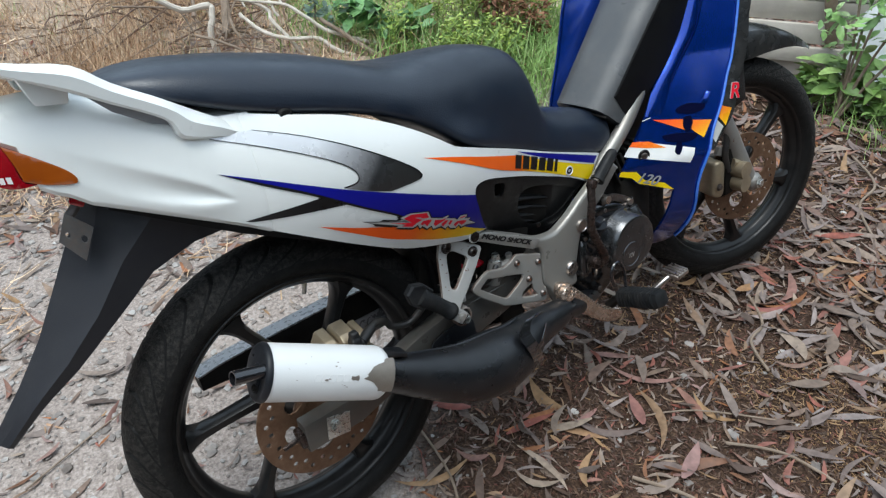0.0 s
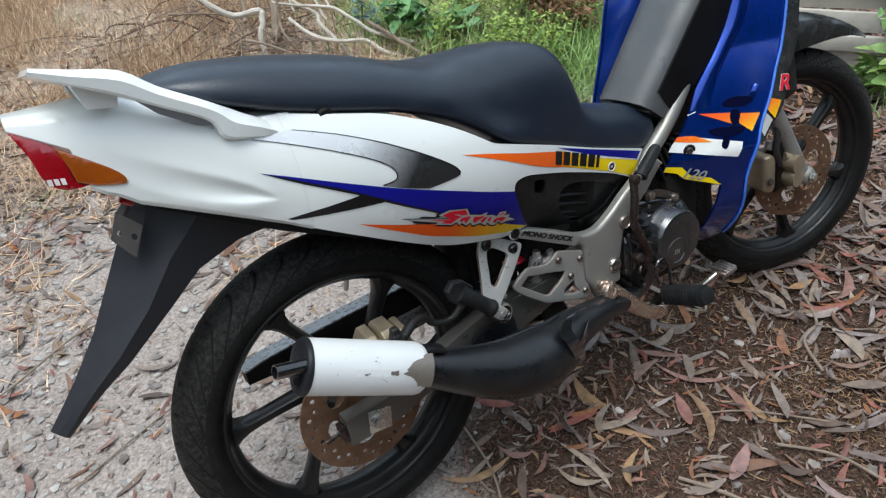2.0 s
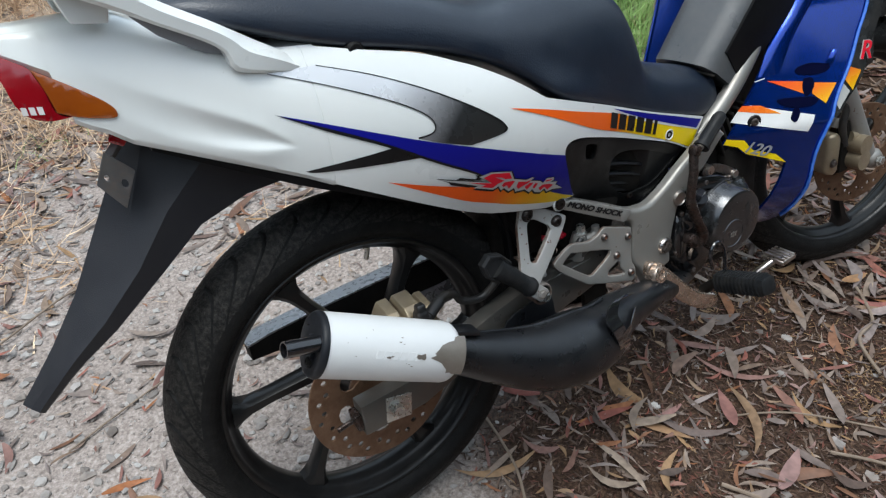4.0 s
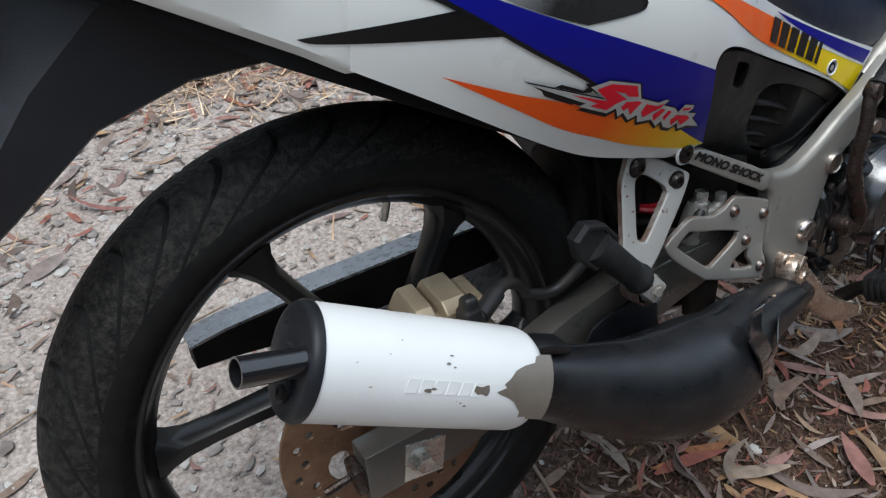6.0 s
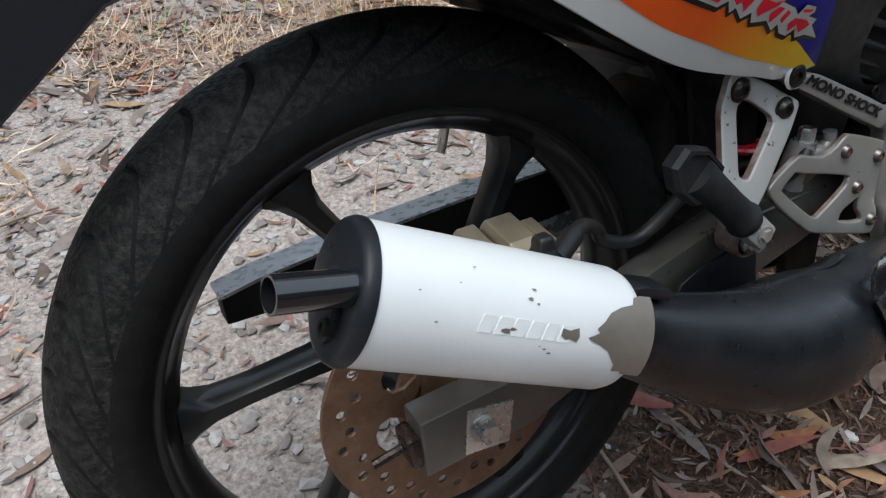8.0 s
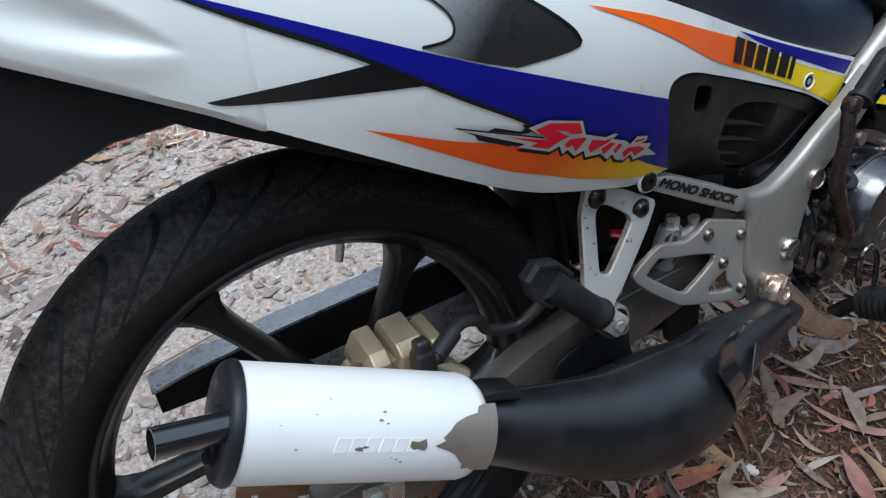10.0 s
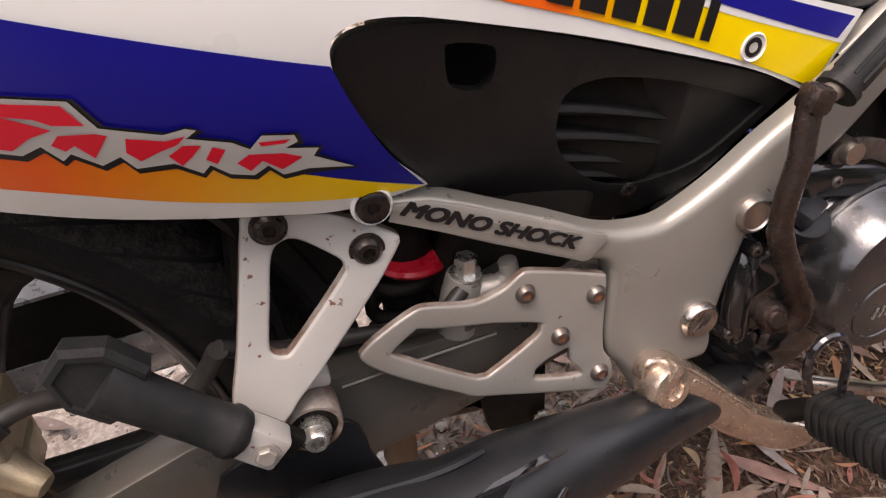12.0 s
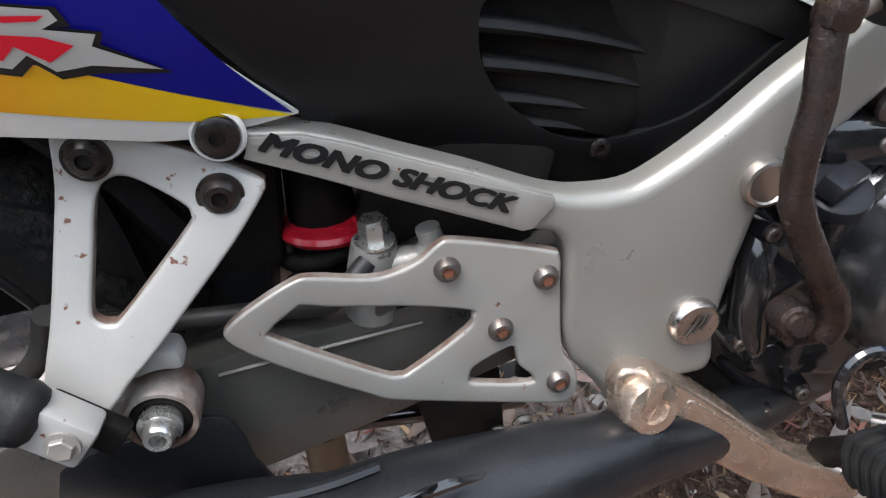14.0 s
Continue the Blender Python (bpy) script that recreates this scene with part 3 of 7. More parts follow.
def tail_y(x, z):
    """The tail's flank with the scoop that is moulded into it: it deepens forward, ends in a short ramp and has a lip below."""
    hi = lerp(x, [-.235, -.16, -.10, -.077, -.045], [.823, .776, .740, .725, .697])
    lo = lerp(x, [-.235, -.17, -.123, -.09, -.045], [.788, .737, .713, .702, .694])
    deep = lerp(x, [-.235, -.19, -.13, -.082, -.062, -.045], [0, .0015, .0045, .0062, .0040, 0])
    v = (z - lo) / max(hi - lo, .001)
    cut_in = deep * math.sin(math.pi * v) ** 1.2 if 0 < v < 1 else 0.0
    lip = deep * (.40 * math.exp(-((z - lo + .004) / .011) ** 2) + .30 * math.exp(-((z - hi) / .012) ** 2))
    return body_y_smooth(x, z) + cut_in - lip


def tail_ring(x):
    zb, zt = lerp(x, *ZBOT), lerp(x, *ZTOP)
    roll = min(1.0, max(0.0, (-.012 - x) / .05))
    right = []
    for k in range(49):
        u = k / 48
        z = zb + (zt - zb) * u
        right.append((x, tail_y(x, z) + (.0010 if x > -.0104 else 0) + roll * .010 * u ** 14, z - roll * .002 * u ** 14))
    yt = -right[-1][1]
    top = [(x, -yt + 2 * yt * k / 8, zt + .003 * (1 - (1 - 2 * k / 8) ** 2)) for k in range(1, 8)]
    ring = right + top + [(a, -b, c) for a, b, c in right[::-1]]
    inner = [(a, b * .93, c - .006) for a, b, c in ring[::-1]]
    return ring + inner


xs = [-.3127 + .3025 * k / 100 for k in range(101)] + [-.0098, .004]
tail_cowl = part("tail_cowl", loft([tail_ring(x) for x in xs]), WHITE, bike, "pearl white tail cowl, faintly scuffed")
part("seat_tray", sheet([(-.172, .862), (-.150, .866), (-.105, .848), (-.060, .818), (-.060, .796), (-.11, .812), (-.15, .838)], lambda x, z: -.082 - .06 * (x + .17), thick=.004, bevel=.0008), TRAYM, bike, "grey tray edge between the cowl and the grab rail")

PANEL = [(-.010, .800), (-.010, .800), (.047, .784), (.124, .763), (.174, .742), (.205, .727), (.250, .700), (.296, .667), (.296, .667), (.445, .609), (.556, .565), (.686, .520), (.686, .520), (.657, .468), (.657, .468),
         (.600, .499), (.512, .534), (.418, .569), (.360, .589), (.330, .590), (.325, .572), (.338, .533), (.372, .485), (.372, .485), (.324, .484), (.285, .495), (.218, .514), (.176, .532), (.125, .560), (.052, .603), (.006, .629), (-.010, .638), (-.010, .638)]
side_panel = part("side_panel", sheet(spline(PANEL, 5), body_y_smooth, thick=.004, step=.012), WHITE, bike, "pearl white right side panel with blue, black and orange decals")
part("side_panel", sheet(spline(PANEL, 5), lambda x, z: -body_y_smooth(x, z), thick=-.004, step=.03), WHITE, bike)

decal("grey_swoosh", [(-.001, .777), (-.001, .777), (.054, .756), (.107, .730), (.153, .703), (.190, .678), (.212, .660), (.2195, .648), (.206, .644), (.164, .6425), (.164, .6425), (.129, .655), (.093, .671), (.093, .671),
                      (.109, .671), (.119, .678), (.115, .690), (.098, .705), (.063, .726), (.007, .753), (-.055, .779), (-.055, .779)], GREYD)


def strip(name, path, w0, w1, material, off=.0013):
    """A thin printed line that swells from w0 to w1."""
    pts = spline(path, 5, closed=False)
    lo, hi = [], []
    for i, p in enumerate(pts):
        a, b = pts[max(i - 1, 0)], pts[min(i + 1, len(pts) - 1)]
        k = math.hypot(b[0] - a[0], b[1] - a[1])
        w = w0 + (w1 - w0) * i / (len(pts) - 1)
        nx, nz = -(b[1] - a[1]) / k * w / 2, (b[0] - a[0]) / k * w / 2
        lo.append((p[0] - nx, p[1] - nz))
        hi.append((p[0] + nx, p[1] + nz))
    return part(name, sheet(lo + hi[::-1], body_y_smooth, thick=0, step=.012, off=off), material, side_panel)


strip("swoosh_line", [(-.001, .777), (.054, .756), (.107, .730), (.153, .703), (.190, .678), (.212, .660), (.219, .649)], .0007, .0028, BLACKD)
strip("swoosh_line", [(-.055, .779), (.007, .753), (.063, .726), (.098, .705), (.115, .690), (.1185, .678), (.1120, .672), (.094, .6712)], .0007, .0022, BLACKD)
decal("blue_stripe", [(-.059, .735), (-.059, .735), (-.007, .713), (.053, .687), (.124, .656), (.200, .626), (.324, .5765), (.324, .5765), (.332, .554), (.348, .520), (.370, .486), (.370, .486), (.331, .507), (.290, .530), (.240, .552), (.201, .578), (.170, .601), (.120, .631), (.050, .675), (-.009, .707)], BLUED)
decal("blue_stripe_edge", [(-.062, .7365), (-.062, .7365), (-.009, .705), (.050, .673), (.120, .629), (.170, .599), (.201, .577), (.201, .577), (.170, .6025), (.120, .6325), (.050, .677), (-.009, .709)], BLACKD, off=.0012)
decal("black_spear", [(-.042, .663), (-.042, .663), (.012, .6655), (.059, .668), (.059, .668), (.082, .654), (.098, .6455), (.098, .6455), (.044, .651), (.009, .654), (-.030, .6585)], BLACKD)
decal("orange_stripe", [(.049, .625), (.049, .625), (.076, .614), (.116, .598), (.161, .582), (.201, .567), (.248, .546), (.290, .530), (.331, .507), (.370, .485), (.370, .485), (.329, .4935), (.285, .508), (.242, .523), (.205, .539), (.162, .558), (.116, .585)], ORANGED, off=.001)
decal("orange_stripe", [(.228, .673), (.228, .673), (.292, .653), (.369, .625), (.455, .594), (.560, .553), (.660, .512), (.674, .505), (.674, .505), (.655, .474), (.655, .474), (.592, .506), (.496, .549), (.402, .588), (.322, .629), (.277, .651)], ORANGE2D)
decal("white_stripe", [(.452, .602), (.452, .602), (.560, .561), (.680, .517), (.680, .517), (.672, .501), (.672, .501), (.570, .541), (.500, .573)], WHITED, off=.0011)
decal("blue_stripe", [(.453, .602), (.453, .602), (.539, .569), (.678, .518), (.678, .518), (.667, .5055), (.667, .5055), (.568, .5465), (.495, .580)], BLUED, off=.0015)
# maker's name: six slanted black blocks with no lettering
for k in range(6):
    u0 = k / 6
    x0, x1 = .447 + .130 * u0, .447 + .130 * (u0 + (1 / 6) * (.80 if k < 5 else .36))
    zt = lambda x: .5985 - (x - .447) * .42
    decal("maker_name", [p for p in ((x0, zt(x0)), (x1, zt(x1)), (x1 - .006, zt(x1) - .0225), (x0 - .006, zt(x0) - .0225)) for _ in (0, 1)], BLACKD, off=.0018, sub=1)
# model name: jagged red flashes edged in silver and black, with no lettering
NAME = [(.111, .610), (.191, .580), (.174, .594), (.191, .596), (.223, .587), (.229, .573), (.251, .564), (.260, .565), (.264, .563), (.259, .560), (.276, .553), (.283, .547), (.289, .553), (.303, .549), (.304, .545), (.298, .543), (.313, .538), (.310, .534), (.329, .520), (.307, .527),
        (.295, .527), (.289, .535), (.282, .531), (.272, .535), (.265, .543), (.261, .539), (.251, .548), (.236, .549), (.232, .557), (.224, .554), (.215, .563), (.211, .560), (.206, .569), (.198, .566), (.167, .579), (.174, .580), (.140, .596)]
FLASHES = [[(.180, .591), (.193, .593), (.220, .586), (.225, .5755), (.214, .578), (.209, .582), (.198, .586), (.213, .576), (.204, .574), (.196, .5695), (.178, .577), (.185, .578), (.157, .591), (.194, .578)],
           [(.214, .573), (.227, .571), (.231, .569), (.223, .559), (.218, .567), (.214, .565), (.210, .569)], [(.237, .566), (.251, .561), (.259, .5615), (.255, .558), (.247, .556), (.239, .553), (.235, .559)],
           [(.257, .557), (.264, .555), (.259, .550), (.254, .546), (.250, .553)], [(.268, .553), (.273, .550), (.268, .543), (.264, .547)], [(.282, .5445), (.297, .5405), (.305, .5355), (.295, .531), (.287, .539), (.281, .5345), (.276, .541)], [(.287, .550), (.301, .5475), (.298, .546), (.288, .5475)]]


def shrink(pts, d):
    c = [((a[0] - b[0]), (a[1] - b[1])) for a, b in zip(pts[1:] + pts[:1], pts[-1:] + pts[:-1])]
    out = []
    for p, t in zip(pts, c):
        k = math.hypot(*t) or 1
        out.append((p[0] + d * t[1] / k, p[1] - d * t[0] / k))
    return out


decal("model_name", [p for p in shrink([(a + .001, b - .0015) for a, b in NAME], -.0022) for _ in (0, 1)], BLACKD, off=.0022, sub=1, step=.03)
decal("model_name", [p for p in NAME for _ in (0, 1)], SILVERD, off=.0028, sub=1, step=.03)
for pts in FLASHES:
    decal("name_flash", [p for p in pts for _ in (0, 1)], REDD, off=.0034, sub=1, step=.03)
for pts in ([(.141, .600), (.147, .601), (.169, .592), (.172, .594), (.169, .598), (.184, .594), (.176, .589), (.168, .590)], [(.131, .598), (.138, .598), (.167, .584), (.162, .581), (.134, .594)]):
    decal("name_streak", [p for p in pts for _ in (0, 1)], BLACKD, off=.0018, sub=1, step=.03)
part("panel_screw", socket_bolt((.594, body_y_smooth(.594, .5155) + .001, .5155), .0075, .003), BLKBOLT, side_panel)
part("screw_washer", turned([(.0075, .0), (.0086, .0010), (.0096, .0)], (.594, body_y_smooth(.594, .5155) - .0018, .5155), n=24, axis=(0, -1, 0)), WHITED, side_panel)

# --- black side cover with intake slot and vents
COVER = [(.326, .570), (.333, .584), (.358, .584), (.402, .573), (.498, .537), (.595, .499), (.648, .475), (.648, .475), (.614, .449), (.579, .418), (.552, .402), (.530, .394), (.497, .402), (.427, .446), (.376, .474), (.376, .474), (.352, .515), (.334, .548)]


def cover_y(x, z):
    return body_y_smooth(x, z) + .006 - .004 * math.exp(-((x - .50) / .1) ** 2)


SLOT = [(.385, .568), (.408, .561), (.4125, .554), (.410, .541), (.403, .537), (.388, .543), (.3835, .550), (.3825, .562)]
VENT = [(.457, .503), (.460, .516), (.474, .521), (.499, .518), (.540, .505), (.588, .484), (.622, .4665), (.622, .4665), (.602, .4520), (.571, .4335), (.526, .4275), (.496, .4380), (.470, .4640), (.459, .4850)]
side_cover = part("side_cover", sheet(spline(COVER, 4), cover_y, thick=.010, holes=[spline(SLOT, 3), spline(VENT, 3)], step=.02, bevel=.0025), COVERP, bike, "matt black side cover with intake slot and vents")
part("vent_recess", sheet(spline([(a + (a - .53) * .05, b + (b - .475) * .05) for a, b in VENT], 3), lambda x, z: cover_y(x, z) + .0030 + .036 * max(0, min(1, (.548 - x) / .075)) ** .8, thick=.004, step=.012), COVERP, side_cover)
part("slot_recess", sheet(spline([(a + (a - .404) * .15, b + (b - .551) * .15) for a, b in SLOT], 3), lambda x, z: cover_y(x, z) + .028, thick=.003), DARK, side_cover)
for z0, x0, x1 in ((.507, .457, .585), (.487, .459, .590), (.467, .464, .582), (.449, .478, .560)):
    rows = []
    for k in range(13):
        u = k / 12
        x = x0 + (x1 - x0) * u
        zc = z0 - (x - x0) * (.30 + .10 * u)
        sink = .0015 + .0105 * u ** 1.6
        h = .0042 * (1 - .5 * u)
        rows.append([(x, cover_y(x, zc) + sink + dy, zc + dz * h) for dy, dz in ((.002, -1), (-.001, -.3), (0, .5), (.003, 1), (.030, 1.2), (.030, -1.2))])
    part("vent_slat", loft(rows), COVERP, side_cover)
part("cover_screw", socket_bolt((.5235, cover_y(.5235, .4225) + .0005, .4225), .006, .003), BLKBOLT, side_cover)

# --- seat: pillion hump, rider's hollow and the low nose that runs on to the tunnel
SX = [-.150, -.135, -.10, -.05, .02, .08, .14, .19, .24, .285, .33, .375, .42, .46, .49, .512, .528, .538, .545, .553, .565, .585, .61, .64, .67, .70, .725, .745]
S_BOT = ([-.15, -.13, .01, .056, .132, .203, .277, .315, .335, .37, .445, .556, .69, .745], [.862, .853, .796, .783, .765, .739, .698, .674, .645, .632, .604, .560, .515, .520])
S_TOP = ([-.15, -.131, -.1, -.059, .017, .133, .186, .241, .283, .325, .371, .42, .453, .49, .512, .528, .538, .545, .553, .565, .60, .66, .72, .745], [.868, .874, .876, .874, .862, .835, .817, .795, .789, .789, .788, .785, .779, .768, .756, .735, .708, .682, .660, .643, .627, .608, .592, .584])
S_W = ([-.15, -.13, -.08, 0, .1, .2, .3, .38, .45, .51, .545, .60, .66, .745], [.035, .075, .098, .108, .116, .122, .116, .104, .090, .080, .076, .074, .067, .060])


def seat_ring(x):
    zb, zt, w = lerp(x, *S_BOT), lerp(x, *S_TOP), lerp(x, *S_W)
    zb = min(zb, zt - .012)
    wb = max(w, -body_y_smooth(x, zb) - .004) if .32 < x < .66 else w
    ring = []
    for k in range(29):
        a = math.pi * k / 28
        c, s = math.cos(a), math.sin(a)
        z = zb + (zt - zb) * (s ** .75)
        wz = wb + (w - wb) * min(1.0, (z - zb) / .05)
        ring.append((x, -wz * (abs(c) ** .62) * (1 if c > 0 else -1), z))
    ring += [(x, w * .8, zb - .006), (x, -w * .8, zb - .006)]
    return ring


seat = part("seat", loft([seat_ring(x) for x in SX]), VINYL, bike, "long black vinyl seat with low nose, scuffed", smooth=60)
part("seat_buffer", turned([(0, .006), (.008, .006), (.011, .003), (.012, 0), (.012, -.02)], (.050, -.108, .781), n=18, axis=(0, -1, 0)), RUBBER, bike, "black rubber seat buffer")
sub = seat.modifiers.new("round", "SUBSURF")
sub.levels = sub.render_levels = 2

# --- grab rail
RAIL = [(.0055, .768, .002, .766), (-.012, .780, -.0205, .773), (-.030, .7965, -.0505, .7795), (-.060, .8165, -.087, .790), (-.080, .8305, -.094, .810), (-.102, .8455, -.110, .8255), (-.1445, .8725, -.153, .8515), (-.179, .9005, -.192, .8755), (-.228, .914, -.2345, .899), (-.268, .926, -.2728, .9205)]


def rail_rings(side):
    rows = []
    for k, (xu, zu, xl, zl) in enumerate(RAIL):
        t = (0.1, .6, .9, 1, 1, 1, 1, 1, 1, .8)[k]
        xm, zm = xu + (xl - xu) * .5, zu + (zl - zu) * .5
        yo, yi = .101 + .011 * t, .101 - .016 * t
        rows.append([(x, side * -y, z - (.019 if side < 0 else 0)) for x, y, z in ((xu, yi, zu), (xu, yi + .013 * t, zu + .001 * t), (xu + (xm - xu) * .7, yo, zu + (zm - zu) * .7), (xl + (xm - xl) * .25, yo - .001 * t, zl + (zm - zl) * .3), (xl, yo - .006 * t, zl), (xl, yi + .004 * t, zl + .001), (xm, yi - .002 * t, zm - .002))])
    cols = list(zip(*[spline(list(c), 3, closed=False) for c in zip(*rows)]))
    return [list(r) for r in cols]


grab = part("grab_rail", loft(rail_rings(1)), WHITE, bike, "white moulded grab rail", smooth=24)
part("rail_arm", loft(rail_rings(-1)), WHITE, grab, smooth=24)
wing_rows = []
for k in range(13):
    v = -1 + 2 * k / 12
    y, e = .094 * v, 1 - v * v
    prof = [(-.175, .899), (-.228, .9135), (-.267, .9255), (-.2715, .9195), (-.238, .902), (-.196, .8815)]
    wing_rows.append([(x - .006 * e * (1 if x < -.2 else 0), y, z - .10 * (y + .094)) for x, z in prof])
part("rail_wing", loft(wing_rows), WHITE, grab)
for sd in (1, -1):
    part("rail_foot", sheet([(-.236, .902), (-.186, .882), (-.192, .860), (-.2262, .866)], lambda x, z: -.090 if sd > 0 else .062, thick=.028, bevel=.003), WHITE, grab)

# --- tail light
tail_light = part("tail_light", loft([[(x, s * w, z) for s, z in ((-1, zb), (1, zb), (1, zt), (-1, zt))] for x, w, zb, zt in ((-.300, .035, .848, .858), (-.268, .052, .800, .822), (-.225, .062, .780, .788))]), DARK, bike, "red and amber tail light cluster under the tail cowl")
RED = [(-.3120, .8590), (-.3120, .8590), (-.282, .8385), (-.2742, .8315), (-.2742, .8315), (-.2690, .8118), (-.2655, .7870), (-.2532, .7800), (-.2532, .7800), (-.2737, .7800), (-.2885, .7865), (-.2978, .8014), (-.3012, .8253), (-.3085, .8490)]
AMB = [(-.2735, .8308), (-.2735, .8308), (-.2487, .8128), (-.2263, .7945), (-.2155, .7830), (-.2125, .7755), (-.2165, .7710), (-.2365, .7750), (-.2512, .7800), (-.2648, .7868), (-.2648, .7868), (-.2685, .8118)]
for side in (1, -1):
    part("tail_lens", sheet(spline(RED, 4), lambda x, z: side * (body_y_smooth(x, z) - .0010), thick=.03 * side, step=.012, bevel=.002), REDL, tail_light, "red tail lens")
    part("indicator_lens", sheet(spline(AMB, 4), lambda x, z: side * (body_y_smooth(x, z) - .0022), thick=.03 * side, step=.012, bevel=.002), AMBER, tail_light, "amber indicator lens")
part("lens_centre", loft([[(x, s * w, z) for s, z in ((-1, zb), (1, zb), (1, zt), (-1, zt))] for x, w, zb, zt in ((-.308, .040, .846, .857), (-.2975, .044, .812, .842), (-.288, .05, .788, .832), (-.262, .055, .785, .815))]), REDL, tail_light)
for k in range(3):
    part("lens_mark", sheet([(-.2945 + .007 * k, .7985 - .001 * k), (-.2895 + .007 * k, .7975 - .001 * k), (-.2895 + .007 * k, .7895 - .001 * k), (-.2945 + .007 * k, .7905 - .001 * k)], lambda x, z: body_y_smooth(x, z) - .0016, thick=0), LENSM, tail_light)

# --- rear mudguard and number-plate bracket
def fender_ring(s):
    """s runs from the top (0) to the tip (1): front edge, side crease, rear crease and spine, mirrored."""
    ks = [0, .2, .4, .6, .8, .92, 1]
    shrink_y = lerp(s, ks, [1, 1, 1, 1, .92, .78, .45])
    lines = []
    for xs_, zs_, y in (([-.037, -.099, -.163, -.217, -.290, -.345, -.398], [.640, .637, .617, .577, .523, .488, .440], .055),
                        ([-.120, -.145, -.194, -.244, -.300, -.350, -.402], [.705, .690, .648, .590, .538, .498, .444], .060),
                        ([-.185, -.212, -.240, -.285, -.335, -.375, -.410], [.745, .690, .632, .572, .518, .482, .447], .036),
                        ([-.205, -.235, -.275, -.318, -.362, -.395, -.418], [.755, .690, .628, .562, .508, .472, .448], .0)):
        lines.append((lerp(s, ks, xs_), -y * shrink_y, lerp(s, ks, zs_)))
    out = lines + [(x, -y, z) for x, y, z in lines[2::-1]]
    cx, cz = lines[0][0], lines[0][2]
    inn = [(x + (cx - x) * .06 + .001, y * .92, z + (cz - z) * .06 - .002) for x, y, z in out[::-1]]
    return out + inn


mudguard = part("rear_mudguard", loft([fender_ring(k / 30) for k in range(31)]), FENDERP, bike, "long black plastic rear mudguard", smooth=14)
plate = part("plate_bracket", sheet([(-.2365, .732), (-.2125, .705), (-.2335, .664), (-.2540, .697)], lambda x, z: -.056 + (x + .24) * -.3, thick=.003, bevel=.001,
             holes=[[(-.2265 + .0035 * math.cos(a), .693 + .005 * math.sin(a)) for a in np.linspace(0, 2 * math.pi, 10, endpoint=False)], [(-.2420 + .0025 * math.cos(a), .703 + .004 * math.sin(a)) for a in np.linspace(0, 2 * math.pi, 8, endpoint=False)]]), GREYM, bike, "empty grey steel number-plate bracket")
part("bracket_stem", bar((-.232, -.045, .722), (-.205, -.03, .742), .016, .006), GREYM, plate)
part("plate_reflector", block((.018, .014, .012), pose(-.219, -.058, .742, 0, 35, 0), .003), REDL, plate, "small red reflector")
# inner mudguard, black, between tyre and body
part("inner_mudguard", loft([[(r * math.cos(a), y, R_WHEEL + r * math.sin(a)) for r, y in ((.318, -.058), (.330, -.052), (.336, 0), (.330, .052), (.318, .058), (.312, .054), (.330, 0), (.312, -.054))] for a in np.linspace(radians(20), radians(84), 16)]), PLASTIC, bike, "black inner mudguard over the rear tyre")
part("tail_underside", loft([[(x, s * w, z + dz) for s, dz in ((-1, 0), (-1, .03), (1, .03), (1, 0))] for x, w, z in ((-.19, .07, .722), (-.05, .105, .645), (.08, .115, .580), (.20, .10, .520), (.27, .08, .500))]), PLASTIC, bike)

# --- pressed-steel frame, silver
def frame_y(x, z):
    return -.100 - .05 * max(0.0, .46 - z) + .06 * max(0.0, z - .46) + .02 * max(0.0, x - .6)


FRAME = [(.303, .4945), (.303, .4945), (.345, .4840), (.371, .4785), (.391, .4700), (.411, .4600), (.445, .4435), (.470, .4300), (.4835, .4235), (.499, .4190), (.5225, .4170), (.541, .4225), (.5705, .4375), (.5995, .4565), (.624, .4700), (.650, .4850), (.690, .512), (.690, .512), (.716, .486), (.716, .486), (.694, .4680), (.6665, .4440), (.6425, .4270),
         (.603, .3990), (.588, .3680), (.5768, .3320), (.5735, .3150), (.5735, .2980), (.567, .2890), (.549, .2880), (.5425, .2780), (.5431, .262), (.538, .245), (.5283, .243), (.5194, .258), (.5110, .2750), (.5020, .2950), (.4925, .3104), (.4865, .3201), (.4830, .3404), (.4855, .3700), (.4868, .3900), (.4815, .4010), (.4709, .4060), (.4485, .4185), (.404, .4415), (.361, .4650), (.341, .4765), (.303, .4915), (.303, .4915)]
frame_part = part("frame", pressed(spline(FRAME, 4), frame_y, lambda x, z: lerp(x, [.303, .34, .46, .50], [.0008, .003, .004, .0085]), .018), SILVER, bike, "silver painted pressed-steel frame, chipped and dusty")
part("frame", sheet(spline(FRAME, 2), lambda x, z: -frame_y(x, z) - .030, thick=.030, bevel=.004), SILVER, bike)
part("down_tube", tube(spline([(.682, -.066, .482), (.760, -.066, .545), (.822, -.062, .618), (.858, -.048, .672), (.900, -.03, .75)], 4, closed=False), .0150, n=16, flat=1.0), SILVER, frame_part, "silver frame tube rising to the steering head")
part("tube_cover", loft([[(x + dx, y, z + dz) for dx, dz, y in ((-.006, .002, -.058), (.020, -.014, -.060), (.034, -.026, -.045), (.020, -.018, -.02), (-.01, .01, -.02))] for x, z in ((.736, .486), (.785, .540), (.838, .624), (.905, .735), (.965, .85))]), PLASTIC, frame_part)
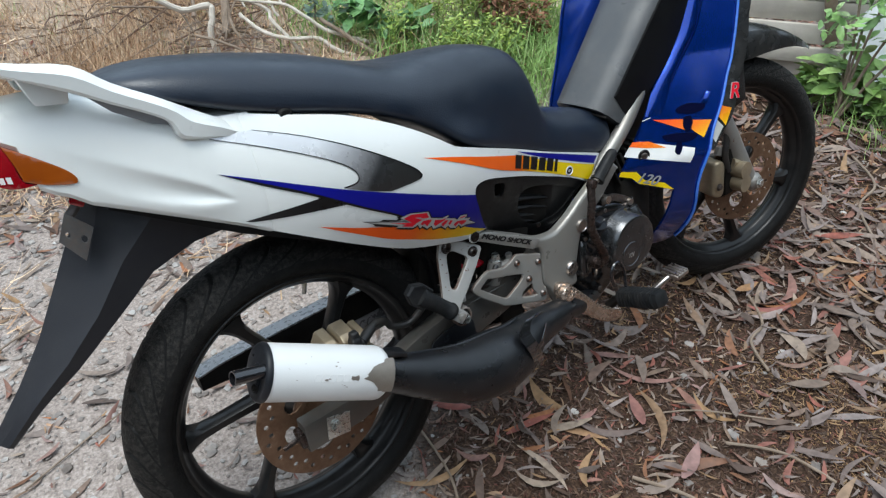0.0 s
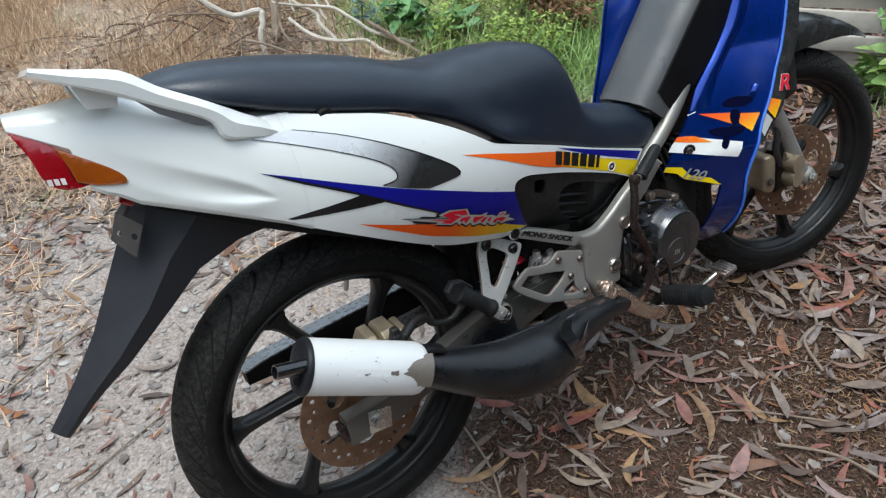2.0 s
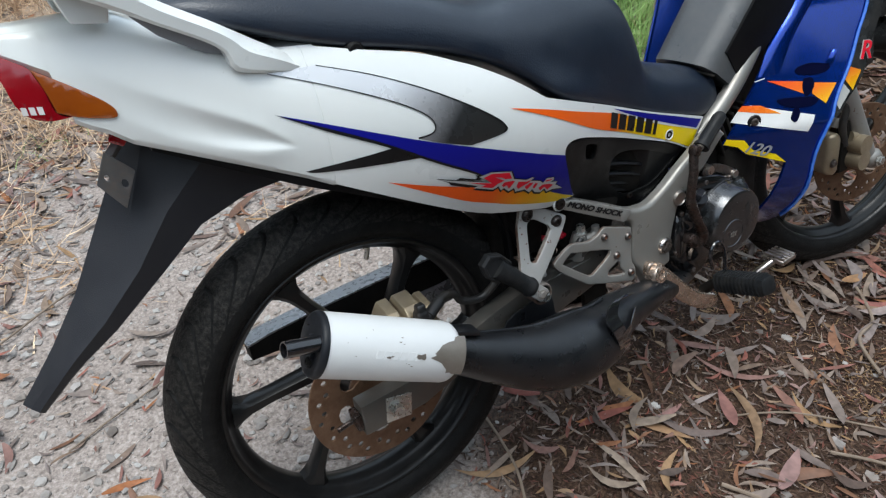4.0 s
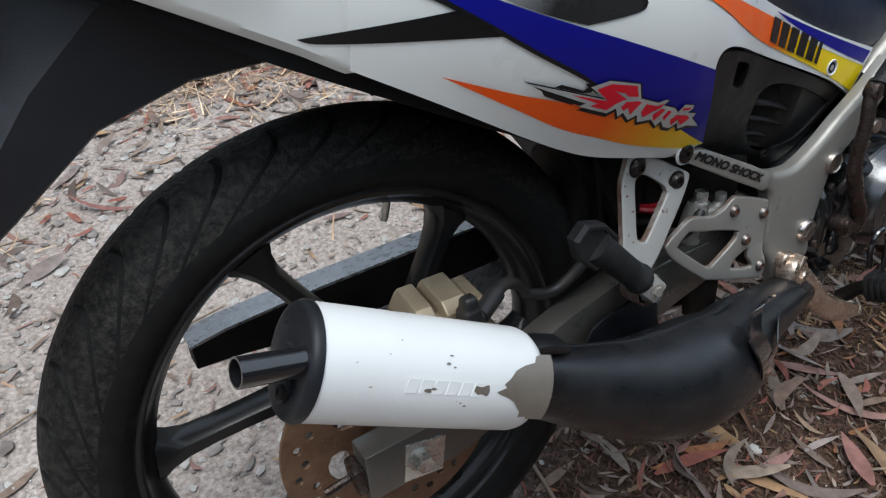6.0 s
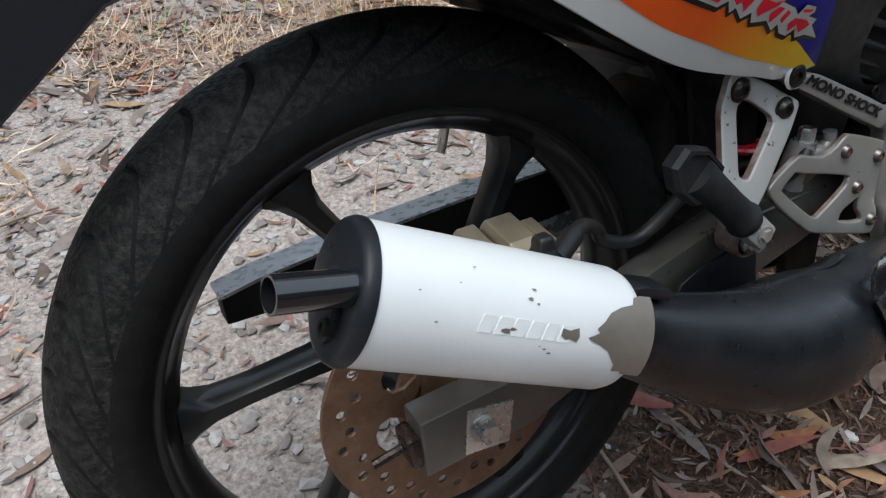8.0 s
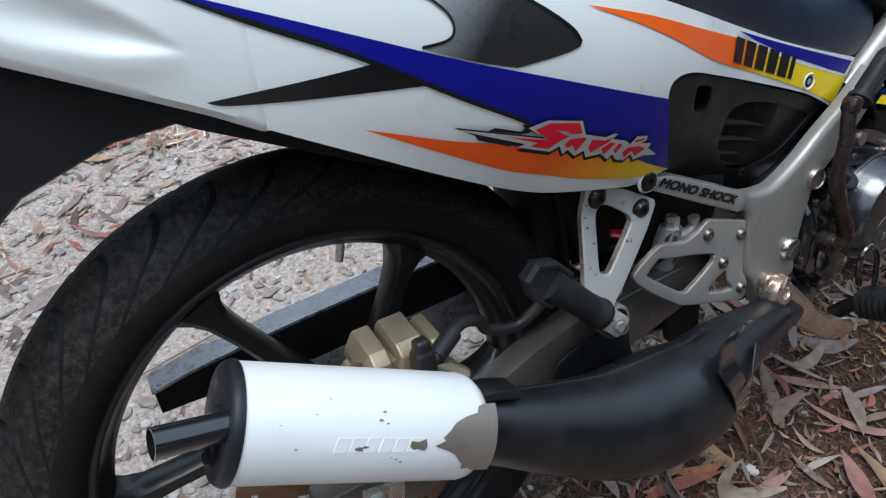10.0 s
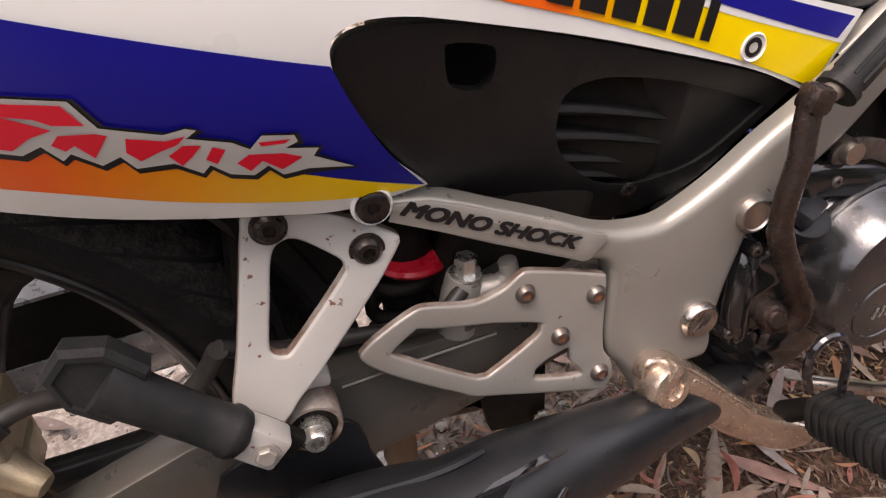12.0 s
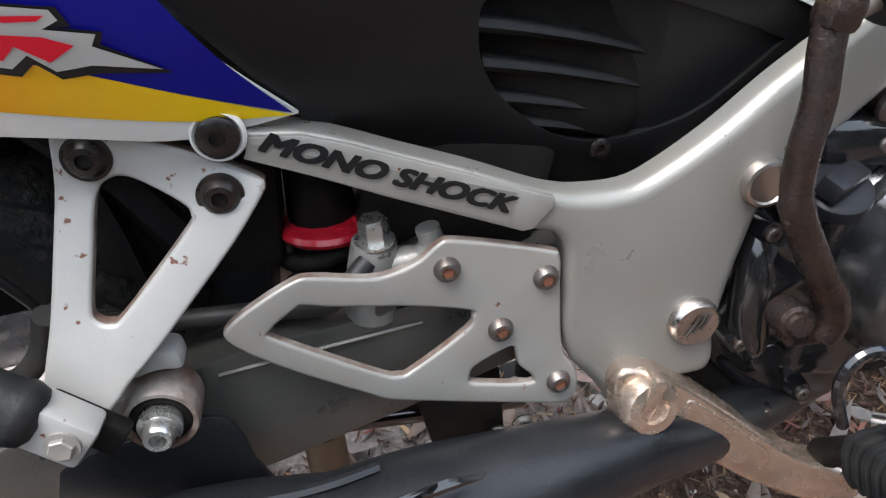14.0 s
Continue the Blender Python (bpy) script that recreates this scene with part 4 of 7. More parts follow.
BAND = [(.346, .4815), (.371, .4772), (.391, .4688), (.411, .4588), (.445, .4423), (.4700, .4290), (.4828, .4232), (.4815, .4180), (.4705, .4085), (.4650, .4085), (.4485, .4172), (.404, .4402), (.361, .4637), (.347, .4715)]
band = part("shock_band", sheet(BAND, frame_y, thick=.004, off=.0022, bevel=.0009), SILVERW, frame_part, "silver strip along the frame")
part("clear_sticker", sheet([(.3485, .4783), (.4640, .4300), (.4590, .4140), (.3450, .4720)], frame_y, thick=.0003, off=.0026), SILVER, band)
part("frame_cap", turned([(0, .0035), (.0100, .0035), (.0108, .0048), (.0125, .0042), (.0135, 0), (.0135, -.003)], (.5945, frame_y(.59, .41) - .001, .4065), n=28, axis=(0, -1, 0)), CHROME, frame_part, "domed metal frame plug")
part("frame_cap", turned([(0, .004), (.008, .0045), (.0125, .005), (.0145, .003), (.015, 0), (.015, -.003)], (.5575, frame_y(.55, .33) - .001, .3300), n=28, axis=(0, -1, 0)), CHROME, frame_part, "chrome frame plug with wavy emblem")
for k in range(3):
    part("plug_emblem", tube(spline([(.551 + .004 * k, frame_y(.55, .33) - .0062, .3245 + .0015 * k), (.555 + .004 * k, frame_y(.55, .33) - .0062, .330 + .001 * k), (.559 + .003 * k, frame_y(.55, .33) - .0062, .3365)], 3, closed=False), .0009, n=6), BOLT, frame_part)
part("band_bolt", socket_bolt((.3375, frame_y(.33, .48) - .004, .4845), .0092, .004, inner=.4), BLKBOLT, frame_part)
part("band_bolt_washer", turned([(.0086, 0), (.0105, .003), (.012, .0)], (.3375, frame_y(.33, .48) - .003, .4845), n=28, axis=(0, -1, 0)), WHITED, frame_part)


def rust_edges(ob):
    """The cut edges of a plate, seen on edge, are rusty."""
    me = ob.data
    me.materials.append(RUSTEDGE)
    for f in me.polygons:
        if abs(f.normal.y) < .42:
            f.material_index = 1


def lettering(text, at, size, angle, material, parent, yfun, shear=0.0, stretch=1.0, off=.0006, bold=.0, length=0.0):
    """Printed words on the right-hand side, reading forward from the foot of the first letter."""
    cu = bpy.data.curves.new("lettering", "FONT")
    cu.body, cu.size, cu.shear = text, size, shear
    cu.align_x, cu.align_y = "LEFT", "BOTTOM_BASELINE"
    tmp = new("tmp_text", cu)
    bpy.context.view_layer.update()
    me = bpy.data.meshes.new_from_object(tmp.evaluated_get(bpy.context.evaluated_depsgraph_get()))
    bpy.data.objects.remove(tmp)
    ca, sa = math.cos(angle), math.sin(angle)
    bm = bmesh.new()
    for _ in range(9):
        bm.from_mesh(me)
    bm.verts.ensure_lookup_table()
    x0, x1 = min(v.co.x for v in me.vertices), max(v.co.x for v in me.vertices)
    if length:
        stretch = length / (x1 - x0)
    n = len(me.vertices)
    for i, v in enumerate(bm.verts):
        k = i // n
        u, w = (v.co.x - x0) * stretch + (k % 3 - 1) * bold / 2, v.co.y + (k // 3 - 1) * bold * .3
        x, z = at[0] + u * ca - w * sa, at[1] + u * sa + w * ca
        v.co = (x, yfun(x, z) - off - .00003 * k, z)
    return part("lettering", bm, material, parent, "black slanted lettering " + text)


lettering("MONO SHOCK", (0.3525, 0.4748), 0.0122, radians(-26.9), BLACKD, band, frame_y, shear=0.30, off=.0034, bold=.0017, length=0.1205)


# --- rear footpeg bracket, V-shaped, and the heel guard
def vbr_y(x, z):
    return -.095 - .45 * max(0.0, .470 - z)


VBR = [(.2705, .4955), (.2770, .4960), (.2950, .4905), (.3150, .4815), (.3345, .4700), (.3490, .4610), (.3505, .4570), (.3480, .4530), (.3320, .4370), (.3060, .4150), (.2860, .3985), (.2740, .3900), (.2650, .3820), (.2530, .3760), (.2380, .3860), (.2385, .3980), (.2470, .4200), (.2560, .4480), (.2660, .4800)]
VHOLE = [(.2860, .4715), (.2950, .4705), (.3130, .4570), (.3160, .4510), (.3120, .4450), (.2790, .4180), (.2720, .4150), (.2665, .4175), (.2660, .4230), (.2720, .4430), (.2790, .4650)]
vbr = part("footpeg_bracket", pressed(spline(VBR, 4), vbr_y, lambda x, z: .0022, .007, [spline(VHOLE, 4)]), BRIGHTM, bike, "V-shaped silver footpeg bracket with rust chips")
rust_edges(vbr)
for x, z in ((.2815, .4832), (.3307, .4572)):
    part("bracket_bolt", turned([(.0034, .001), (.0036, .0052), (.0062, .0048), (.0082, .0025), (.0088, .001), (.0105, .0006), (.0105, -.001)], (x, vbr_y(x, z) - .0005, z), n=24, axis=(0, -1, 0)), BLKBOLT, vbr)
    part("bolt_socket", turned([(0, .0015), (.0035, .0015), (.0035, .003)], (x, vbr_y(x, z) - .0005, z), n=6, axis=(0, -1, 0)), DARK, vbr)
HEEL = [(.3135, .3885), (.3175, .3945), (.330, .4010), (.351, .4085), (.362, .4075), (.384, .4000), (.3975, .3985), (.412, .4020), (.423, .4090), (.4335, .4090), (.478, .3930), (.4845, .3870), (.4835, .3690), (.482, .3310), (.4875, .3174), (.4895, .3050), (.4835, .2935), (.4665, .2960), (.393, .3200), (.371, .3340), (.3406, .3585), (.321, .3770)]
HH1 = [(.3350, .3855), (.349, .3935), (.353, .3940), (.3705, .3875), (.430, .3690), (.435, .3630), (.430, .3555), (.400, .3390), (.391, .3378), (.380, .3440), (.3375, .3790)]
HH2 = [(.429, .3255), (.433, .3318), (.452, .3388), (.4555, .336), (.4565, .326), (.463, .317), (.4615, .3122), (.431, .3208)]


def heel_y(x, z):
    return -.104 - .06 * (.36 - z) - .10 * max(0.0, .40 - x)


heel = part("heel_guard", pressed(spline(HEEL, 4), heel_y, lambda x, z: .0022, .0055, [spline(HH1, 4), spline(HH2, 4)]), SILVERW, bike, "pierced silver heel guard plate with four bolts")
rust_edges(heel)
for x, z in ((.4255, .3945), (.4758, .3775), (.4488, .3522), (.4780, .3095)):
    part("guard_bolt", turned([(.0032, .002), (.0034, .0040), (.0050, .0036), (.0066, .0012), (.0072, -.001)], (x, heel_y(x, z) - .0005, z), n=20, axis=(0, -1, 0)), BOLT, heel)
    part("bolt_socket", turned([(0, .0022), (.0033, .0022), (.0033, .003)], (x, heel_y(x, z) - .0005, z), n=6, axis=(0, -1, 0)), RUSTO, heel, "rusty bolt socket")
# folded passenger footpeg
P0, P1 = Vector((.2425, -.1500, .3950)), Vector((.1740, -.1420, .4640))
PD = (P1 - P0).normalized()
PU = (Vector((0, -1, 0)) + PD * PD.y).normalized()
PS = PD.cross(PU)


def peg_ring(t, w, h, power=1.0, up=0.0, n=24):
    """A ring across the folded peg at t along it, w wide and h deep."""
    out = []
    for a in (2 * math.pi * k / n for k in range(n)):
        c, s = math.cos(a), math.sin(a)
        out.append(P0 + (P1 - P0) * t + PS * w * abs(c) ** power * (1 if c > 0 else -1) + PU * (up + h * abs(s) ** power * (1 if s > 0 else -1)))
    return out


peg = part("passenger_footpeg", loft([peg_ring(t, w, h) for t, w, h in ((.0, .009, .009), (.03, .0135, .0125), (.08, .0150, .0140), (.11, .0150, .0140), (.13, .0136, .0128), (.30, .0130, .0122), (.60, .0138, .0126), (.74, .0150, .0130), (.80, .0150, .0120))]), PEGRUB, bike, "black rubber passenger footpeg folded up")
head = bmesh.new()
rim_pts = [(-1, .0), (-.62, .95), (.30, 1.0), (1.0, .45), (1.0, -.45), (.30, -1.0), (-.62, -.95)]
hc = P0 + (P1 - P0) * .80 - PU * .004
loft([[hc + PD * (u * .024 * k) + PS * (v * .0190 * k) + PU * h for u, v in rim_pts] for k, h in ((.80, -.010), (1.0, -.007), (1.04, .004), (.94, .0085), (.80, .0085), (.76, .0065))], bm=head)
part("peg_head", head, PEGRUB, peg, "flat six-sided rubber end of the peg", smooth=25)
part("peg_hinge", rounded_beam([[P0 + PD * d + PS * u + PU * v for u, v in ((-.011, -.010), (.011, -.010), (.011, .008), (-.011, .008))] for d in (-.022, -.004, .006)], .003), BRIGHTM, peg, "worn silver hinge block with rusty edges")
part("hinge_tongue", rounded_beam([[P0 + PD * d + PS * u + PU * v for u, v in ((-.008, -.014), (.008, -.014), (.008, -.004), (-.008, -.004))] for d in (-.034, -.018, .002)], .002), DARK, peg)
part("peg_pin", hex_bolt(P0 - PD * .012 + PU * .008, .0055, .004, axis=PU), SILVERW, peg)
# bush and nut of the exhaust hanger
MB = Vector((.2770, -.1030, .3605))
bush = part("exhaust_mount", turned([(.0135, .0), (.0178, .0), (.0180, .004), (.0180, .021), (.0170, .0235), (.0150, .0235), (.0145, .0215), (.0145, .0)], MB, n=32, axis=(0, -1, 0)), RUSTEDGE, bike, "worn rusty rubber-bushed exhaust mount")
part("mount_rubber", turned([(0, .0), (.0146, 0), (.0146, .021), (.0115, .0225), (.0105, .0205), (0, .0205)], MB, n=28, axis=(0, -1, 0)), DARK, bush, "black rubber bush")
part("mount_nut", turned([(.0036, .0265), (.0040, .0345), (.0062, .0345), (.0075, .0325), (.0080, .0265), (.0105, .0255), (.0105, .0205), (0, .0205), (0, .0265)], MB + Vector((-.0005, 0, -.0015)), n=24, axis=(0, -1, 0)), ZINC, bush, "zinc socket nut")
part("mount_ear", rounded_beam([[(x, -.118, z - .006), (x, -.100, z - .006), (x, -.100, z + .006), (x, -.118, z + .006)] for x, z in ((.268, .386), (.282, .389), (.294, .386))], .004), BRIGHTM, bush)
part("mount_tab", sheet(spline([(.215, .330), (.255, .342), (.290, .346), (.304, .336), (.308, .310), (.308, .276), (.212, .284)], 2), lambda x, z: -.112, thick=.004, bevel=.001), EXHBLK, bush)

# --- swinging arm with axle adjusters
def box_ring(x, z, y0, y1, h, dz=0.0):
    return [(x, y0, z - h + dz), (x, y1, z - h + dz), (x, y1, z + h), (x, y0, z + h)]


arm = part("swingarm", rounded_beam([box_ring(-.045, .2875, -.122, -.092, .026), box_ring(.055, .291, -.120, -.090, .026), box_ring(.20, .318, -.098, -.068, .028), box_ring(.31, .322, -.090, -.058, .042), box_ring(.40, .330, -.084, -.052, .035), box_ring(.50, .348, -.080, -.050, .030)], .003), ARMP, bike, "silver box-section swingarm, scratched")
# far arm, near-black where the near one is silver
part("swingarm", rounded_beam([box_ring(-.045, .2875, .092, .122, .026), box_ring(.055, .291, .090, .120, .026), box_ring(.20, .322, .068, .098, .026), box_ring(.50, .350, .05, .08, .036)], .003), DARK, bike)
part("arm_flange", tube([(.300, -.092, .354), (.345, -.089, .354), (.410, -.085, .3535)], .0016, n=6), ARMP, arm)
part("arm_crossmember", bar((.30, -.06, .335), (.30, .06, .335), .05, .03), DARK, arm)
part("adjuster_plate", sheet([(-.012, .268), (.028, .262), (.034, .300), (-.006, .308)], lambda x, z: -.1235, thick=.003, bevel=.001), ZINC, arm, "zinc axle adjuster plate")
part("axle_nut", hex_bolt((.006, -.1240, .2885), .0095, .012), ZINC, arm)
part("axle", tube([(.006, -.13, .2885), (.004, 0, .288), (0, .13, .2875)], .007, n=12), ZINC, arm)
part("adjuster_end", block((.012, .026, .030), pose(-.049, -.107, .286, 0, -6, 0), .004), RUSTY, arm)
part("adjuster_screw", tube([(-.056, -.107, .286), (-.080, -.107, .282)], .004, n=8), RUSTY, arm)

# --- exhaust: white silencer can and black chamber
A, B = Vector((-.0965, -.1668, .4704)), Vector((.0738, -.1835, .3842))
AX = (B - A).normalized()
CAN_R = .0407
can_prof = [(CAN_R - .003, -.001), (CAN_R, .001), (CAN_R, .10), (CAN_R, (B - A).length - .016), (CAN_R - .0015, (B - A).length - .010), (CAN_R - .005, (B - A).length - .005), (CAN_R - .010, (B - A).length - .002), (.028, (B - A).length)]
can = part("silencer", turned([(0, 0)] + can_prof, A, n=72, axis=AX), ENAMEL, bike, "white enamelled silencer can with peeling paint")
q_can = Vector((0, 0, 1)).rotation_difference(AX)
e_y = Vector((0, -1, 0))
e_y = (e_y - AX * e_y.dot(AX)).normalized()
e_z = AX.cross(e_y)
if e_z.z < 0:
    e_z = -e_z


def on_can(s, a, lift=.0005):
    """A point of the can's skin: s along it from the tail end, a degrees up from its outer side."""
    return A + AX * s + (e_y * math.cos(radians(a)) + e_z * math.sin(radians(a))) * (CAN_R + lift)


def can_patch(name, pts, material, lift=.0006, sub=1, label=""):
    bm = bmesh.new()
    vs = [bm.verts.new((s, 0, a / 1000)) for s, a in (spline(pts, sub) if sub > 1 else pts)]
    for a, b in zip(vs, vs[1:] + vs[:1]):
        bm.edges.new((a, b))
    bmesh.ops.triangle_fill(bm, use_beauty=True, use_dissolve=False, edges=bm.edges[:])
    for lo in np.arange(-.18, .181, .005):
        bmesh.ops.bisect_plane(bm, geom=bm.verts[:] + bm.edges[:] + bm.faces[:], dist=1e-6, plane_co=(0, 0, lo), plane_no=(0, 0, 1))
    for v in bm.verts:
        v.co = on_can(v.co.x, v.co.z * 1000, lift)
    return part(name, bm, material, can, label)


LC = (B - A).length
# bare steel where the enamel has flaked off at the front
edge = [(LC - .0005, 56), (LC - .010, 55), (LC - .016, 52), (LC - .018, 45), (LC - .028, 41), (LC - .0365, 35), (LC - .041, 27), (LC - .0465, 20), (LC - .044, 17), (LC - .0520, 12), (LC - .049, 10), (LC - .041, 7), (LC - .0345, 3), (LC - .0295, -4), (LC - .0255, -9), (LC - .0245, -16), (LC - .0180, -15), (LC - .0160, -18), (LC - .0005, -18)]
can_patch("bare_patch", edge, BAREM, label="bare brown steel where enamel flaked")
can_patch("bare_patch", [(LC - .0715, 17), (LC - .066, 16), (LC - .060, 19), (LC - .0585, 12), (LC - .060, 7), (LC - .0655, 9), (LC - .0685, 8), (LC - .072, 11)], BAREM)
for s, a, k in ((.082, 9, .0034), (.086, 11, .0022), (.111, -2, .0013), (.115, -5, .0016), (.107, 0, .0008), (.038, 9, .0012), (.050, 40, .0008), (.0985, 44, .0016), (.0960, 36, .0020), (.101, 33, .0012), (.060, 55, .0009), (.026, 30, .0008)):
    can_patch("chip", [(s + k * math.cos(t) * (1 + .4 * math.sin(3 * t + s * 900)), a + k * 900 * math.sin(t) * .7) for t in np.linspace(0, 2 * math.pi, 7, endpoint=False)], BAREM)
# embossed maker's mark, with no lettering: low white bars
for k in range(6):
    s0 = .065 + .0108 * k
    bm = bmesh.new()
    rr = [[on_can(s0 + u + .0012 * v / 7, 12.5 + v, w) for u, v in ((.0004, -7), (.0080, -7), (.0084, -5), (.0084, 5), (.0080, 7), (.0004, 7), (0, 5), (0, -5))] for w in (-.001, .0004)]
    part("embossed_mark", loft(rr), ENAMEL, can)
cap_prof = [(0, -.0045), (.036, -.0045), (.0385, -.0040), (CAN_R - .0005, -.0020), (CAN_R + .0010, .0010), (CAN_R + .0010, .0040), (CAN_R - .002, .005), (0, .005)]
cap = part("end_cap", turned(cap_prof, A, n=64, axis=AX), SLATE, can, "satin black silencer end cap")
boss_c = A + e_z * .003 + e_y * .006 - AX * .004
flange_rows = []
for k, d in ((1.0, .001), (1.0, -.0035), (.90, -.0050)):
    flange_rows.append([boss_c + e_z * (.0165 * k * math.sin(t) - .004) + e_y * (.0135 * k * math.cos(t)) + (e_y * .004 - e_z * .009) * max(0.0, -math.sin(t)) - AX * -d for t in np.linspace(0, 2 * math.pi, 32, endpoint=False)])
part("outlet_flange", loft(flange_rows), SLATE, can)
pipe_end = Vector((-.1391, -.1948, .4976))
o0 = Vector((-.1000, -.1900, .4850))
out_d = (pipe_end - o0).normalized()
pl = (pipe_end - o0).length
bmp = bmesh.new()
tube([o0 - out_d * .006, o0 + out_d * pl * .5, pipe_end], .0100, n=24, caps=False, bm=bmp)
tube([pipe_end, pipe_end - out_d * .004, o0], .0086, n=24, caps=False, bm=bmp)
tube([pipe_end, pipe_end + out_d * .0001], [.0100, .0086], n=24, caps=False, bm=bmp)
part("tailpipe", bmp, GLOSSBLK, can, "short gloss black tailpipe stub")
part("cap_bolt", socket_bolt(boss_c - AX * .004 - e_z * .018 + e_y * .010, .0050, .004, axis=-AX), DARK, can)
CH = [((.066, -.184, .388), .027), ((.085, -.184, .3765), .0285), ((.105, -.184, .3640), .031), ((.150, -.182, .3370), .039), ((.205, -.180, .3070), .0485), ((.250, -.177, .2900), .0545), ((.295, -.173, .2800), .0565), ((.330, -.169, .2755), .0530), ((.352, -.166, .2770), .0490), ((.372, -.160, .2800), .0430), ((.395, -.153, .2800), .0380), ((.430, -.145, .2760), .0335), ((.470, -.136, .2700), .0290), ((.520, -.122, .2590), .0240), ((.58, -.10, .235), .020), ((.68, -.06, .22), .018), ((.80, -.03, .25), .018)]
cpts, crs = spline([c for c, _ in CH], 3, closed=False), spline([(r, float(i)) for i, (_, r) in enumerate(CH)], 3, closed=False)
chamber = part("expansion_chamber", tube(cpts, [r[0] for r in crs], n=40), EXHBLK, bike, "black painted two-stroke expansion chamber")
part("chamber_strap", rounded_beam([[(x, -.196, z - .004), (x, -.172, z - .004), (x, -.172, z + .006), (x, -.196, z + .006)] for x, z in ((.072, .414), (.095, .409), (.118, .398))], .003), EXHBLK, chamber)
part("chamber_seam", tube([(x, y + .010, z + r * .985) for (x, y, z), (r, _) in zip(cpts[4:28], crs[4:28])], .0028, n=6), EXHBLK, chamber)
# gloss black hoop of sheet steel that stands up from the chamber's front end, round a dark hollow
HOOP = spline([(0.4036, -0.1738, 0.3251), (0.3798, -0.182, 0.3341), (0.3566, -0.193, 0.3356), (0.3404, -0.2057, 0.3252), (0.3429, -0.2161, 0.3093), (0.3508, -0.2175, 0.288), (0.3594, -0.212, 0.2643), (0.3649, -0.2017, 0.2458)], 4, closed=False)
HF = Vector((.93, .30, -.20)).normalized()
hoop_rows = []
for k, p in enumerate(HOOP):
    p = Vector(p)
    tan = (Vector(HOOP[min(k + 1, len(HOOP) - 1)]) - Vector(HOOP[max(k - 1, 0)])).normalized()
    nrm = HF.cross(tan).normalized()
    hoop_rows.append([p - HF * .014 + nrm * .0012, p - HF * .012 + nrm * .0030, p + HF * .016 + nrm * .0030, p + HF * .019 + nrm * .0010, p + HF * .019 - nrm * .0012, p - HF * .014 - nrm * .0012])
hoop = part("chamber_guard", loft(hoop_rows), GLOSSBLK, chamber, "gloss black hoop bracket on the chamber")
part("hoop_web", rounded_beam([[Vector(c) + HF * u + Vector((0, 0, v)) for u, v in ((-.003, -.006), (.003, -.006), (.003, .006), (-.003, .006))] for c in ((0.353, -0.2174, 0.2911), (0.3762, -0.2094, 0.2943), (0.4132, -0.182, 0.2989))], .0015), GLOSSBLK, hoop)

# --- rear brake caliper and hose
def caliper_block(x0, x1, zt, chamfer, y0=-.092, y1=-.040):
    """One chamfered casting of the caliper, its top sloping back."""
    return rounded_beam([[(x, y0 + s, .345), (x, y1, .345), (x, y1, zt - .006 - k), (x, y1 - .006, zt - k), (x, y0 + .010 + s, zt - .006 - k), (x, y0 + s, zt - .016 - k)] for x, k, s in ((x0, chamfer, .004), (x0 + chamfer * .6, 0, 0), (x1 - .002, 0, 0), (x1, .003, .002))], .001)


cal = part("rear_caliper", rounded_beam([[(x, y0, z0), (x, -.045, z0), (x, -.045, z1), (x, y0 + .008, z1), (x, y0, z1 - .008)] for x, z0, z1, y0 in ((.018, .350, .382, -.096), (.024, .335, .390, -.104), (.086, .332, .382, -.104), (.112, .338, .364, -.096))], .003), GOLD, bike, "dusty gold rear brake caliper", smooth=25)
for x0, x1, zt, ch in ((.028, .055, .4155, .016), (.060, .089, .4155, .006), (.095, .110, .4045, .005)):
    part("caliper_block", caliper_block(x0, x1, zt, ch), GOLD, cal, smooth=15)
for x in (.0575, .092):
    part("caliper_web", block((.008, .040, .050), pose(x, -.066, .372), .001), GOLD, cal)
part("caliper_pin", turned([(0, .012), (.0065, .012), (.008, .010), (.008, -.02), (0, -.02)], (.054, -.098, .380), n=18, axis=(0, -1, 0)), GOLD, cal)
part("pin_socket", turned([(0, .001), (.0035, .001), (.0035, 0)], (.054, -.1102, .380), n=12, axis=(0, -1, 0)), RUSTY, cal)
part("caliper_piston_boss", turned([(0, .024), (.007, .024), (.009, .020), (.0105, .008), (.0125, .004), (.0125, -.02), (0, -.02)], (.104, -.086, .364), n=22, axis=(.75, -.5, -.45)), GOLD, cal)
part("caliper_bolt", hex_bolt((.026, -.1045, .362), .006, .005), BOLT, cal)
part("bleed_cap", rounded_beam([[(.0775 + u * w, -.106 + v * w, z + .006) for u, v in ((-1, -.8), (-.5, -1), (.5, -1), (1, -.8), (1, 1), (-1, 1))] for z, w in ((.378, .0085), (.388, .0095), (.402, .0090), (.405, .0072), (.413, .0068), (.416, .005))], .002), HOSE, cal, "black rubber bleed cap")
part("brake_hose", tube(spline([(.086, -.106, .394), (.104, -.098, .402), (.128, -.086, .405), (.153, -.073, .390), (.164, -.072, .374), (.196, -.074, .366), (.220, -.082, .385), (.236, -.094, .412)], 4, closed=False), .0062, n=10), HOSE, cal, "black brake hose")
part("hose_sleeve", tube([(.090, -.104, .396), (.116, -.092, .404)], .0088, n=10), HOSE, cal)

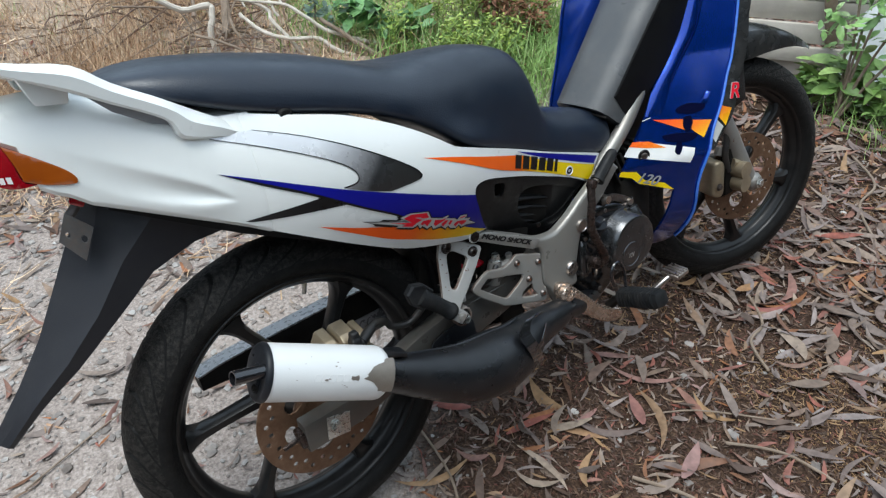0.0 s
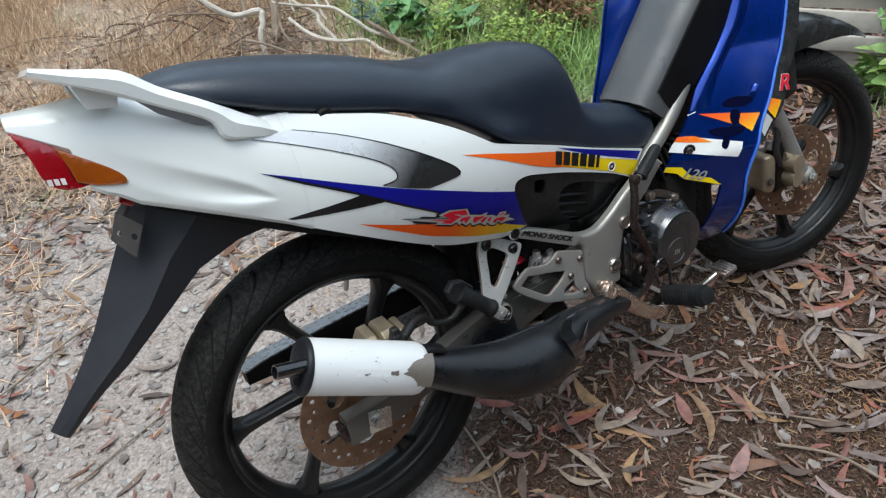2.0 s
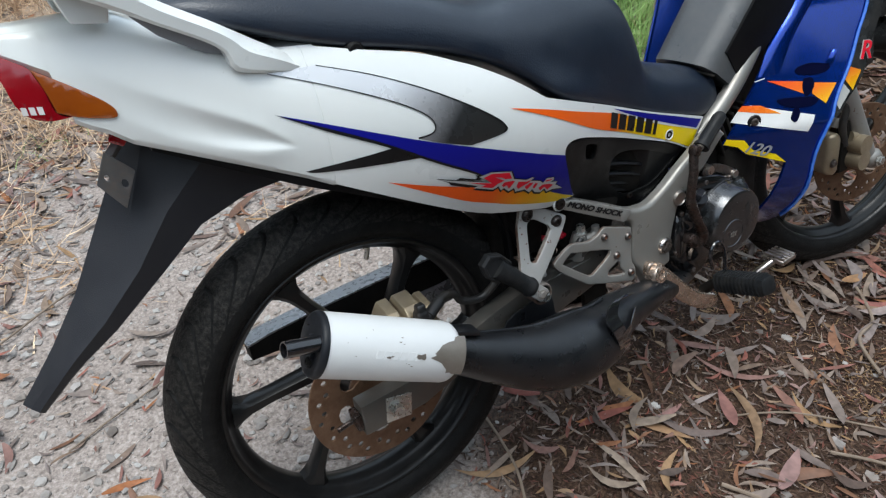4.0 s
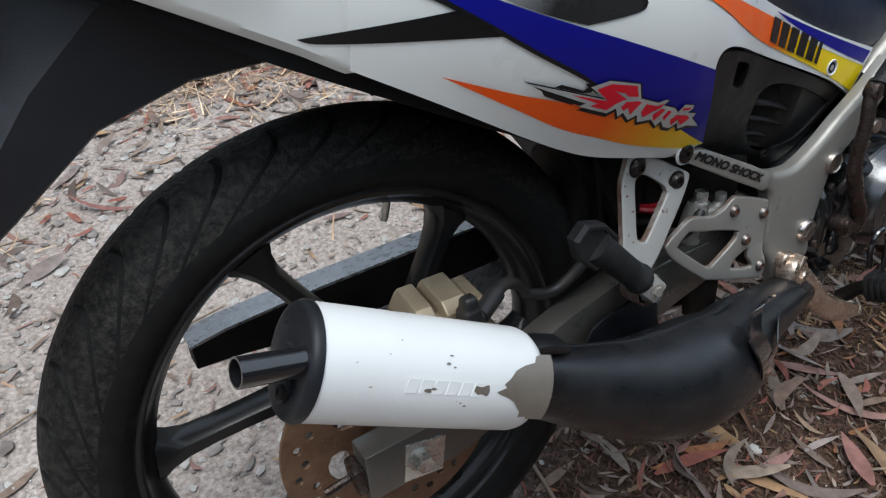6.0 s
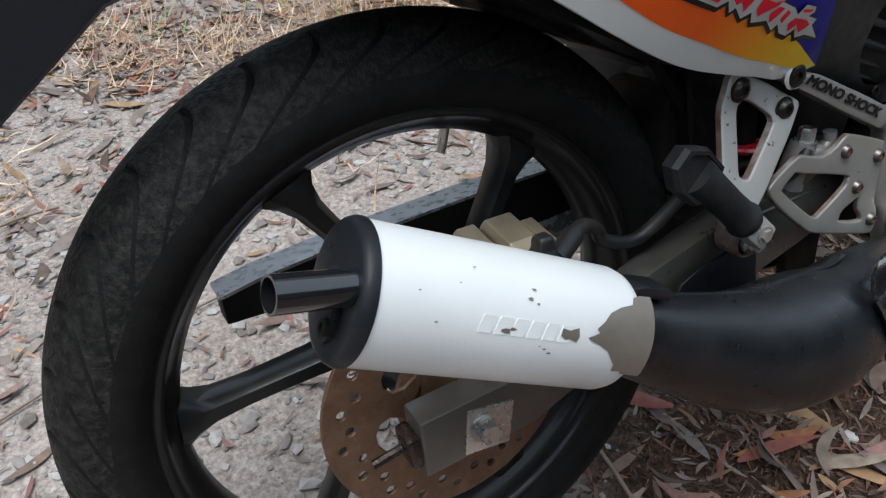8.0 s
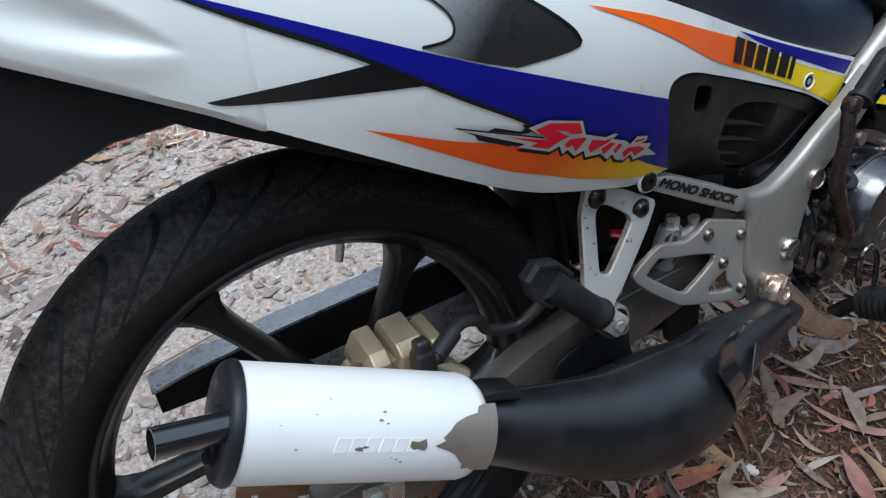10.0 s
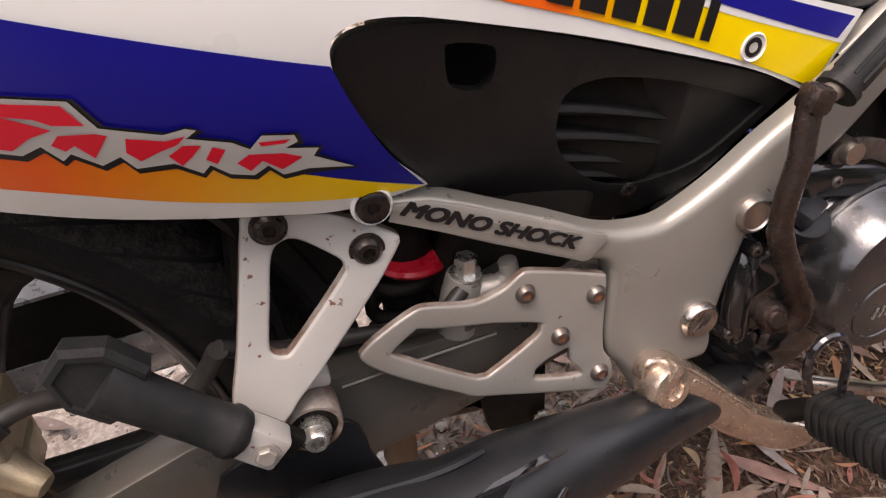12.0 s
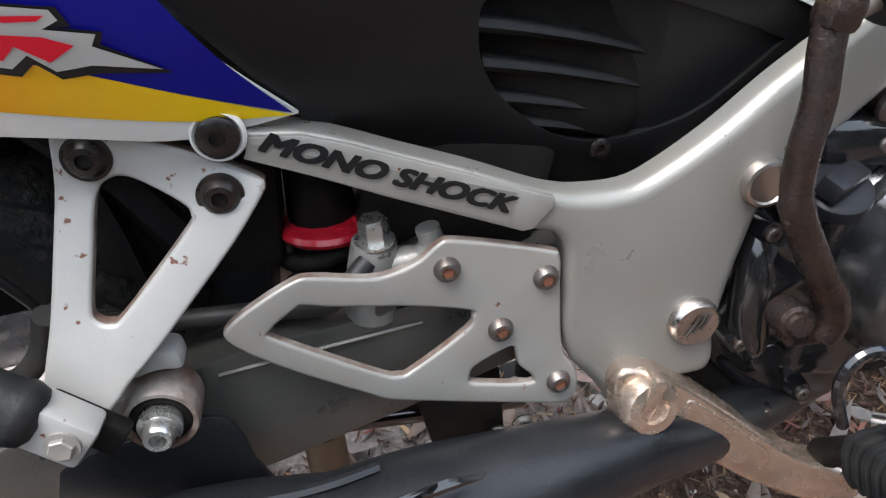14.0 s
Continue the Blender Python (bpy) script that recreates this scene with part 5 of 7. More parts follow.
# --- chain guard and chain on the far side
cg = part("chain_guard", rounded_beam([[(x, .060, z - h * .8), (x, .092, z - h), (x, .092, z), (x, .060, z + .006)] for x, z, h in ((-.135, .357, .026), (-.10, .364, .036), (.0, .373, .060), (.12, .379, .072), (.22, .381, .074), (.34, .380, .07))], .002), DARK, bike, "long black chain guard")
# the guard's top is black too; its pale colour paints reflected sky
part("guard_flange", loft([[(x, .055, z + .007), (x, .095, z + .003), (x, .095, z + .006), (x, .055, z + .010)] for x, z in ((-.137, .357), (-.10, .364), (.0, .373), (.12, .379), (.22, .381), (.34, .380))]), GUARDG, cg)
part("swingarm_far_beam", rounded_beam([[(x, .058, z - .024), (x, .088, z - .024), (x, .088, z + .018), (x, .058, z + .020)] for x, z in ((-.06, .306), (.06, .310), (.20, .314), (.42, .330))], .004), GUARDG, bike, "grey box-section swingarm beam beyond the wheel")

# --- rear shock and the dark works behind the plates
spr = []
for k in range(61):
    a = 2 * math.pi * k / 20
    spr.append((.360 + .008 * k / 60 + .026 * math.cos(a), -.022 + .026 * math.sin(a), .315 + .075 * k / 60))
shock = part("shock_spring", tube(spr, .0055, n=10), DARK, bike, "coil spring of the rear monoshock with red collar")
part("spring_collar", turned([(.022, -.004), (.028, -.004), (.0305, -.002), (.0315, .0005), (.0300, .0035), (.022, .004)], (.372, -.026, .3960), n=36, axis=(.06, 0, 1)), SPRING, shock, "glossy red spring collar")
part("shock_body", tube([(.360, -.022, .30), (.368, -.022, .40), (.376, -.022, .52)], [.016, .020, .014], n=14), DARK, shock)
part("spring_seat", turned([(0, 0), (.033, 0), (.033, .008), (.0, .008)], (.360, -.022, .308), n=24, axis=(.06, 0, 1)), DARK, shock)
cyl = part("master_cylinder", tube([(.384, -.076, .362), (.390, -.079, .392), (.393, -.080, .406)], [.014, .0135, .0120], n=16), SILVERW, bike, "grimy silver rear brake master cylinder")
part("banjo_bolt", hex_bolt((.3935, -.081, .4070), .0078, .014, axis=(.05, -.05, 1)), ZINC, cyl)
part("banjo_eye", turned([(.004, -.003), (.0105, -.003), (.011, 0), (.0105, .003), (.004, .003)], (.393, -.081, .4035), n=20, axis=(.05, -.05, 1)), GREYM, cyl)
part("cylinder_ear", tube(spline([(.398, -.080, .392), (.412, -.084, .393), (.421, -.086, .400), (.4205, -.086, .412)], 4, closed=False), [.009] * 5 + [.0075] * 4 + [.0065] * 4, n=10), SILVERW, cyl)
part("cylinder_body", rounded_beam([[(x, -.092, z - .012), (x, -.066, z - .012), (x, -.066, z + .012), (x, -.092, z + .012)] for x, z in ((.384, .376), (.405, .384), (.430, .392))], .005), ARMP, cyl)
part("master_hose", tube(spline([(.388, -.088, .401), (.374, -.092, .390), (.360, -.088, .380), (.33, -.075, .376), (.27, -.075, .385), (.236, -.09, .41)], 4, closed=False), .0056, n=10), HOSE, cyl)
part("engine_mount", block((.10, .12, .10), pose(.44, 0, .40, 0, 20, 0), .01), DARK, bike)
part("pivot_tube", tube([(.495, -.098, .345), (.495, .098, .345)], .016, n=16), DARK, bike)
link_arm = part("shock_link", loft([[(x, y, z - h), (x, y + .02, z - h), (x, y + .02, z + h), (x, y, z + h)] for x, y, z, h in ((.318, -.055, .292, .016), (.345, -.055, .284, .014), (.40, -.055, .276, .012))]), DARK, bike, "dark suspension link")
part("link_bush", tube([(.335, -.05, .228), (.337, -.05, .263)], [.0135, .0135], n=24), BUSHM, link_arm, "tan rubber bush")
part("bush_collar", tube([(.337, -.05, .262), (.339, -.05, .285)], [.0128, .0135], n=24), DARK, link_arm)
part("stand_tube", tube([(.33, -.05, .268), (.41, -.05, .257), (.47, -.05, .250)], .0075, n=12), GLOSSBLK, bike)
part("bracket_web", sheet([(.396, .310), (.452, .300), (.450, .2375), (.404, .2472)], lambda x, z: -.075, thick=.012, bevel=.002), DARK, bike)
for x, z in ((.4456, .2497), (.4627, .2543)):
    part("web_bolt", hex_bolt((x, -.079, z), .0062, .008), ZINC, bike)
# plain near-black blocks fill the inner works
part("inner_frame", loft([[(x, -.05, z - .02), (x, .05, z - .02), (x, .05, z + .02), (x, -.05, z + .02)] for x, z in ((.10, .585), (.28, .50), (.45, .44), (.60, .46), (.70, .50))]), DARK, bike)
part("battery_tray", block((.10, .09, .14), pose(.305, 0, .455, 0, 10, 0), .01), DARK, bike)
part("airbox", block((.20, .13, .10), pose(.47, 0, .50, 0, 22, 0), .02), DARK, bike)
part("splash_flap", loft([[(x, -.06, z), (x, .06, z), (x - .006, .06, z + .003), (x - .006, -.06, z + .003)] for x, z in ((.262, .50), (.272, .43), (.276, .37))]), PLASTIC, bike)

# --- rider's footpeg, brake pedal
AR = [(.512, .316), (.530, .311), (.541, .302), (.556, .288), (.586, .256), (.613, .2265), (.630, .2120), (.652, .2040), (.664, .1960), (.664, .1800), (.650, .1720), (.628, .1760), (.606, .1920), (.5876, .2070), (.5463, .2474), (.5250, .2660), (.5120, .2820), (.5050, .3020)]


def arm_y(x, z):
    return -.120 - .05 * max(0.0, x - .56) - .35 * max(0.0, x - .625)


rp_arm = part("footpeg_arm", pressed(spline(AR, 3), arm_y, lambda x, z: .0045, .018), TARNISH, bike, "tarnished chrome footpeg arm")
part("arm_inlay", pressed(spline([(.549, .282), (.557, .280), (.590, .2445), (.607, .2240), (.604, .2130), (.592, .2140), (.560, .2450), (.546, .2660)], 3), lambda x, z: arm_y(x, z) - .0012, lambda x, z: .002, .004), TARNISH, rp_arm)
part("arm_eye", turned([(.0075, .010), (.0085, .0125), (.0150, .0115), (.0175, .007), (.0180, -.010), (.0075, -.010)], (.5225, -.121, .2930), n=32, axis=(.12, -.96, .22)), TARNISH, rp_arm, "chrome clamp eye")
part("arm_pin", turned([(0, .0065), (.0072, .0065), (.0080, .005), (.0080, -.008), (0, -.008)], (.5265, -.123, .2870), n=20, axis=(.12, -.96, .22)), RUSTY, rp_arm)
part("arm_clamp", rounded_beam([[Vector((.5215, -.126, .2990)) + Vector((u * .42 + v * .9, 0, u * .9 - v * .42)) + Vector((0, d, 0)) for u, v in ((-.016, -.0042), (.017, -.0042), (.017, .0042), (-.016, .0042))] for d in (-.007, .0, .008)], .002), TARNISH, rp_arm, "split tarnished clamp jaw")
F0, F1 = Vector((.650, -.150, .2380)), Vector((.651, -.250, .2710))
FA = (F1 - F0).normalized()
FB = Vector((1, 0, 0)) - FA * FA.x
FB.normalize()
FC = FB.cross(FA)
FC = -FC if FC.z < 0 else FC


def foot_ring(t, w, h):
    return [F0 + (F1 - F0) * t + FB * (w * u) + FC * (h * v) for u, v in ((-1, -.35), (-.8, -.85), (-.3, -1), (.3, -1), (.8, -.85), (1, -.35), (1, .45), (.80, .90), (.3, 1), (-.3, 1), (-.80, .90), (-1, .45))]


foot = part("rider_footpeg", loft([foot_ring(t, w, h) for t, w, h in ((0, .012, .011), (.03, .0165, .0150), (.94, .0175, .0160), (.985, .0165, .0150), (1.0, .0130, .0120))]), PEGRUB, bike, "ribbed black rubber rider footpeg", smooth=35)
for k in range(12):
    t = .05 + .82 * k / 11
    part("peg_rib", loft([foot_ring(t + d, .0175 + e, .0160 + e) for d, e in ((-.024, .0), (-.016, .0024), (.016, .0024), (.024, .0))]), PEGRUB, foot, smooth=35)
part("peg_stem", tube([(.648, -.118, .205), (.650, -.136, .226), (.650, -.152, .238)], [.010, .009, .009], n=12), DARK, foot)
part("peg_spring", tube(spline([(.6190, -.160, .280), (.6130, -.160, .3000), (.6125, -.160, .3160), (.6200, -.160, .3275), (.6320, -.160, .3275), (.6430, -.160, .3160), (.6490, -.160, .2960), (.6515, -.160, .2650)], 4, closed=False), .0034, n=8), GLOSSBLK, foot, "looped black spring wire")
pedal = part("brake_pedal", tube(spline([(.74, -.06, .150), (.76, -.08, .155), (.776, -.118, .178), (.795, -.132, .196), (.815, -.140, .209)], 4, closed=False), .007, n=10), CHROME, bike, "chrome brake pedal lever")
part("pedal_pad", block((.040, .045, .010), pose(.830, -.143, .2145, 0, -6, 0), .003), CHROME, pedal, "serrated chrome pedal pad")
for k in range(4):
    part("pad_tooth", block((.005, .042, .006), pose(.815 + .010 * k, -.143, .2205, 0, -6, 0), .001), CHROME, pedal)

# --- kick starter
kick = part("kick_starter", tube(spline([(.6230, -.127, .3170), (.6265, -.129, .3290), (.6225, -.130, .3440), (.6110, -.130, .3670), (.5990, -.130, .3930), (.5935, -.130, .4110), (.5940, -.130, .4330), (.5980, -.130, .4580), (.5985, -.129, .4780), (.6010, -.127, .4930)], 4, closed=False), [.0098] * 10 + [.0088] * 10 + [.0078] * 17, n=16, flat=.8), RUSTY, bike, "rusty folding kick starter lever")
part("kick_boss", turned([(0, .016), (.0060, .016), (.0070, .0145), (.0074, .012), (.0098, .011), (.0108, .008), (.0108, -.006), (0, -.006)], (.6085, -.118, .3270), n=28, axis=(-.15, -.95, .25)), RUSTY, kick)
part("kick_lug", block((.026, .014, .024), pose(.6160, -.122, .3220, 0, 10, 0), .005, 3), RUSTY, kick)
part("kick_knuckle", block((.017, .018, .018), pose(.6035, -.127, .4960, 0, 20, 0), .005), RUSTY, kick)
part("kick_pin", tube([(.6050, -.126, .4935), (.6280, -.121, .4975)], .0062, n=10), BAREM, kick)
kp = part("kick_pedal", tube([(.6240, -.1215, .4945), (.6290, -.1205, .4975), (.668, -.116, .5270), (.676, -.115, .5330), (.679, -.1145, .5355)], [.0105, .0112, .0105, .0100, .007], n=20), PEGRUB, kick, "ribbed black rubber kick pedal")
for k in range(8):
    a = 2 * math.pi * k / 8
    o = Vector((0, -math.cos(a), 0)) * .0102 + Vector((-.60, 0, .80)) * .0102 * math.sin(a)
    part("pedal_rib", tube([Vector((.633, -.1200, .5005)) + o * 1.02, Vector((.672, -.1155, .5300)) + o * .96], .0016, n=6), PEGRUB, kp)
part("kick_collar", tube([(.6235, -.1215, .4940), (.6275, -.1208, .4970)], .0135, n=18), PEGRUB, kick)

# --- engine
engine = part("engine", rounded_beam([[(x, -w, z - h), (x, w, z - h), (x, w, z + h), (x, -w, z + h)] for x, z, h, w in ((.548, .345, .055, .070), (.61, .345, .085, .078), (.70, .330, .095, .092), (.78, .325, .075, .085))], .014), CASE, bike, "grimy two-stroke engine block")
CC = (.710, -.090, .3310)
clutch = part("clutch_cover", turned([(0, .0465), (.030, .047), (.052, .0475), (.0575, .0460), (.0605, .041), (.064, .028), (.067, .020), (.0700, .010), (.074, .004), (.078, 0), (.078, -.02)], CC, n=64, axis=(0, -1, 0)), ALU, engine, "polished round clutch cover")
part("release_tower", tube([(CC[0] + .020, CC[1] - .018, CC[2] + .066), (CC[0] + .022, CC[1] - .026, CC[2] + .050), (CC[0] + .026, CC[1] - .032, CC[2] + .02), (CC[0] + .030, CC[1] - .034, CC[2] - .015), (CC[0] + .032, CC[1] - .030, CC[2] - .040)], [.015, .017, .0175, .016, .010], n=20), ALU, clutch)
part("cover_badge", turned([(.0235, .0470), (.0245, .0482), (.0265, .0482), (.0275, .0472)], (CC[0] - .012, CC[1], CC[2] - .020), n=36, axis=(0, -1, 0)), ALU, clutch)
for k in range(3):
    part("cover_mark", block((.0018, .0014, .010), pose(CC[0] - .018 + .006 * k, CC[1] - .0476, CC[2] - .021, 0, 20, 0), 0), ZINC, clutch)
for k in (1, 4, 6):
    t = radians(25 + 360 / 7 * k)
    part("cover_lug", turned([(0, .010), (.0075, .010), (.0088, .006), (.0095, -.012), (0, -.012)], (CC[0] + .072 * math.cos(t), CC[1] + .002, CC[2] + .072 * math.sin(t)), n=18, axis=(0, -1, 0)), ALU, clutch)
    part("cover_bolt", socket_bolt((CC[0] + .072 * math.cos(t), CC[1] - .0085, CC[2] + .072 * math.sin(t)), .0045, .004, inner=.4), BOLT, clutch)
part("ring_rib", turned([(.0685, .012), (.0700, .0155), (.072, .008)], CC, n=56, axis=(0, -1, 0)), ALU, clutch)
part("filler_neck", turned([(.0150, .0), (.0158, -.010), (.0175, -.036), (0, -.036)], (.6300, -.1120, .3960), n=32, axis=(-.05, -.42, .9)), ALU, engine)
oil_cap = part("oil_filler", turned([(0, .006), (.0150, .006), (.0172, .0045), (.0178, .002), (.0178, -.003), (.0160, -.004), (0, -.004)], (.6300, -.1120, .3960), n=32, axis=(-.05, -.42, .9)), SLATE, engine, "black oil filler cap")
part("filler_grip", block((.031, .013, .012), pose(.6295, -.1163, .4050, 25, 3, 28), .0025), SLATE, oil_cap)
KC = [(.610, .402), (.600, .376), (.592, .345), (.586, .322), (.581, .302), (.584, .276), (.598, .252), (.620, .228), (.650, .215), (.690, .240), (.705, .30), (.690, .37), (.668, .418), (.640, .424), (.622, .416)]
kc = part("kick_cover", pressed(spline(KC, 4), lambda x, z: -.088 - .10 * max(0, x - .61) - .02 * math.exp(-((x - .603 - .06 * (z - .32)) / .012) ** 2) * (1 if .28 < z < .37 else 0), lambda x, z: .013, .05), CASE, engine, "glossy black kick-start casing")
part("casing_ridge", tube(spline([(.607, -.084, .372), (.602, -.094, .350), (.5985, -.096, .318), (.604, -.092, .290), (.611, -.082, .262)], 4, closed=False), [.006, .009, .011, .012, .012, .012, .012, .012, .012, .012, .012, .012, .011, .010, .009, .008, .006], n=16), CASE, engine)
part("casing_ridge", tube(spline([(.630, -.085, .270), (.646, -.094, .280), (.664, -.094, .300)], 4, closed=False), .012, n=14), CASE, engine)
part("lower_boss", turned([(0, .02), (.010, .02), (.015, .012), (.017, -.02), (0, -.02)], (.612, -.082, .282), n=20, axis=(0, -1, 0)), CASE, engine)
part("upper_housing", rounded_beam([[(x, -.104, z - .012), (x, -.05, z - .012), (x, -.05, z + .014), (x, -.100, z + .014)] for x, z in ((.628, .418), (.66, .412), (.70, .402), (.74, .385))], .006), CASE, engine)
for x, z in ((.6050, .3715), (.5925, .2985), (.6150, .2350), (.6400, .2450), (.660, .290), (.6640, .4120)):
    part("case_screw", socket_bolt((x, -.1005, z), .0045, .003, inner=.35), BOLT, engine)
    part("screw_boss", turned([(0, .005), (.0068, .005), (.0078, 0), (.009, -.02), (0, -.02)], (x, -.0955, z), n=18, axis=(0, -1, 0)), CASE, engine)
part("clutch_arm", sheet(spline([(.660, .432), (.673, .440), (.706, .432), (.742, .412), (.750, .401), (.739, .397), (.696, .420), (.665, .422)], 3), lambda x, z: -.098, thick=.005, bevel=.001), BOLT, engine, "steel clutch release arm")
part("arm_pin", turned([(0, .006), (.008, .006), (.009, 0), (.009, -.02), (0, -.02)], (.673, -.098, .432), n=18, axis=(0, -1, 0)), CHROME, engine)
part("arm_pin", turned([(0, .006), (.007, .006), (.008, 0), (.008, -.015), (0, -.015)], (.739, -.098, .404), n=18, axis=(0, -1, 0)), CHROME, engine)
part("cylinder_barrel", rounded_beam([[(x, -.06, z - .06), (x, .06, z - .06), (x, .06, z + .06), (x, -.06, z + .06)] for x, z in ((.70, .42), (.76, .45), (.82, .48))], .01), DARK, engine)
for k in range(6):
    part("cooling_fin", block((.006, .15, .13), pose(.745 + .014 * k, 0, .43 + .006 * k, 0, -25, 0), .002, 1), DARK, engine)
part("cylinder_base", rounded_beam([[(x, -.078, z - h), (x, .078, z - h), (x, .078, z + h), (x, -.078, z + h)] for x, z, h in ((.74, .36, .08), (.79, .375, .09), (.835, .385, .08))], .012), DARK, engine)
part("sump", block((.20, .16, .05), pose(.68, 0, .245, 0, 4, 0), .015), DARK, engine)
part("gear_shaft_cover", block((.06, .02, .05), pose(.655, -.10, .285, 0, 20, 0), .01), CASE, engine)

# --- leg shields and tunnel
def shield_rear(z):
    return lerp(z, [.2, .47, .56, .66, .775, 1.0], [.72, .70, .77, .85, .92, 1.04])


def shield_y(x, z):
    return -(.055 + .5 * max(x - shield_rear(z), -.05)) + 4 * max(0.0, .38 - z) ** 2


REAR_EDGE = [(.737, .451), (.7753, .5036), (.8165, .5573), (.8509, .6121), (.8911, .6621), (.9200, .7000), (.9400, .7400), (.9600, .790), (1.000, .90)]
FRONT_EDGE = [(.8965, .262), (.8942, .32), (.894, .408), (.9235, .495), (.9604, .556), (.987, .6073), (1.0115, .652), (1.036, .72), (1.090, .90)]
SH = REAR_EDGE + [(1.000, .90), (1.090, .90)] + FRONT_EDGE[::-1] + [(.885, .243), (.852, .243), (.838, .262), (.838, .33), (.8483, .3986), (.8483, .3986), (.7775, .4273), (.7632, .4434), (.737, .451)]
shield = part("leg_shield", sheet(spline(SH, 4), shield_y, thick=.005, step=.009), BLUEP, bike, "glossy blue right leg shield with flame decals")
outer_l = [(.915, .175, .90), (.868, .180, .777), (.838, .180, .660), (.798, .178, .532), (.785, .165, .44), (.80, .14, .30)]
inner_l = [(1.06, .07, .90), (1.00, .07, .777), (.95, .07, .66), (.90, .07, .54), (.87, .07, .44), (.86, .07, .30)]
part("leg_shield", loft([[a, tuple(.5 * (p + q) + (.012 if i == 0 else 0) for i, (p, q) in enumerate(zip(a, b))), b, (b[0] + .006, b[1] - .003, b[2]), tuple(.5 * (p + q) + (.02 if i == 0 else 0) for i, (p, q) in enumerate(zip(a, b))), (a[0] + .006, a[1] + .001, a[2])] for a, b in zip(spline(outer_l, 4, closed=False), spline(inner_l, 4, closed=False))]), BLUEP, bike, "glossy blue left leg shield")
part("shield_piping", tube(spline(outer_l, 4, closed=False), .004, n=8), BLUEP, bike)
front_edge = [(x, shield_y(x, z) - .003, z) for x, z in spline(FRONT_EDGE, 4, closed=False)]
part("shield_piping", tube(front_edge, .0028, n=8), PIPINGM, shield, "bright blue edge piping")
EDGE = spline(REAR_EDGE[2:], 4, closed=False)
part("shield_edge", loft([[(x + d, shield_y(x + d, z) - o * min(1.0, .05 + k / 6), z) for d, o in ((-.001, -.002), (.002, .005), (.007, .0085), (.013, .0090), (.019, .0075), (.026, .0040), (.033, .001), (.035, -.002))] for k, (x, z) in enumerate(EDGE)]), BLUEP, shield, "rolled blue rear edge", smooth=70)


def outer_y(x, z):
    """The black outer panel, rounded, that starts at the piping."""
    xf = lerp(z, [b for a, b in FRONT_EDGE], [a for a, b in FRONT_EDGE])
    d = x - xf
    return shield_y(xf, z) + .001 - .38 * d + 3 * d * d


OUTER = FRONT_EDGE[3:] + [(1.135, .90), (1.0776, .7355), (1.0688, .7148), (1.0529, .6500), (1.0195, .5942), (.9901, .5312), (.9553, .4988), (.9240, .4700)]
part("shield_outer", sheet(spline([p for p in OUTER], 3), outer_y, thick=.004, step=.010), MUDGP, shield, "black outer leg shield with red letter")


def sdecal(name, pts, material, off=.0008, sub=1, label=""):
    pts = [p for p in pts for _ in (0, 1)] if sub == 1 else pts
    return part(name, sheet(spline(pts, sub), shield_y, thick=0, step=.009, off=off), material, shield, label)


sdecal("flame_decal", [(.8271, .5494), (.8875, .5392), (.8800, .5191)], FLAMED)
sdecal("flame_decal", [(.8985, .5357), (.9353, .5292), (.9109, .4977), (.8928, .5175)], FLAMED)
sdecal("white_band", [(.7685, .5065), (.7916, .5138), (.8261, .5019), (.8892, .4816), (.8772, .4529), (.7535, .4903)], WHITED)
sdecal("flame_decal", [(.7690, .5070), (.7777, .5150), (.807, .5110), (.8361, .4925), (.800, .4990)], FLAMED, off=.0014)
sdecal("yellow_band", [(.738, .4525), (.7426, .4622), (.772, .4552), (.7886, .4335), (.8277, .419), (.8475, .3992), (.7775, .4280), (.7632, .4434)], YELLOWD)
sdecal("white_line", [(.807, .5514), (.8244, .5548), (.8244, .5535), (.808, .5498)], WHITED)
for name, pts, m in (("orange_decal", [(.9627, .5519), (.9855, .5418), (.9639, .5107), (.9499, .5329)], FLAMED), ("grey_decal", [(.9460, .5270), (.9577, .5100), (.9320, .4830), (.9273, .4963)], SILVERD)):
    part(name, sheet([p for p in pts], outer_y, thick=0, step=.010, off=.0012), m, shield)
lettering("R", (.9860, .5610), .044, radians(-8), SILVERD, shield, outer_y, shear=.25, off=.0012, bold=.0040)
lettering("R", (.9860, .5610), .044, radians(-8), REDD, shield, outer_y, shear=.25, off=.0022, bold=.0016)
lettering("120", (.7735, .4330), .030, radians(-23), mat("grey_decal", (.30, .30, .31), rough=.35), shield, shield_y, shear=.25, stretch=1.0, off=.003, bold=.0012)
part("shield_hole", turned([(0, .001), (.0085, .001), (.0115, .002), (.0130, 0)], (.7912, shield_y(.7912, .4854) - .0006, .4854), n=28, axis=(-.4, -.9, 0)), BLACKD, shield)
part("shield_screw", socket_bolt((.7912, shield_y(.7912, .4854) - .001, .4854), .007, .004, axis=(-.4, -.9, 0)), BOLT, shield)
# flat dark sheets paint the shade of the recessed air scoops
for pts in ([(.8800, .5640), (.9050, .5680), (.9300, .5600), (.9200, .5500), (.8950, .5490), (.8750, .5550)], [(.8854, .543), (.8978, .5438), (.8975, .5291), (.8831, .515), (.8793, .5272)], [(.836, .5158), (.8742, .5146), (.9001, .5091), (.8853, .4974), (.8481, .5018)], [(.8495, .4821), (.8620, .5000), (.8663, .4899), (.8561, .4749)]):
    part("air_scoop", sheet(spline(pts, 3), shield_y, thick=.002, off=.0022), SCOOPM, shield)
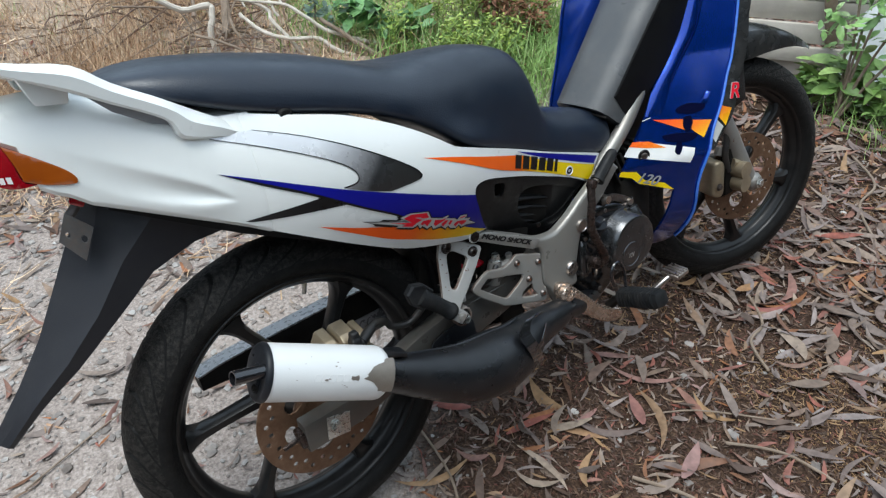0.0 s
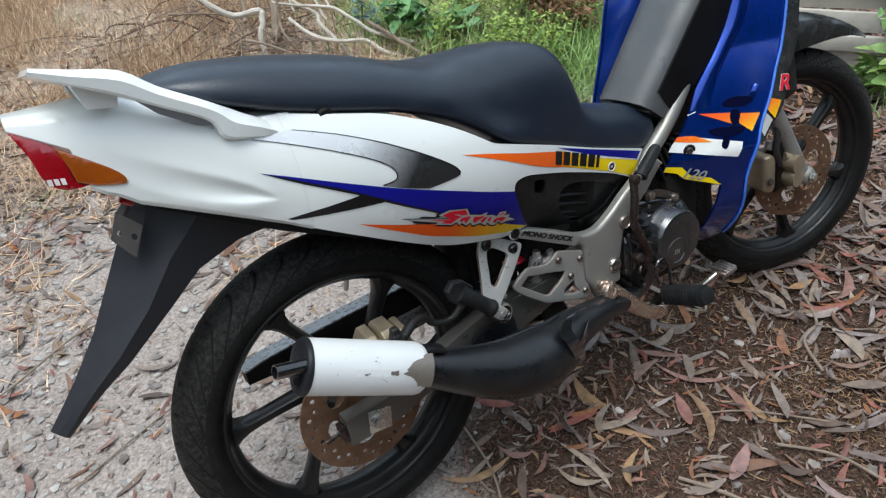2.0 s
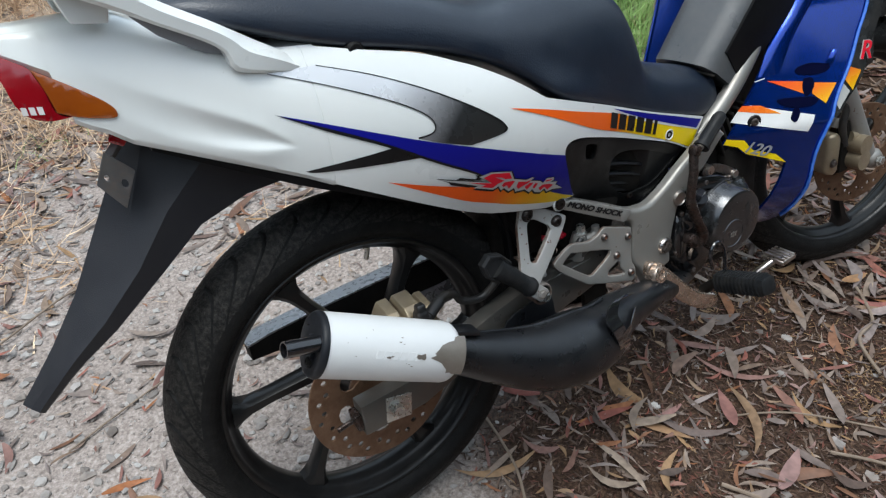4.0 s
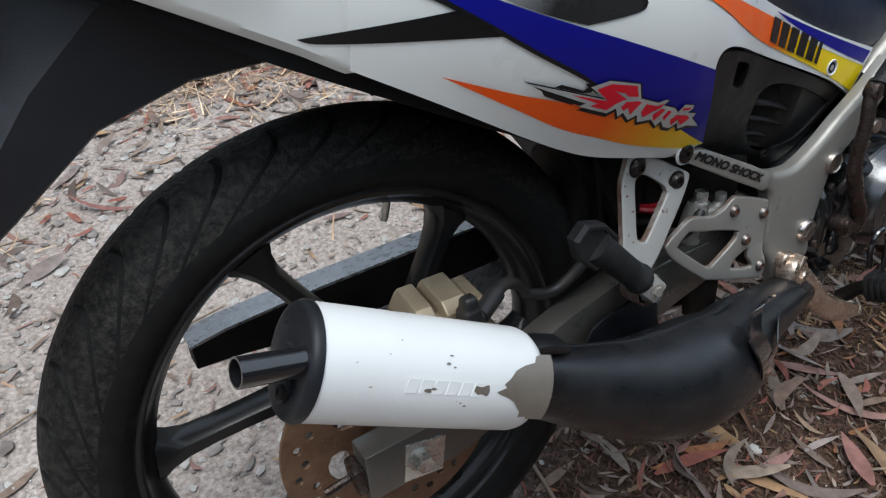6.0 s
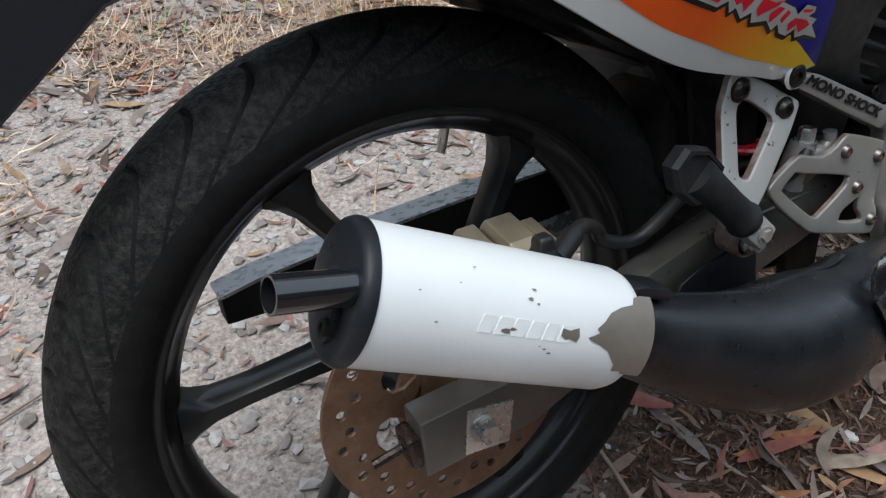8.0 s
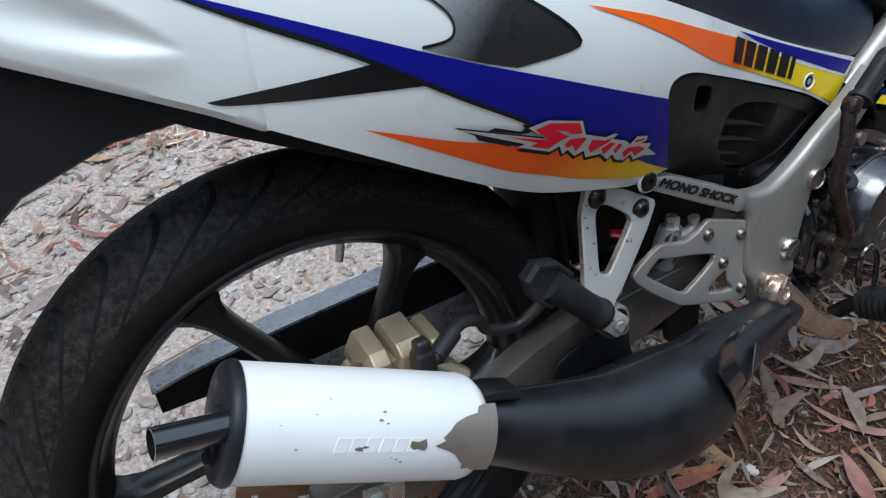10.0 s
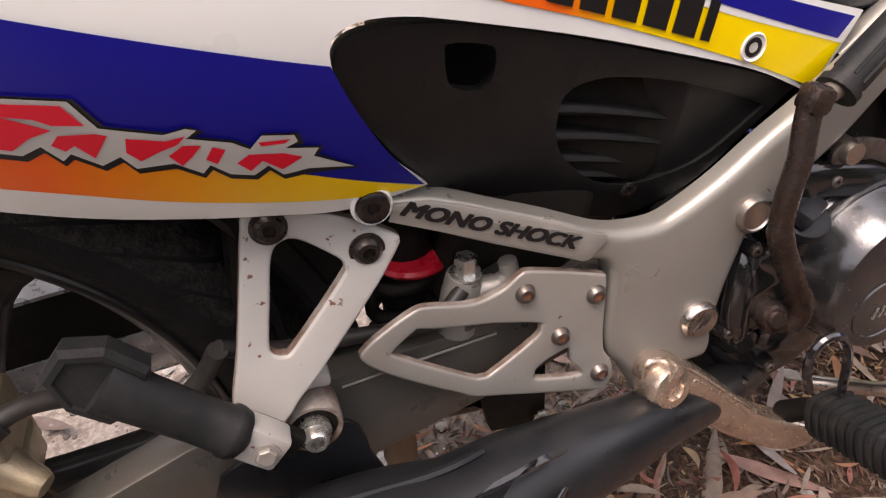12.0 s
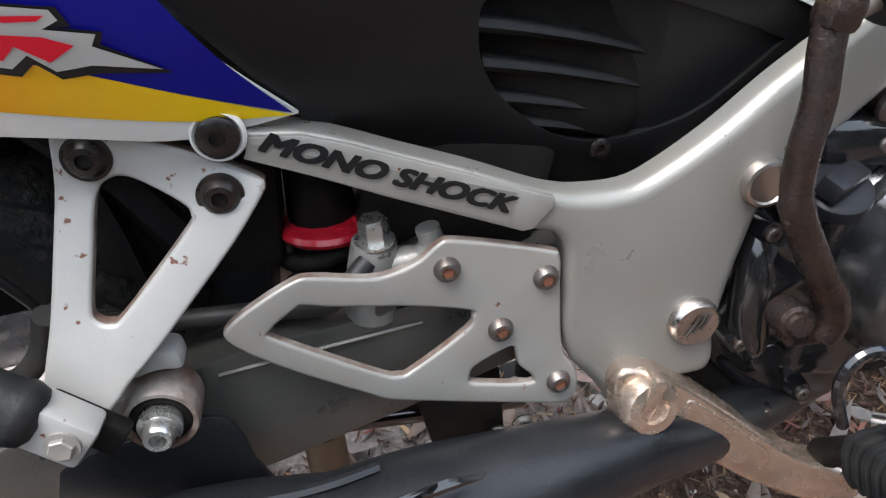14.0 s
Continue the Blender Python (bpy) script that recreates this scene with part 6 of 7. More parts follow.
part("scoop_wall", sheet([(.9228, .5637), (.9387, .5853), (.9440, .5843), (.9332, .5615)], lambda x, z: shield_y(x, z) - .003 - .25 * (x - .925), thick=.003, bevel=.0008), BLUEP, shield)


def tunnel_ring(t):
    x, z = .712 + .30 * t, .592 + .36 * t
    w = .068 + .012 * t
    back = Vector((-.62, 0, .50)).normalized()
    ring = []
    for v, d in ((-1, -.075), (-1.0, -.01), (-.80, .012), (-.45, .018), (0, .020), (.45, .018), (.80, .012), (1.0, -.01), (1, -.075)):
        ring.append((x + back.x * d, v * w, z + back.z * d))
    return ring


tunnel = part("centre_tunnel", loft([tunnel_ring(k / 12) for k in range(13)]), GREYP, bike, "dark grey plastic centre tunnel behind the leg shield", smooth=58)
# the flank's shade is put into its colour: black instead of tunnel grey
flank = [((.7703, -.070, .5714), (.7900, -.066, .5740)), ((.738, -.072, .618), (.8400, -.078, .6130)), ((.768, -.074, .655), (.8890, -.080, .6590)), ((.812, -.075, .708), (.9180, -.080, .7000)), ((.862, -.077, .768), (.9500, -.080, .7650)), ((.99, -.080, .92), (1.010, -.080, .90))]
part("tunnel_flank", loft([[a, tuple(.5 * (p + q) - (.003 if i == 1 else 0) for i, (p, q) in enumerate(zip(a, b))), b, (b[0] + .004, b[1] + .05, b[2]), (a[0] + .01, a[1] + .04, a[2] - .01)] for a, b in flank]), PLASTIC, tunnel, "flank of the tunnel, its shade painted black", smooth=50)
part("tunnel_side", loft([[(.712 + .30 * t + .78 * d, y, .592 + .36 * t - .63 * d) for d, y in ((.0, -.030), (.17, -.026), (.17, -.020), (.0, -.024))] for t in (0.0, .5, 1.0)]), PLASTIC, tunnel, "black inner side of the tunnel")
part("tunnel_screw", socket_bolt((.735, -.022, .640), .007, .004, axis=(-.78, 0, .62)), DARK, tunnel)
part("tunnel_seam", tube([(.716, -.066, .582), (.704, -.03, .590), (.702, 0, .592), (.704, .03, .590), (.716, .066, .582)], .0022, n=6), DARK, tunnel)

# --- fork, front mudguard, front caliper
FT = math.radians(FSTEER)
def fpos(x, y, z):
    return (FX + x * math.cos(FT) - y * math.sin(FT), x * math.sin(FT) + y * math.cos(FT), z + FZ - .287)


fork = part("fork", tube([fpos(.0, -.078, .284), fpos(-.055, -.078, .400), fpos(-.115, -.078, .52)], [.021, .020, .020], n=20), SILVERW, bike, "silver front fork leg")
part("fork", tube([fpos(.0, .078, .284), fpos(-.055, .078, .400), fpos(-.115, .078, .52)], [.021, .020, .020], n=16), SILVERW, bike)
for y in (-.078, .078):
    part("fork_stanchion", tube([fpos(-.115, y, .515), fpos(-.27, y, .83)], .014, n=14), CHROME, bike)
part("fork_foot", turned([(0, .012), (.010, .012), (.016, .008), (.022, 0), (.022, -.03), (0, -.03)], fpos(.008, -.092, .284), n=24, axis=(0, -1, 0)), SILVERW, fork)
part("front_axle_nut", hex_bolt(fpos(.008, -.105, .284), .010, .008), ZINC, fork)
fcal = part("front_caliper", rounded_beam([[fpos(x, y0, z - h), fpos(x, y1, z - h), fpos(x, y1, z + h), fpos(x, y0, z + h)] for x, z, h, y0, y1 in ((-.120, .318, .040, -.088, -.03), (-.108, .318, .047, -.094, -.028), (-.092, .316, .046, -.092, -.028), (-.080, .312, .036, -.085, -.03))], .007), GOLD, bike, "gold front brake caliper")
for z in (.330, .296):
    part("caliper_lobe", turned([(0, .024), (.010, .024), (.013, .019), (.018, .018), (.021, .013), (.021, -.03), (0, -.03)], fpos(-.046, -.082, z), n=20), GOLD, fcal)
part("caliper_bridge", bar(fpos(-.047, -.083, .345), fpos(-.046, -.083, .282), .030, .020), GOLD, fcal)
part("slide_pin", tube([fpos(-.062, -.088, .350), fpos(-.030, -.088, .342)], .010, n=14), GOLD, fcal)
# solid dark bar that paints the shade between the caliper's pieces
part("pad_gap", bar(fpos(-.068, -.078, .385), fpos(-.068, -.078, .270), .018, .03), DARK, fcal)
part("caliper_bolt", hex_bolt(fpos(-.104, -.094, .300), .007, .006), BOLT, fcal)
part("caliper_bracket", bar(fpos(-.10, -.075, .385), fpos(-.03, -.076, .36), .014, .02), SILVERW, fcal)
part("front_hose", tube(spline([fpos(-.07, -.085, .33), fpos(-.085, -.088, .375), fpos(-.08, -.085, .42), fpos(-.10, -.08, .47), fpos(-.14, -.07, .56)], 4, closed=False), .0075, n=10), HOSE, fcal)
BEAK = [(-.115, .352, .268, .057), (-.06, .368, .284, .058), (.0, .367, .290, .058), (.055, .359, .294, .055), (.112, .341, .293, .048), (.155, .322, .287, .039), (.195, .300, .277, .026), (.228, .278, .266, .013), (.247, .262, .260, .003)]
BEAK = spline([(x, t, l, w) for x, t, l, w in BEAK], 3, closed=False)
mg = part("front_mudguard", loft([[fpos(x, y, z + .287) for y, z in ((-w, l), (-w * 1.02, l + (t - l) * .45), (-w * .82, l + (t - l) * .80), (-w * .40, t - (t - l) * .06), (0, t), (w * .40, t - (t - l) * .06), (w * .82, l + (t - l) * .80), (w * 1.02, l + (t - l) * .45), (w, l), (w * .92, l + .001), (w * .7, l + (t - l) * .74), (0, t - .005), (-w * .7, l + (t - l) * .74), (-w * .92, l + .001))] for x, t, l, w in BEAK]), MUDGP, bike, "pointed black front mudguard")
part("mudguard_stay", sheet([(1.09, .605), (1.14, .605), (1.16, .505), (1.12, .495), (1.09, .525)], lambda x, z: -.085, thick=.006, bevel=.001), PLASTIC, mg)
stand = part("side_stand", tube([(.52, .09, .27), (.53, .16, .12), (.535, .205, .040)], .011, n=12), DARK, bike, "black side stand holding the motorcycle up")
part("stand_foot", block((.05, .035, .008), pose(.535, .207, .038, 11, 0, 0), .003), DARK, stand)

# ---------------------------------------------------------------- surroundings: litter, stones, dead wood, plants, fence
rng = random.Random(7)
LEAFM = island_mat("dead_gum_leaf", [(0.224, 0.177, 0.159), (0.151, 0.112, 0.099), (0.293, 0.224, 0.179), (0.095, 0.063, 0.050), (0.280, 0.218, 0.168), (0.168, 0.134, 0.123), (0.280, 0.062, 0.040), (0.252, 0.213, 0.202), (0.134, 0.095, 0.081), (0.336, 0.123, 0.043), (0.078, 0.052, 0.041), (0.230, 0.185, 0.162), (0.258, 0.078, 0.054), (0.190, 0.129, 0.099), (0.106, 0.074, 0.059), (0.213, 0.162, 0.132), (0.336, 0.190, 0.090), (0.162, 0.084, 0.062)], rough=.6, per="object", bump=.3, bscale=120, spec=.4, scale=60)
LEAFS = island_mat("dead_leaf_litter", [(0.232, 0.187, 0.167), (0.148, 0.111, 0.097), (0.316, 0.244, 0.193), (0.096, 0.064, 0.052), (0.309, 0.242, 0.187), (0.167, 0.134, 0.123), (0.239, 0.071, 0.046), (0.277, 0.232, 0.216), (0.129, 0.091, 0.077), (0.316, 0.129, 0.052), (0.072, 0.049, 0.038), (0.244, 0.199, 0.180), (0.264, 0.095, 0.067), (0.193, 0.134, 0.103), (0.103, 0.072, 0.057), (0.232, 0.180, 0.148), (0.321, 0.193, 0.093), (0.155, 0.110, 0.087)], rough=.62, bump=.3, bscale=120, spec=.35, scale=60)
CHIPM = island_mat("wood_chip", [(.270, .155, .076), (.150, .086, .046), (.370, .230, .118), (.075, .044, .026), (.440, .300, .170), (.190, .108, .058)], rough=.85, bump=.2)
CRUMBM = island_mat("crumbled_leaf", [(.070, .040, .028), (.040, .024, .018), (.115, .062, .042), (.150, .098, .070), (.052, .030, .022), (.130, .050, .034), (.095, .066, .052), (.180, .130, .100)], rough=.8, bump=.2)
STONEM = island_mat("gravel_stone", [(.30, .275, .255), (.21, .185, .17), (.40, .375, .355), (.155, .132, .118), (.46, .44, .42), (.25, .215, .19)], rough=.85, bump=.4, bscale=200)
STRAWM = island_mat("dry_straw", [(0.657, 0.470, 0.302), (0.488, 0.326, 0.210), (0.806, 0.624, 0.428), (0.297, 0.182, 0.109), (0.594, 0.422, 0.277), (0.424, 0.259, 0.160), (0.700, 0.538, 0.370)], rough=.7, bump=.1)
GREENM = island_mat("green_blade", [(.22, .37, .09), (.28, .45, .12), (.14, .25, .06), (.36, .50, .17), (.24, .38, .11)], rough=.5, bump=.15, spec=.45)
LIMEM = island_mat("yellow_green_leaf", [(.27, .37, .06), (.36, .46, .09), (.18, .27, .045), (.42, .50, .13)], rough=.5, bump=.15, spec=.45)
HEDGEM = island_mat("fresh_green_leaf", [(.22, .40, .12), (.30, .48, .16), (.16, .30, .10), (.38, .54, .22), (.26, .36, .16)], rough=.4, bump=.15, spec=.5)
BROADM = island_mat("broad_green_leaf", [(.12, .27, .09), (.17, .33, .11), (.09, .20, .075), (.22, .38, .14)], rough=.42, bump=.2, spec=.5)
BARKP = mat("bleached_branch_bark", (.62, .57, .50), (.46, .41, .35), rough=.75, scale=14, bump=.6, bscale=120, dust=(.20, .15, .11), dust_amt=0.3)
BARKR = mat("reddish_twig_bark", (.16, .105, .075), (.10, .062, .045), rough=.85, scale=18, bump=.5, bscale=140)
BARKD = mat("brown_branch_bark", (.25, .19, .14), (.17, .125, .09), rough=.8, scale=18, bump=.6, bscale=140, dust=(.34, .29, .24), dust_amt=.4)
PLANKM = mat("weathered_fence_timber", (.60, .56, .50), (.46, .42, .37), rough=.8, scale=9, bump=.5, bscale=160, dust=(.45, .43, .40), dust_amt=.4)
TARPM = mat("pale_plastic_sheet", (.78, .82, .84), (.68, .72, .74), rough=.35, scale=6, bump=.3, bscale=40)
FERNB = island_mat("brown_dead_fern", [(.20, .095, .05), (.27, .14, .075), (.15, .07, .04)], rough=.75)


def leaf_geometry(length, width, sickle, curl, fold, n=6):
    """A long gum leaf: sickle-shaped, folded along its midrib, its tip curling up; a stalk at its foot."""
    vs, fs = [], []
    for i in range(n + 1):
        t = i / n
        w = width * .5 * (math.sin(math.pi * min(1, t * .93 + .05)) ** .85) * (1.05 - .35 * t)
        x = length * (t - .5)
        y = sickle * length * (.25 - (t - .5) ** 2) * 1.6
        z = curl * length * ((t - .45) ** 2) * 1.3
        vs += [(x, y - w, z + fold * w), (x, y, z), (x, y + w, z + fold * w)]
    for i in range(n):
        a = 3 * i
        fs += [(a, a + 1, a + 4, a + 3), (a + 1, a + 2, a + 5, a + 4)]
    k = len(vs)
    x0, y0, z0 = vs[1]
    vs += [(x0 - length * .10, y0 - .004, z0 + .002), (x0 - length * .10, y0 - .0025, z0 + .002)]
    fs += [(k, 1, k + 1)]
    return vs, fs


LEAF_KINDS = []
for k in range(10):
    vs, fs = leaf_geometry(rng.uniform(.075, .150), rng.uniform(.017, .033), rng.uniform(-.45, .45), rng.uniform(.05, .5), rng.uniform(-.5, .7))
    me = bpy.data.meshes.new("leaf")
    me.from_pydata(vs, [], fs)
    for f in me.polygons:
        f.use_smooth = True
    me.materials.append(LEAFM)
    LEAF_KINDS.append((me, vs, fs))


def leaf_pose(x, y, lift=.012, tilt=18, s=1.0):
    return pose(x, y, ground_z(x, y) + .004 + rng.random() * lift, rng.gauss(0, tilt), rng.gauss(0, tilt * .6), rng.uniform(0, 360)) @ Matrix.Diagonal((s, s, s, 1))


def stuff(name, verts, faces, material, label, category, smooth=True):
    me = bpy.data.meshes.new(name)
    me.from_pydata(verts, [], faces)
    if smooth:
        for f in me.polygons:
            f.use_smooth = True
    me.materials.append(material)
    return tagged(new(name, me), label, category, kind="stuff")


class Heap:
    """Gathers many loose pieces into one mesh."""

    def __init__(self):
        self.v, self.f = [], []

    def add(self, vs, fs, m):
        k = len(self.v)
        self.v += [tuple(m @ Vector(p)) for p in vs]
        self.f += [tuple(k + i for i in f) for f in fs]


def leaf_density(x, y):
    d = zone_litter(x, y) * (.36 if .15 < x < 1.05 and -.62 < y < .25 else 1.0)
    drift = max(0, 1 - abs((y - 1.55 + .35 * x) / .75)) if x < 1.0 else 0
    return max(d, .9 * drift, .05)


heap = Heap()
count = 0
while count < 5000:
    x, y = rng.uniform(-1.1, 3.4), rng.uniform(-1.1, 2.6)
    if rng.random() > leaf_density(x, y) or (x < -.1 and y < .2 and rng.random() < .7):
        continue
    count += 1
    me, vs, fs = rng.choice(LEAF_KINDS)
    heap.add(vs, fs, leaf_pose(x, y, .014 if zone_litter(x, y) > .5 else .004, 16, rng.uniform(.35, 1.15)))
for _ in range(4200):
    x, y = rng.uniform(.1, 2.2), rng.uniform(-.9, .6)
    if rng.random() > zone_litter(x, y):
        continue
    me, vs, fs = rng.choice(LEAF_KINDS)
    heap.add(vs, fs, leaf_pose(x, y, .008, 22, rng.uniform(.12, .45)))
for _ in range(3200):
    x, y = rng.uniform(-1.1, 1.2), rng.gauss(2.3, .7)
    me, vs, fs = rng.choice(LEAF_KINDS)
    heap.add(vs, fs, leaf_pose(x, y, .004, 14, rng.uniform(.25, .9)))
for _ in range(2600):
    x, y = rng.uniform(-1.1, 1.9), rng.uniform(-.5, 2.3)
    if rng.random() < .6 * straw_zone(x, y):
        continue
    me, vs, fs = rng.choice(LEAF_KINDS)
    heap.add(vs, fs, leaf_pose(x, y, .002, 8, rng.uniform(.12, .38)))
for _ in range(9000):
    x, y = rng.gauss(1.6, 1.8), rng.gauss(-.9, 1.6)
    if (-.2 < x < 2.3 and -1.0 < y < 1.2) or rng.random() > max(.12, zone_litter(x, y)) or y > 2.4:
        continue
    me, vs, fs = rng.choice(LEAF_KINDS)
    heap.add(vs, fs, leaf_pose(x, y, .012, 16, rng.uniform(.5, 1.2)))
stuff("leaf_litter", heap.v, heap.f, LEAFS, "dense litter of dry curled gum leaves on the soil", "leaf litter")

# wood chips and short broken straw
heap = Heap()
PRISM = [(-.5, -.5, 0), (-.5, .5, 0), (-.5, 0, .7), (.5, -.4, .05), (.5, .4, 0), (.5, .1, .6)]
PRISMF = [(0, 1, 2), (3, 5, 4), (0, 3, 4, 1), (1, 4, 5, 2), (2, 5, 3, 0)]
count = 0
while count < 40000:
    x, y = rng.uniform(.0, 2.0), rng.uniform(-.9, .6)
    if rng.random() > zone_litter(x, y):
        continue
    count += 1
    if rng.random() > .35 + 1.5 * noise.noise((x * 2.6, y * 2.6, 41)):
        continue
    if .15 < x < .85 and y > -.42 and rng.random() < .82:
        continue
    L, w = rng.uniform(.004, .019), rng.uniform(.001, .0034)
    heap.add(PRISM, PRISMF, pose(x, y, ground_z(x, y) + rng.random() * .007, rng.uniform(-40, 40), rng.gauss(0, 14), rng.uniform(0, 360)) @ Matrix.Diagonal((L, w, w, 1)))
heap.v, heap.f, chip_v, chip_f = [], [], heap.v, heap.f
count = 0
while count < 34000:
    x, y = rng.uniform(.0, 1.9), rng.uniform(-.9, .6)
    if rng.random() > zone_litter(x, y):
        continue
    count += 1
    L, w = rng.uniform(.006, .026), rng.uniform(.0015, .0055)
    heap.add([(-.5, 0, 0), (-.1, -.5, .10), (.5, -.1, 0), (.1, .5, .12), (0, 0, .30)], [(0, 1, 4), (1, 2, 4), (2, 3, 4), (3, 0, 4)], pose(x, y, ground_z(x, y) + rng.random() * .006, rng.gauss(0, 16), rng.gauss(0, 16), rng.uniform(0, 360)) @ Matrix.Diagonal((L, w, .006, 1)))
stuff("leaf_crumbs", heap.v, heap.f, CRUMBM, "dark brown crumbled leaves and bark between the leaves", "leaf crumbs", smooth=False)
stuff("wood_chips", chip_v, chip_f, CHIPM, "fine tan wood chips between the leaves", "wood chips", smooth=False)

# stones of the path
ico = bmesh.new()
bmesh.ops.create_icosphere(ico, subdivisions=1, radius=1)
ICO = ([tuple(v.co) for v in ico.verts], [tuple(v.index for v in f.verts) for f in ico.faces])
ico.free()
heap = Heap()
count = 0
while count < 26000:
    x, y = rng.uniform(-1.0, 2.3), rng.uniform(-.6, 2.2)
    if rng.random() < zone_litter(x, y) * .9 or rng.random() < straw_zone(x, y) * .8:
        continue
    count += 1
    r = .0014 + .0100 * rng.random() ** 6
    vs = [(a * (1 + rng.uniform(-.3, .3)), b * (1 + rng.uniform(-.3, .3)), c * (.6 + rng.uniform(-.2, .2))) for a, b, c in ICO[0]]
    heap.add(vs, ICO[1], pose(x, y, ground_z(x, y) + r * .2, 0, 0, rng.uniform(0, 360)) @ Matrix.Diagonal((r * rng.uniform(1, 1.7), r, r, 1)))
stuff("path_gravel", heap.v, heap.f, STONEM, "small grey gravel stones bedded in the path", "gravel", smooth=False)


# dry grass and straw
def blade(h, w, bend, n=4):
    vs, fs = [], []
    for i in range(n + 1):
        t = i / n
        ww = w * (1 - t * .85)
        vs += [(-ww, bend * h * t * t, h * t * (1 - .3 * t * bend)), (ww, bend * h * t * t + ww * .5, h * t * (1 - .3 * t * bend))]
    for i in range(n):
        fs.append((2 * i, 2 * i + 1, 2 * i + 3, 2 * i + 2))
    return vs, fs


heap = Heap()
count = 0
while count < 26000:
    x, y = rng.uniform(-1.4, 2.0), rng.uniform(1.2, 4.8)
    s = straw_zone(x, y)
    if .62 < x < 1.3 and 2.0 < y < 3.0 and rng.random() < .6 or x > 1.25 and y < 3.0 and rng.random() < .75 or rng.random() > s * max(.12, min(1.0, .55 + 1.6 * noise.noise((x * 1.5, y * 1.5, 21)))):
        continue
    count += 1
    vs, fs = blade(rng.uniform(.04, .17), rng.uniform(.0012, .0036), rng.uniform(.2, 1.5))
    flat = rng.random() < .965
    heap.add(vs, fs, pose(x, y, ground_z(x, y) + (rng.random() * .05 if flat else 0), rng.gauss(0, 25) + (75 if flat else 0), rng.gauss(0, 20), rng.uniform(0, 360)))
for _ in range(20000):
    x, y = rng.uniform(-1.2, 1.3), rng.gauss(1.85, .42)
    if rng.random() > .45 + 1.2 * noise.noise((x * 2.3, y * 2.3, 31)):
        continue
    vs, fs = blade(rng.uniform(.02, .12), rng.uniform(.0010, .0026), rng.uniform(-.4, .9), n=3)
    heap.add(vs, fs, pose(x, y, ground_z(x, y) + .003 + rng.random() * .006, 84 + rng.gauss(0, 5), rng.gauss(0, 6), rng.uniform(0, 360)))
stuff("dry_grass", heap.v, heap.f, STRAWM, "tangled dry straw-coloured grass on the bank", "dry grass")


# green undergrowth
def clump(h, cx, cy, n, spread, hmin, hmax, w, z0=0.0):
    for _ in range(n):
        x, y = rng.gauss(cx, spread), rng.gauss(cy, spread)
        vs, fs = blade(rng.uniform(hmin, hmax), w * rng.uniform(.6, 1.3), rng.uniform(.2, 1.1))
        h.add(vs, fs, pose(x, y, ground_z(x, y) + z0, rng.gauss(0, 15), rng.gauss(0, 15), rng.uniform(0, 360)))


heap = Heap()
for cx, cy in ((1.50, 2.75), (1.42, 2.35), (1.60, 2.1), (1.72, 1.75), (1.62, 1.42), (1.86, 1.5), (1.95, 1.85), (1.55, 1.85), (2.1, 1.55), (1.78, 1.25), (1.98, 1.22), (2.2, 2.2), (1.8, 2.6), (2.4, 1.7)):
    clump(heap, cx, cy, 300, .14, .06, .27, .0028)
for cx, cy in ((1.7, .98), (1.58, 1.12), (1.9, 1.02), (2.35, .30), (2.42, .16), (2.28, .06), (2.5, .35)):
    clump(heap, cx, cy, 60, .06, .04, .17, .002)
for _ in range(40):
    clump(heap, rng.uniform(-1.0, 1.2), rng.uniform(1.5, 4.0), 14, .05, .03, .11, .0015)
stuff("green_grass", heap.v, heap.f, GREENM, "rank green grass growing along the path edge", "grass")


def leafy(h, cx, cy, cz, n, rad, size, flat=.5):
    """A cloud of small leaves with gaps."""
    for _ in range(n):
        d = Vector((rng.gauss(0, 1), rng.gauss(0, 1), rng.gauss(0, 1)))
        p = Vector((cx, cy, cz)) + d.normalized() * rad * rng.random() ** .5
        if p.z < ground_z(p.x, p.y) + .01:
            continue
        L = size * rng.uniform(.6, 1.3)
        vs, fs = leaf_geometry(L, L * .5, rng.uniform(-.2, .2), rng.uniform(-.4, .3), .3, n=4)
        h.add(vs, fs, pose(*p, rng.gauss(0, 24), rng.gauss(0, 24), rng.uniform(0, 360)))


def shrub(name, spots, n, size, leafmat, label, category, stem=BARKD):
    h = Heap()
    base = spots[0]
    for cx, cy, cz, r in spots:
        leafy(h, cx, cy, cz, n, r, size)
    top = tagged(new(name), label, category)
    top.location = (base[0], base[1], 0)
    inv = Matrix.Translation((-base[0], -base[1], 0))
    me = bpy.data.meshes.new("foliage")
    me.from_pydata([tuple(inv @ Vector(p)) for p in h.v], [], h.f)
    for f in me.polygons:
        f.use_smooth = True
    me.materials.append(leafmat)
    o = new("foliage", me)
    o.parent = top
    for cx, cy, cz, r in spots:
        part("stem", tube(spline([(0, 0, ground_z(base[0], base[1]) - .01), ((cx - base[0]) * .4 + rng.uniform(-.02, .02), (cy - base[1]) * .4, cz * .5), (cx - base[0], cy - base[1], cz)], 4, closed=False), [.006] * 4 + [.0045] * 5, n=6), stem, top)
    return top


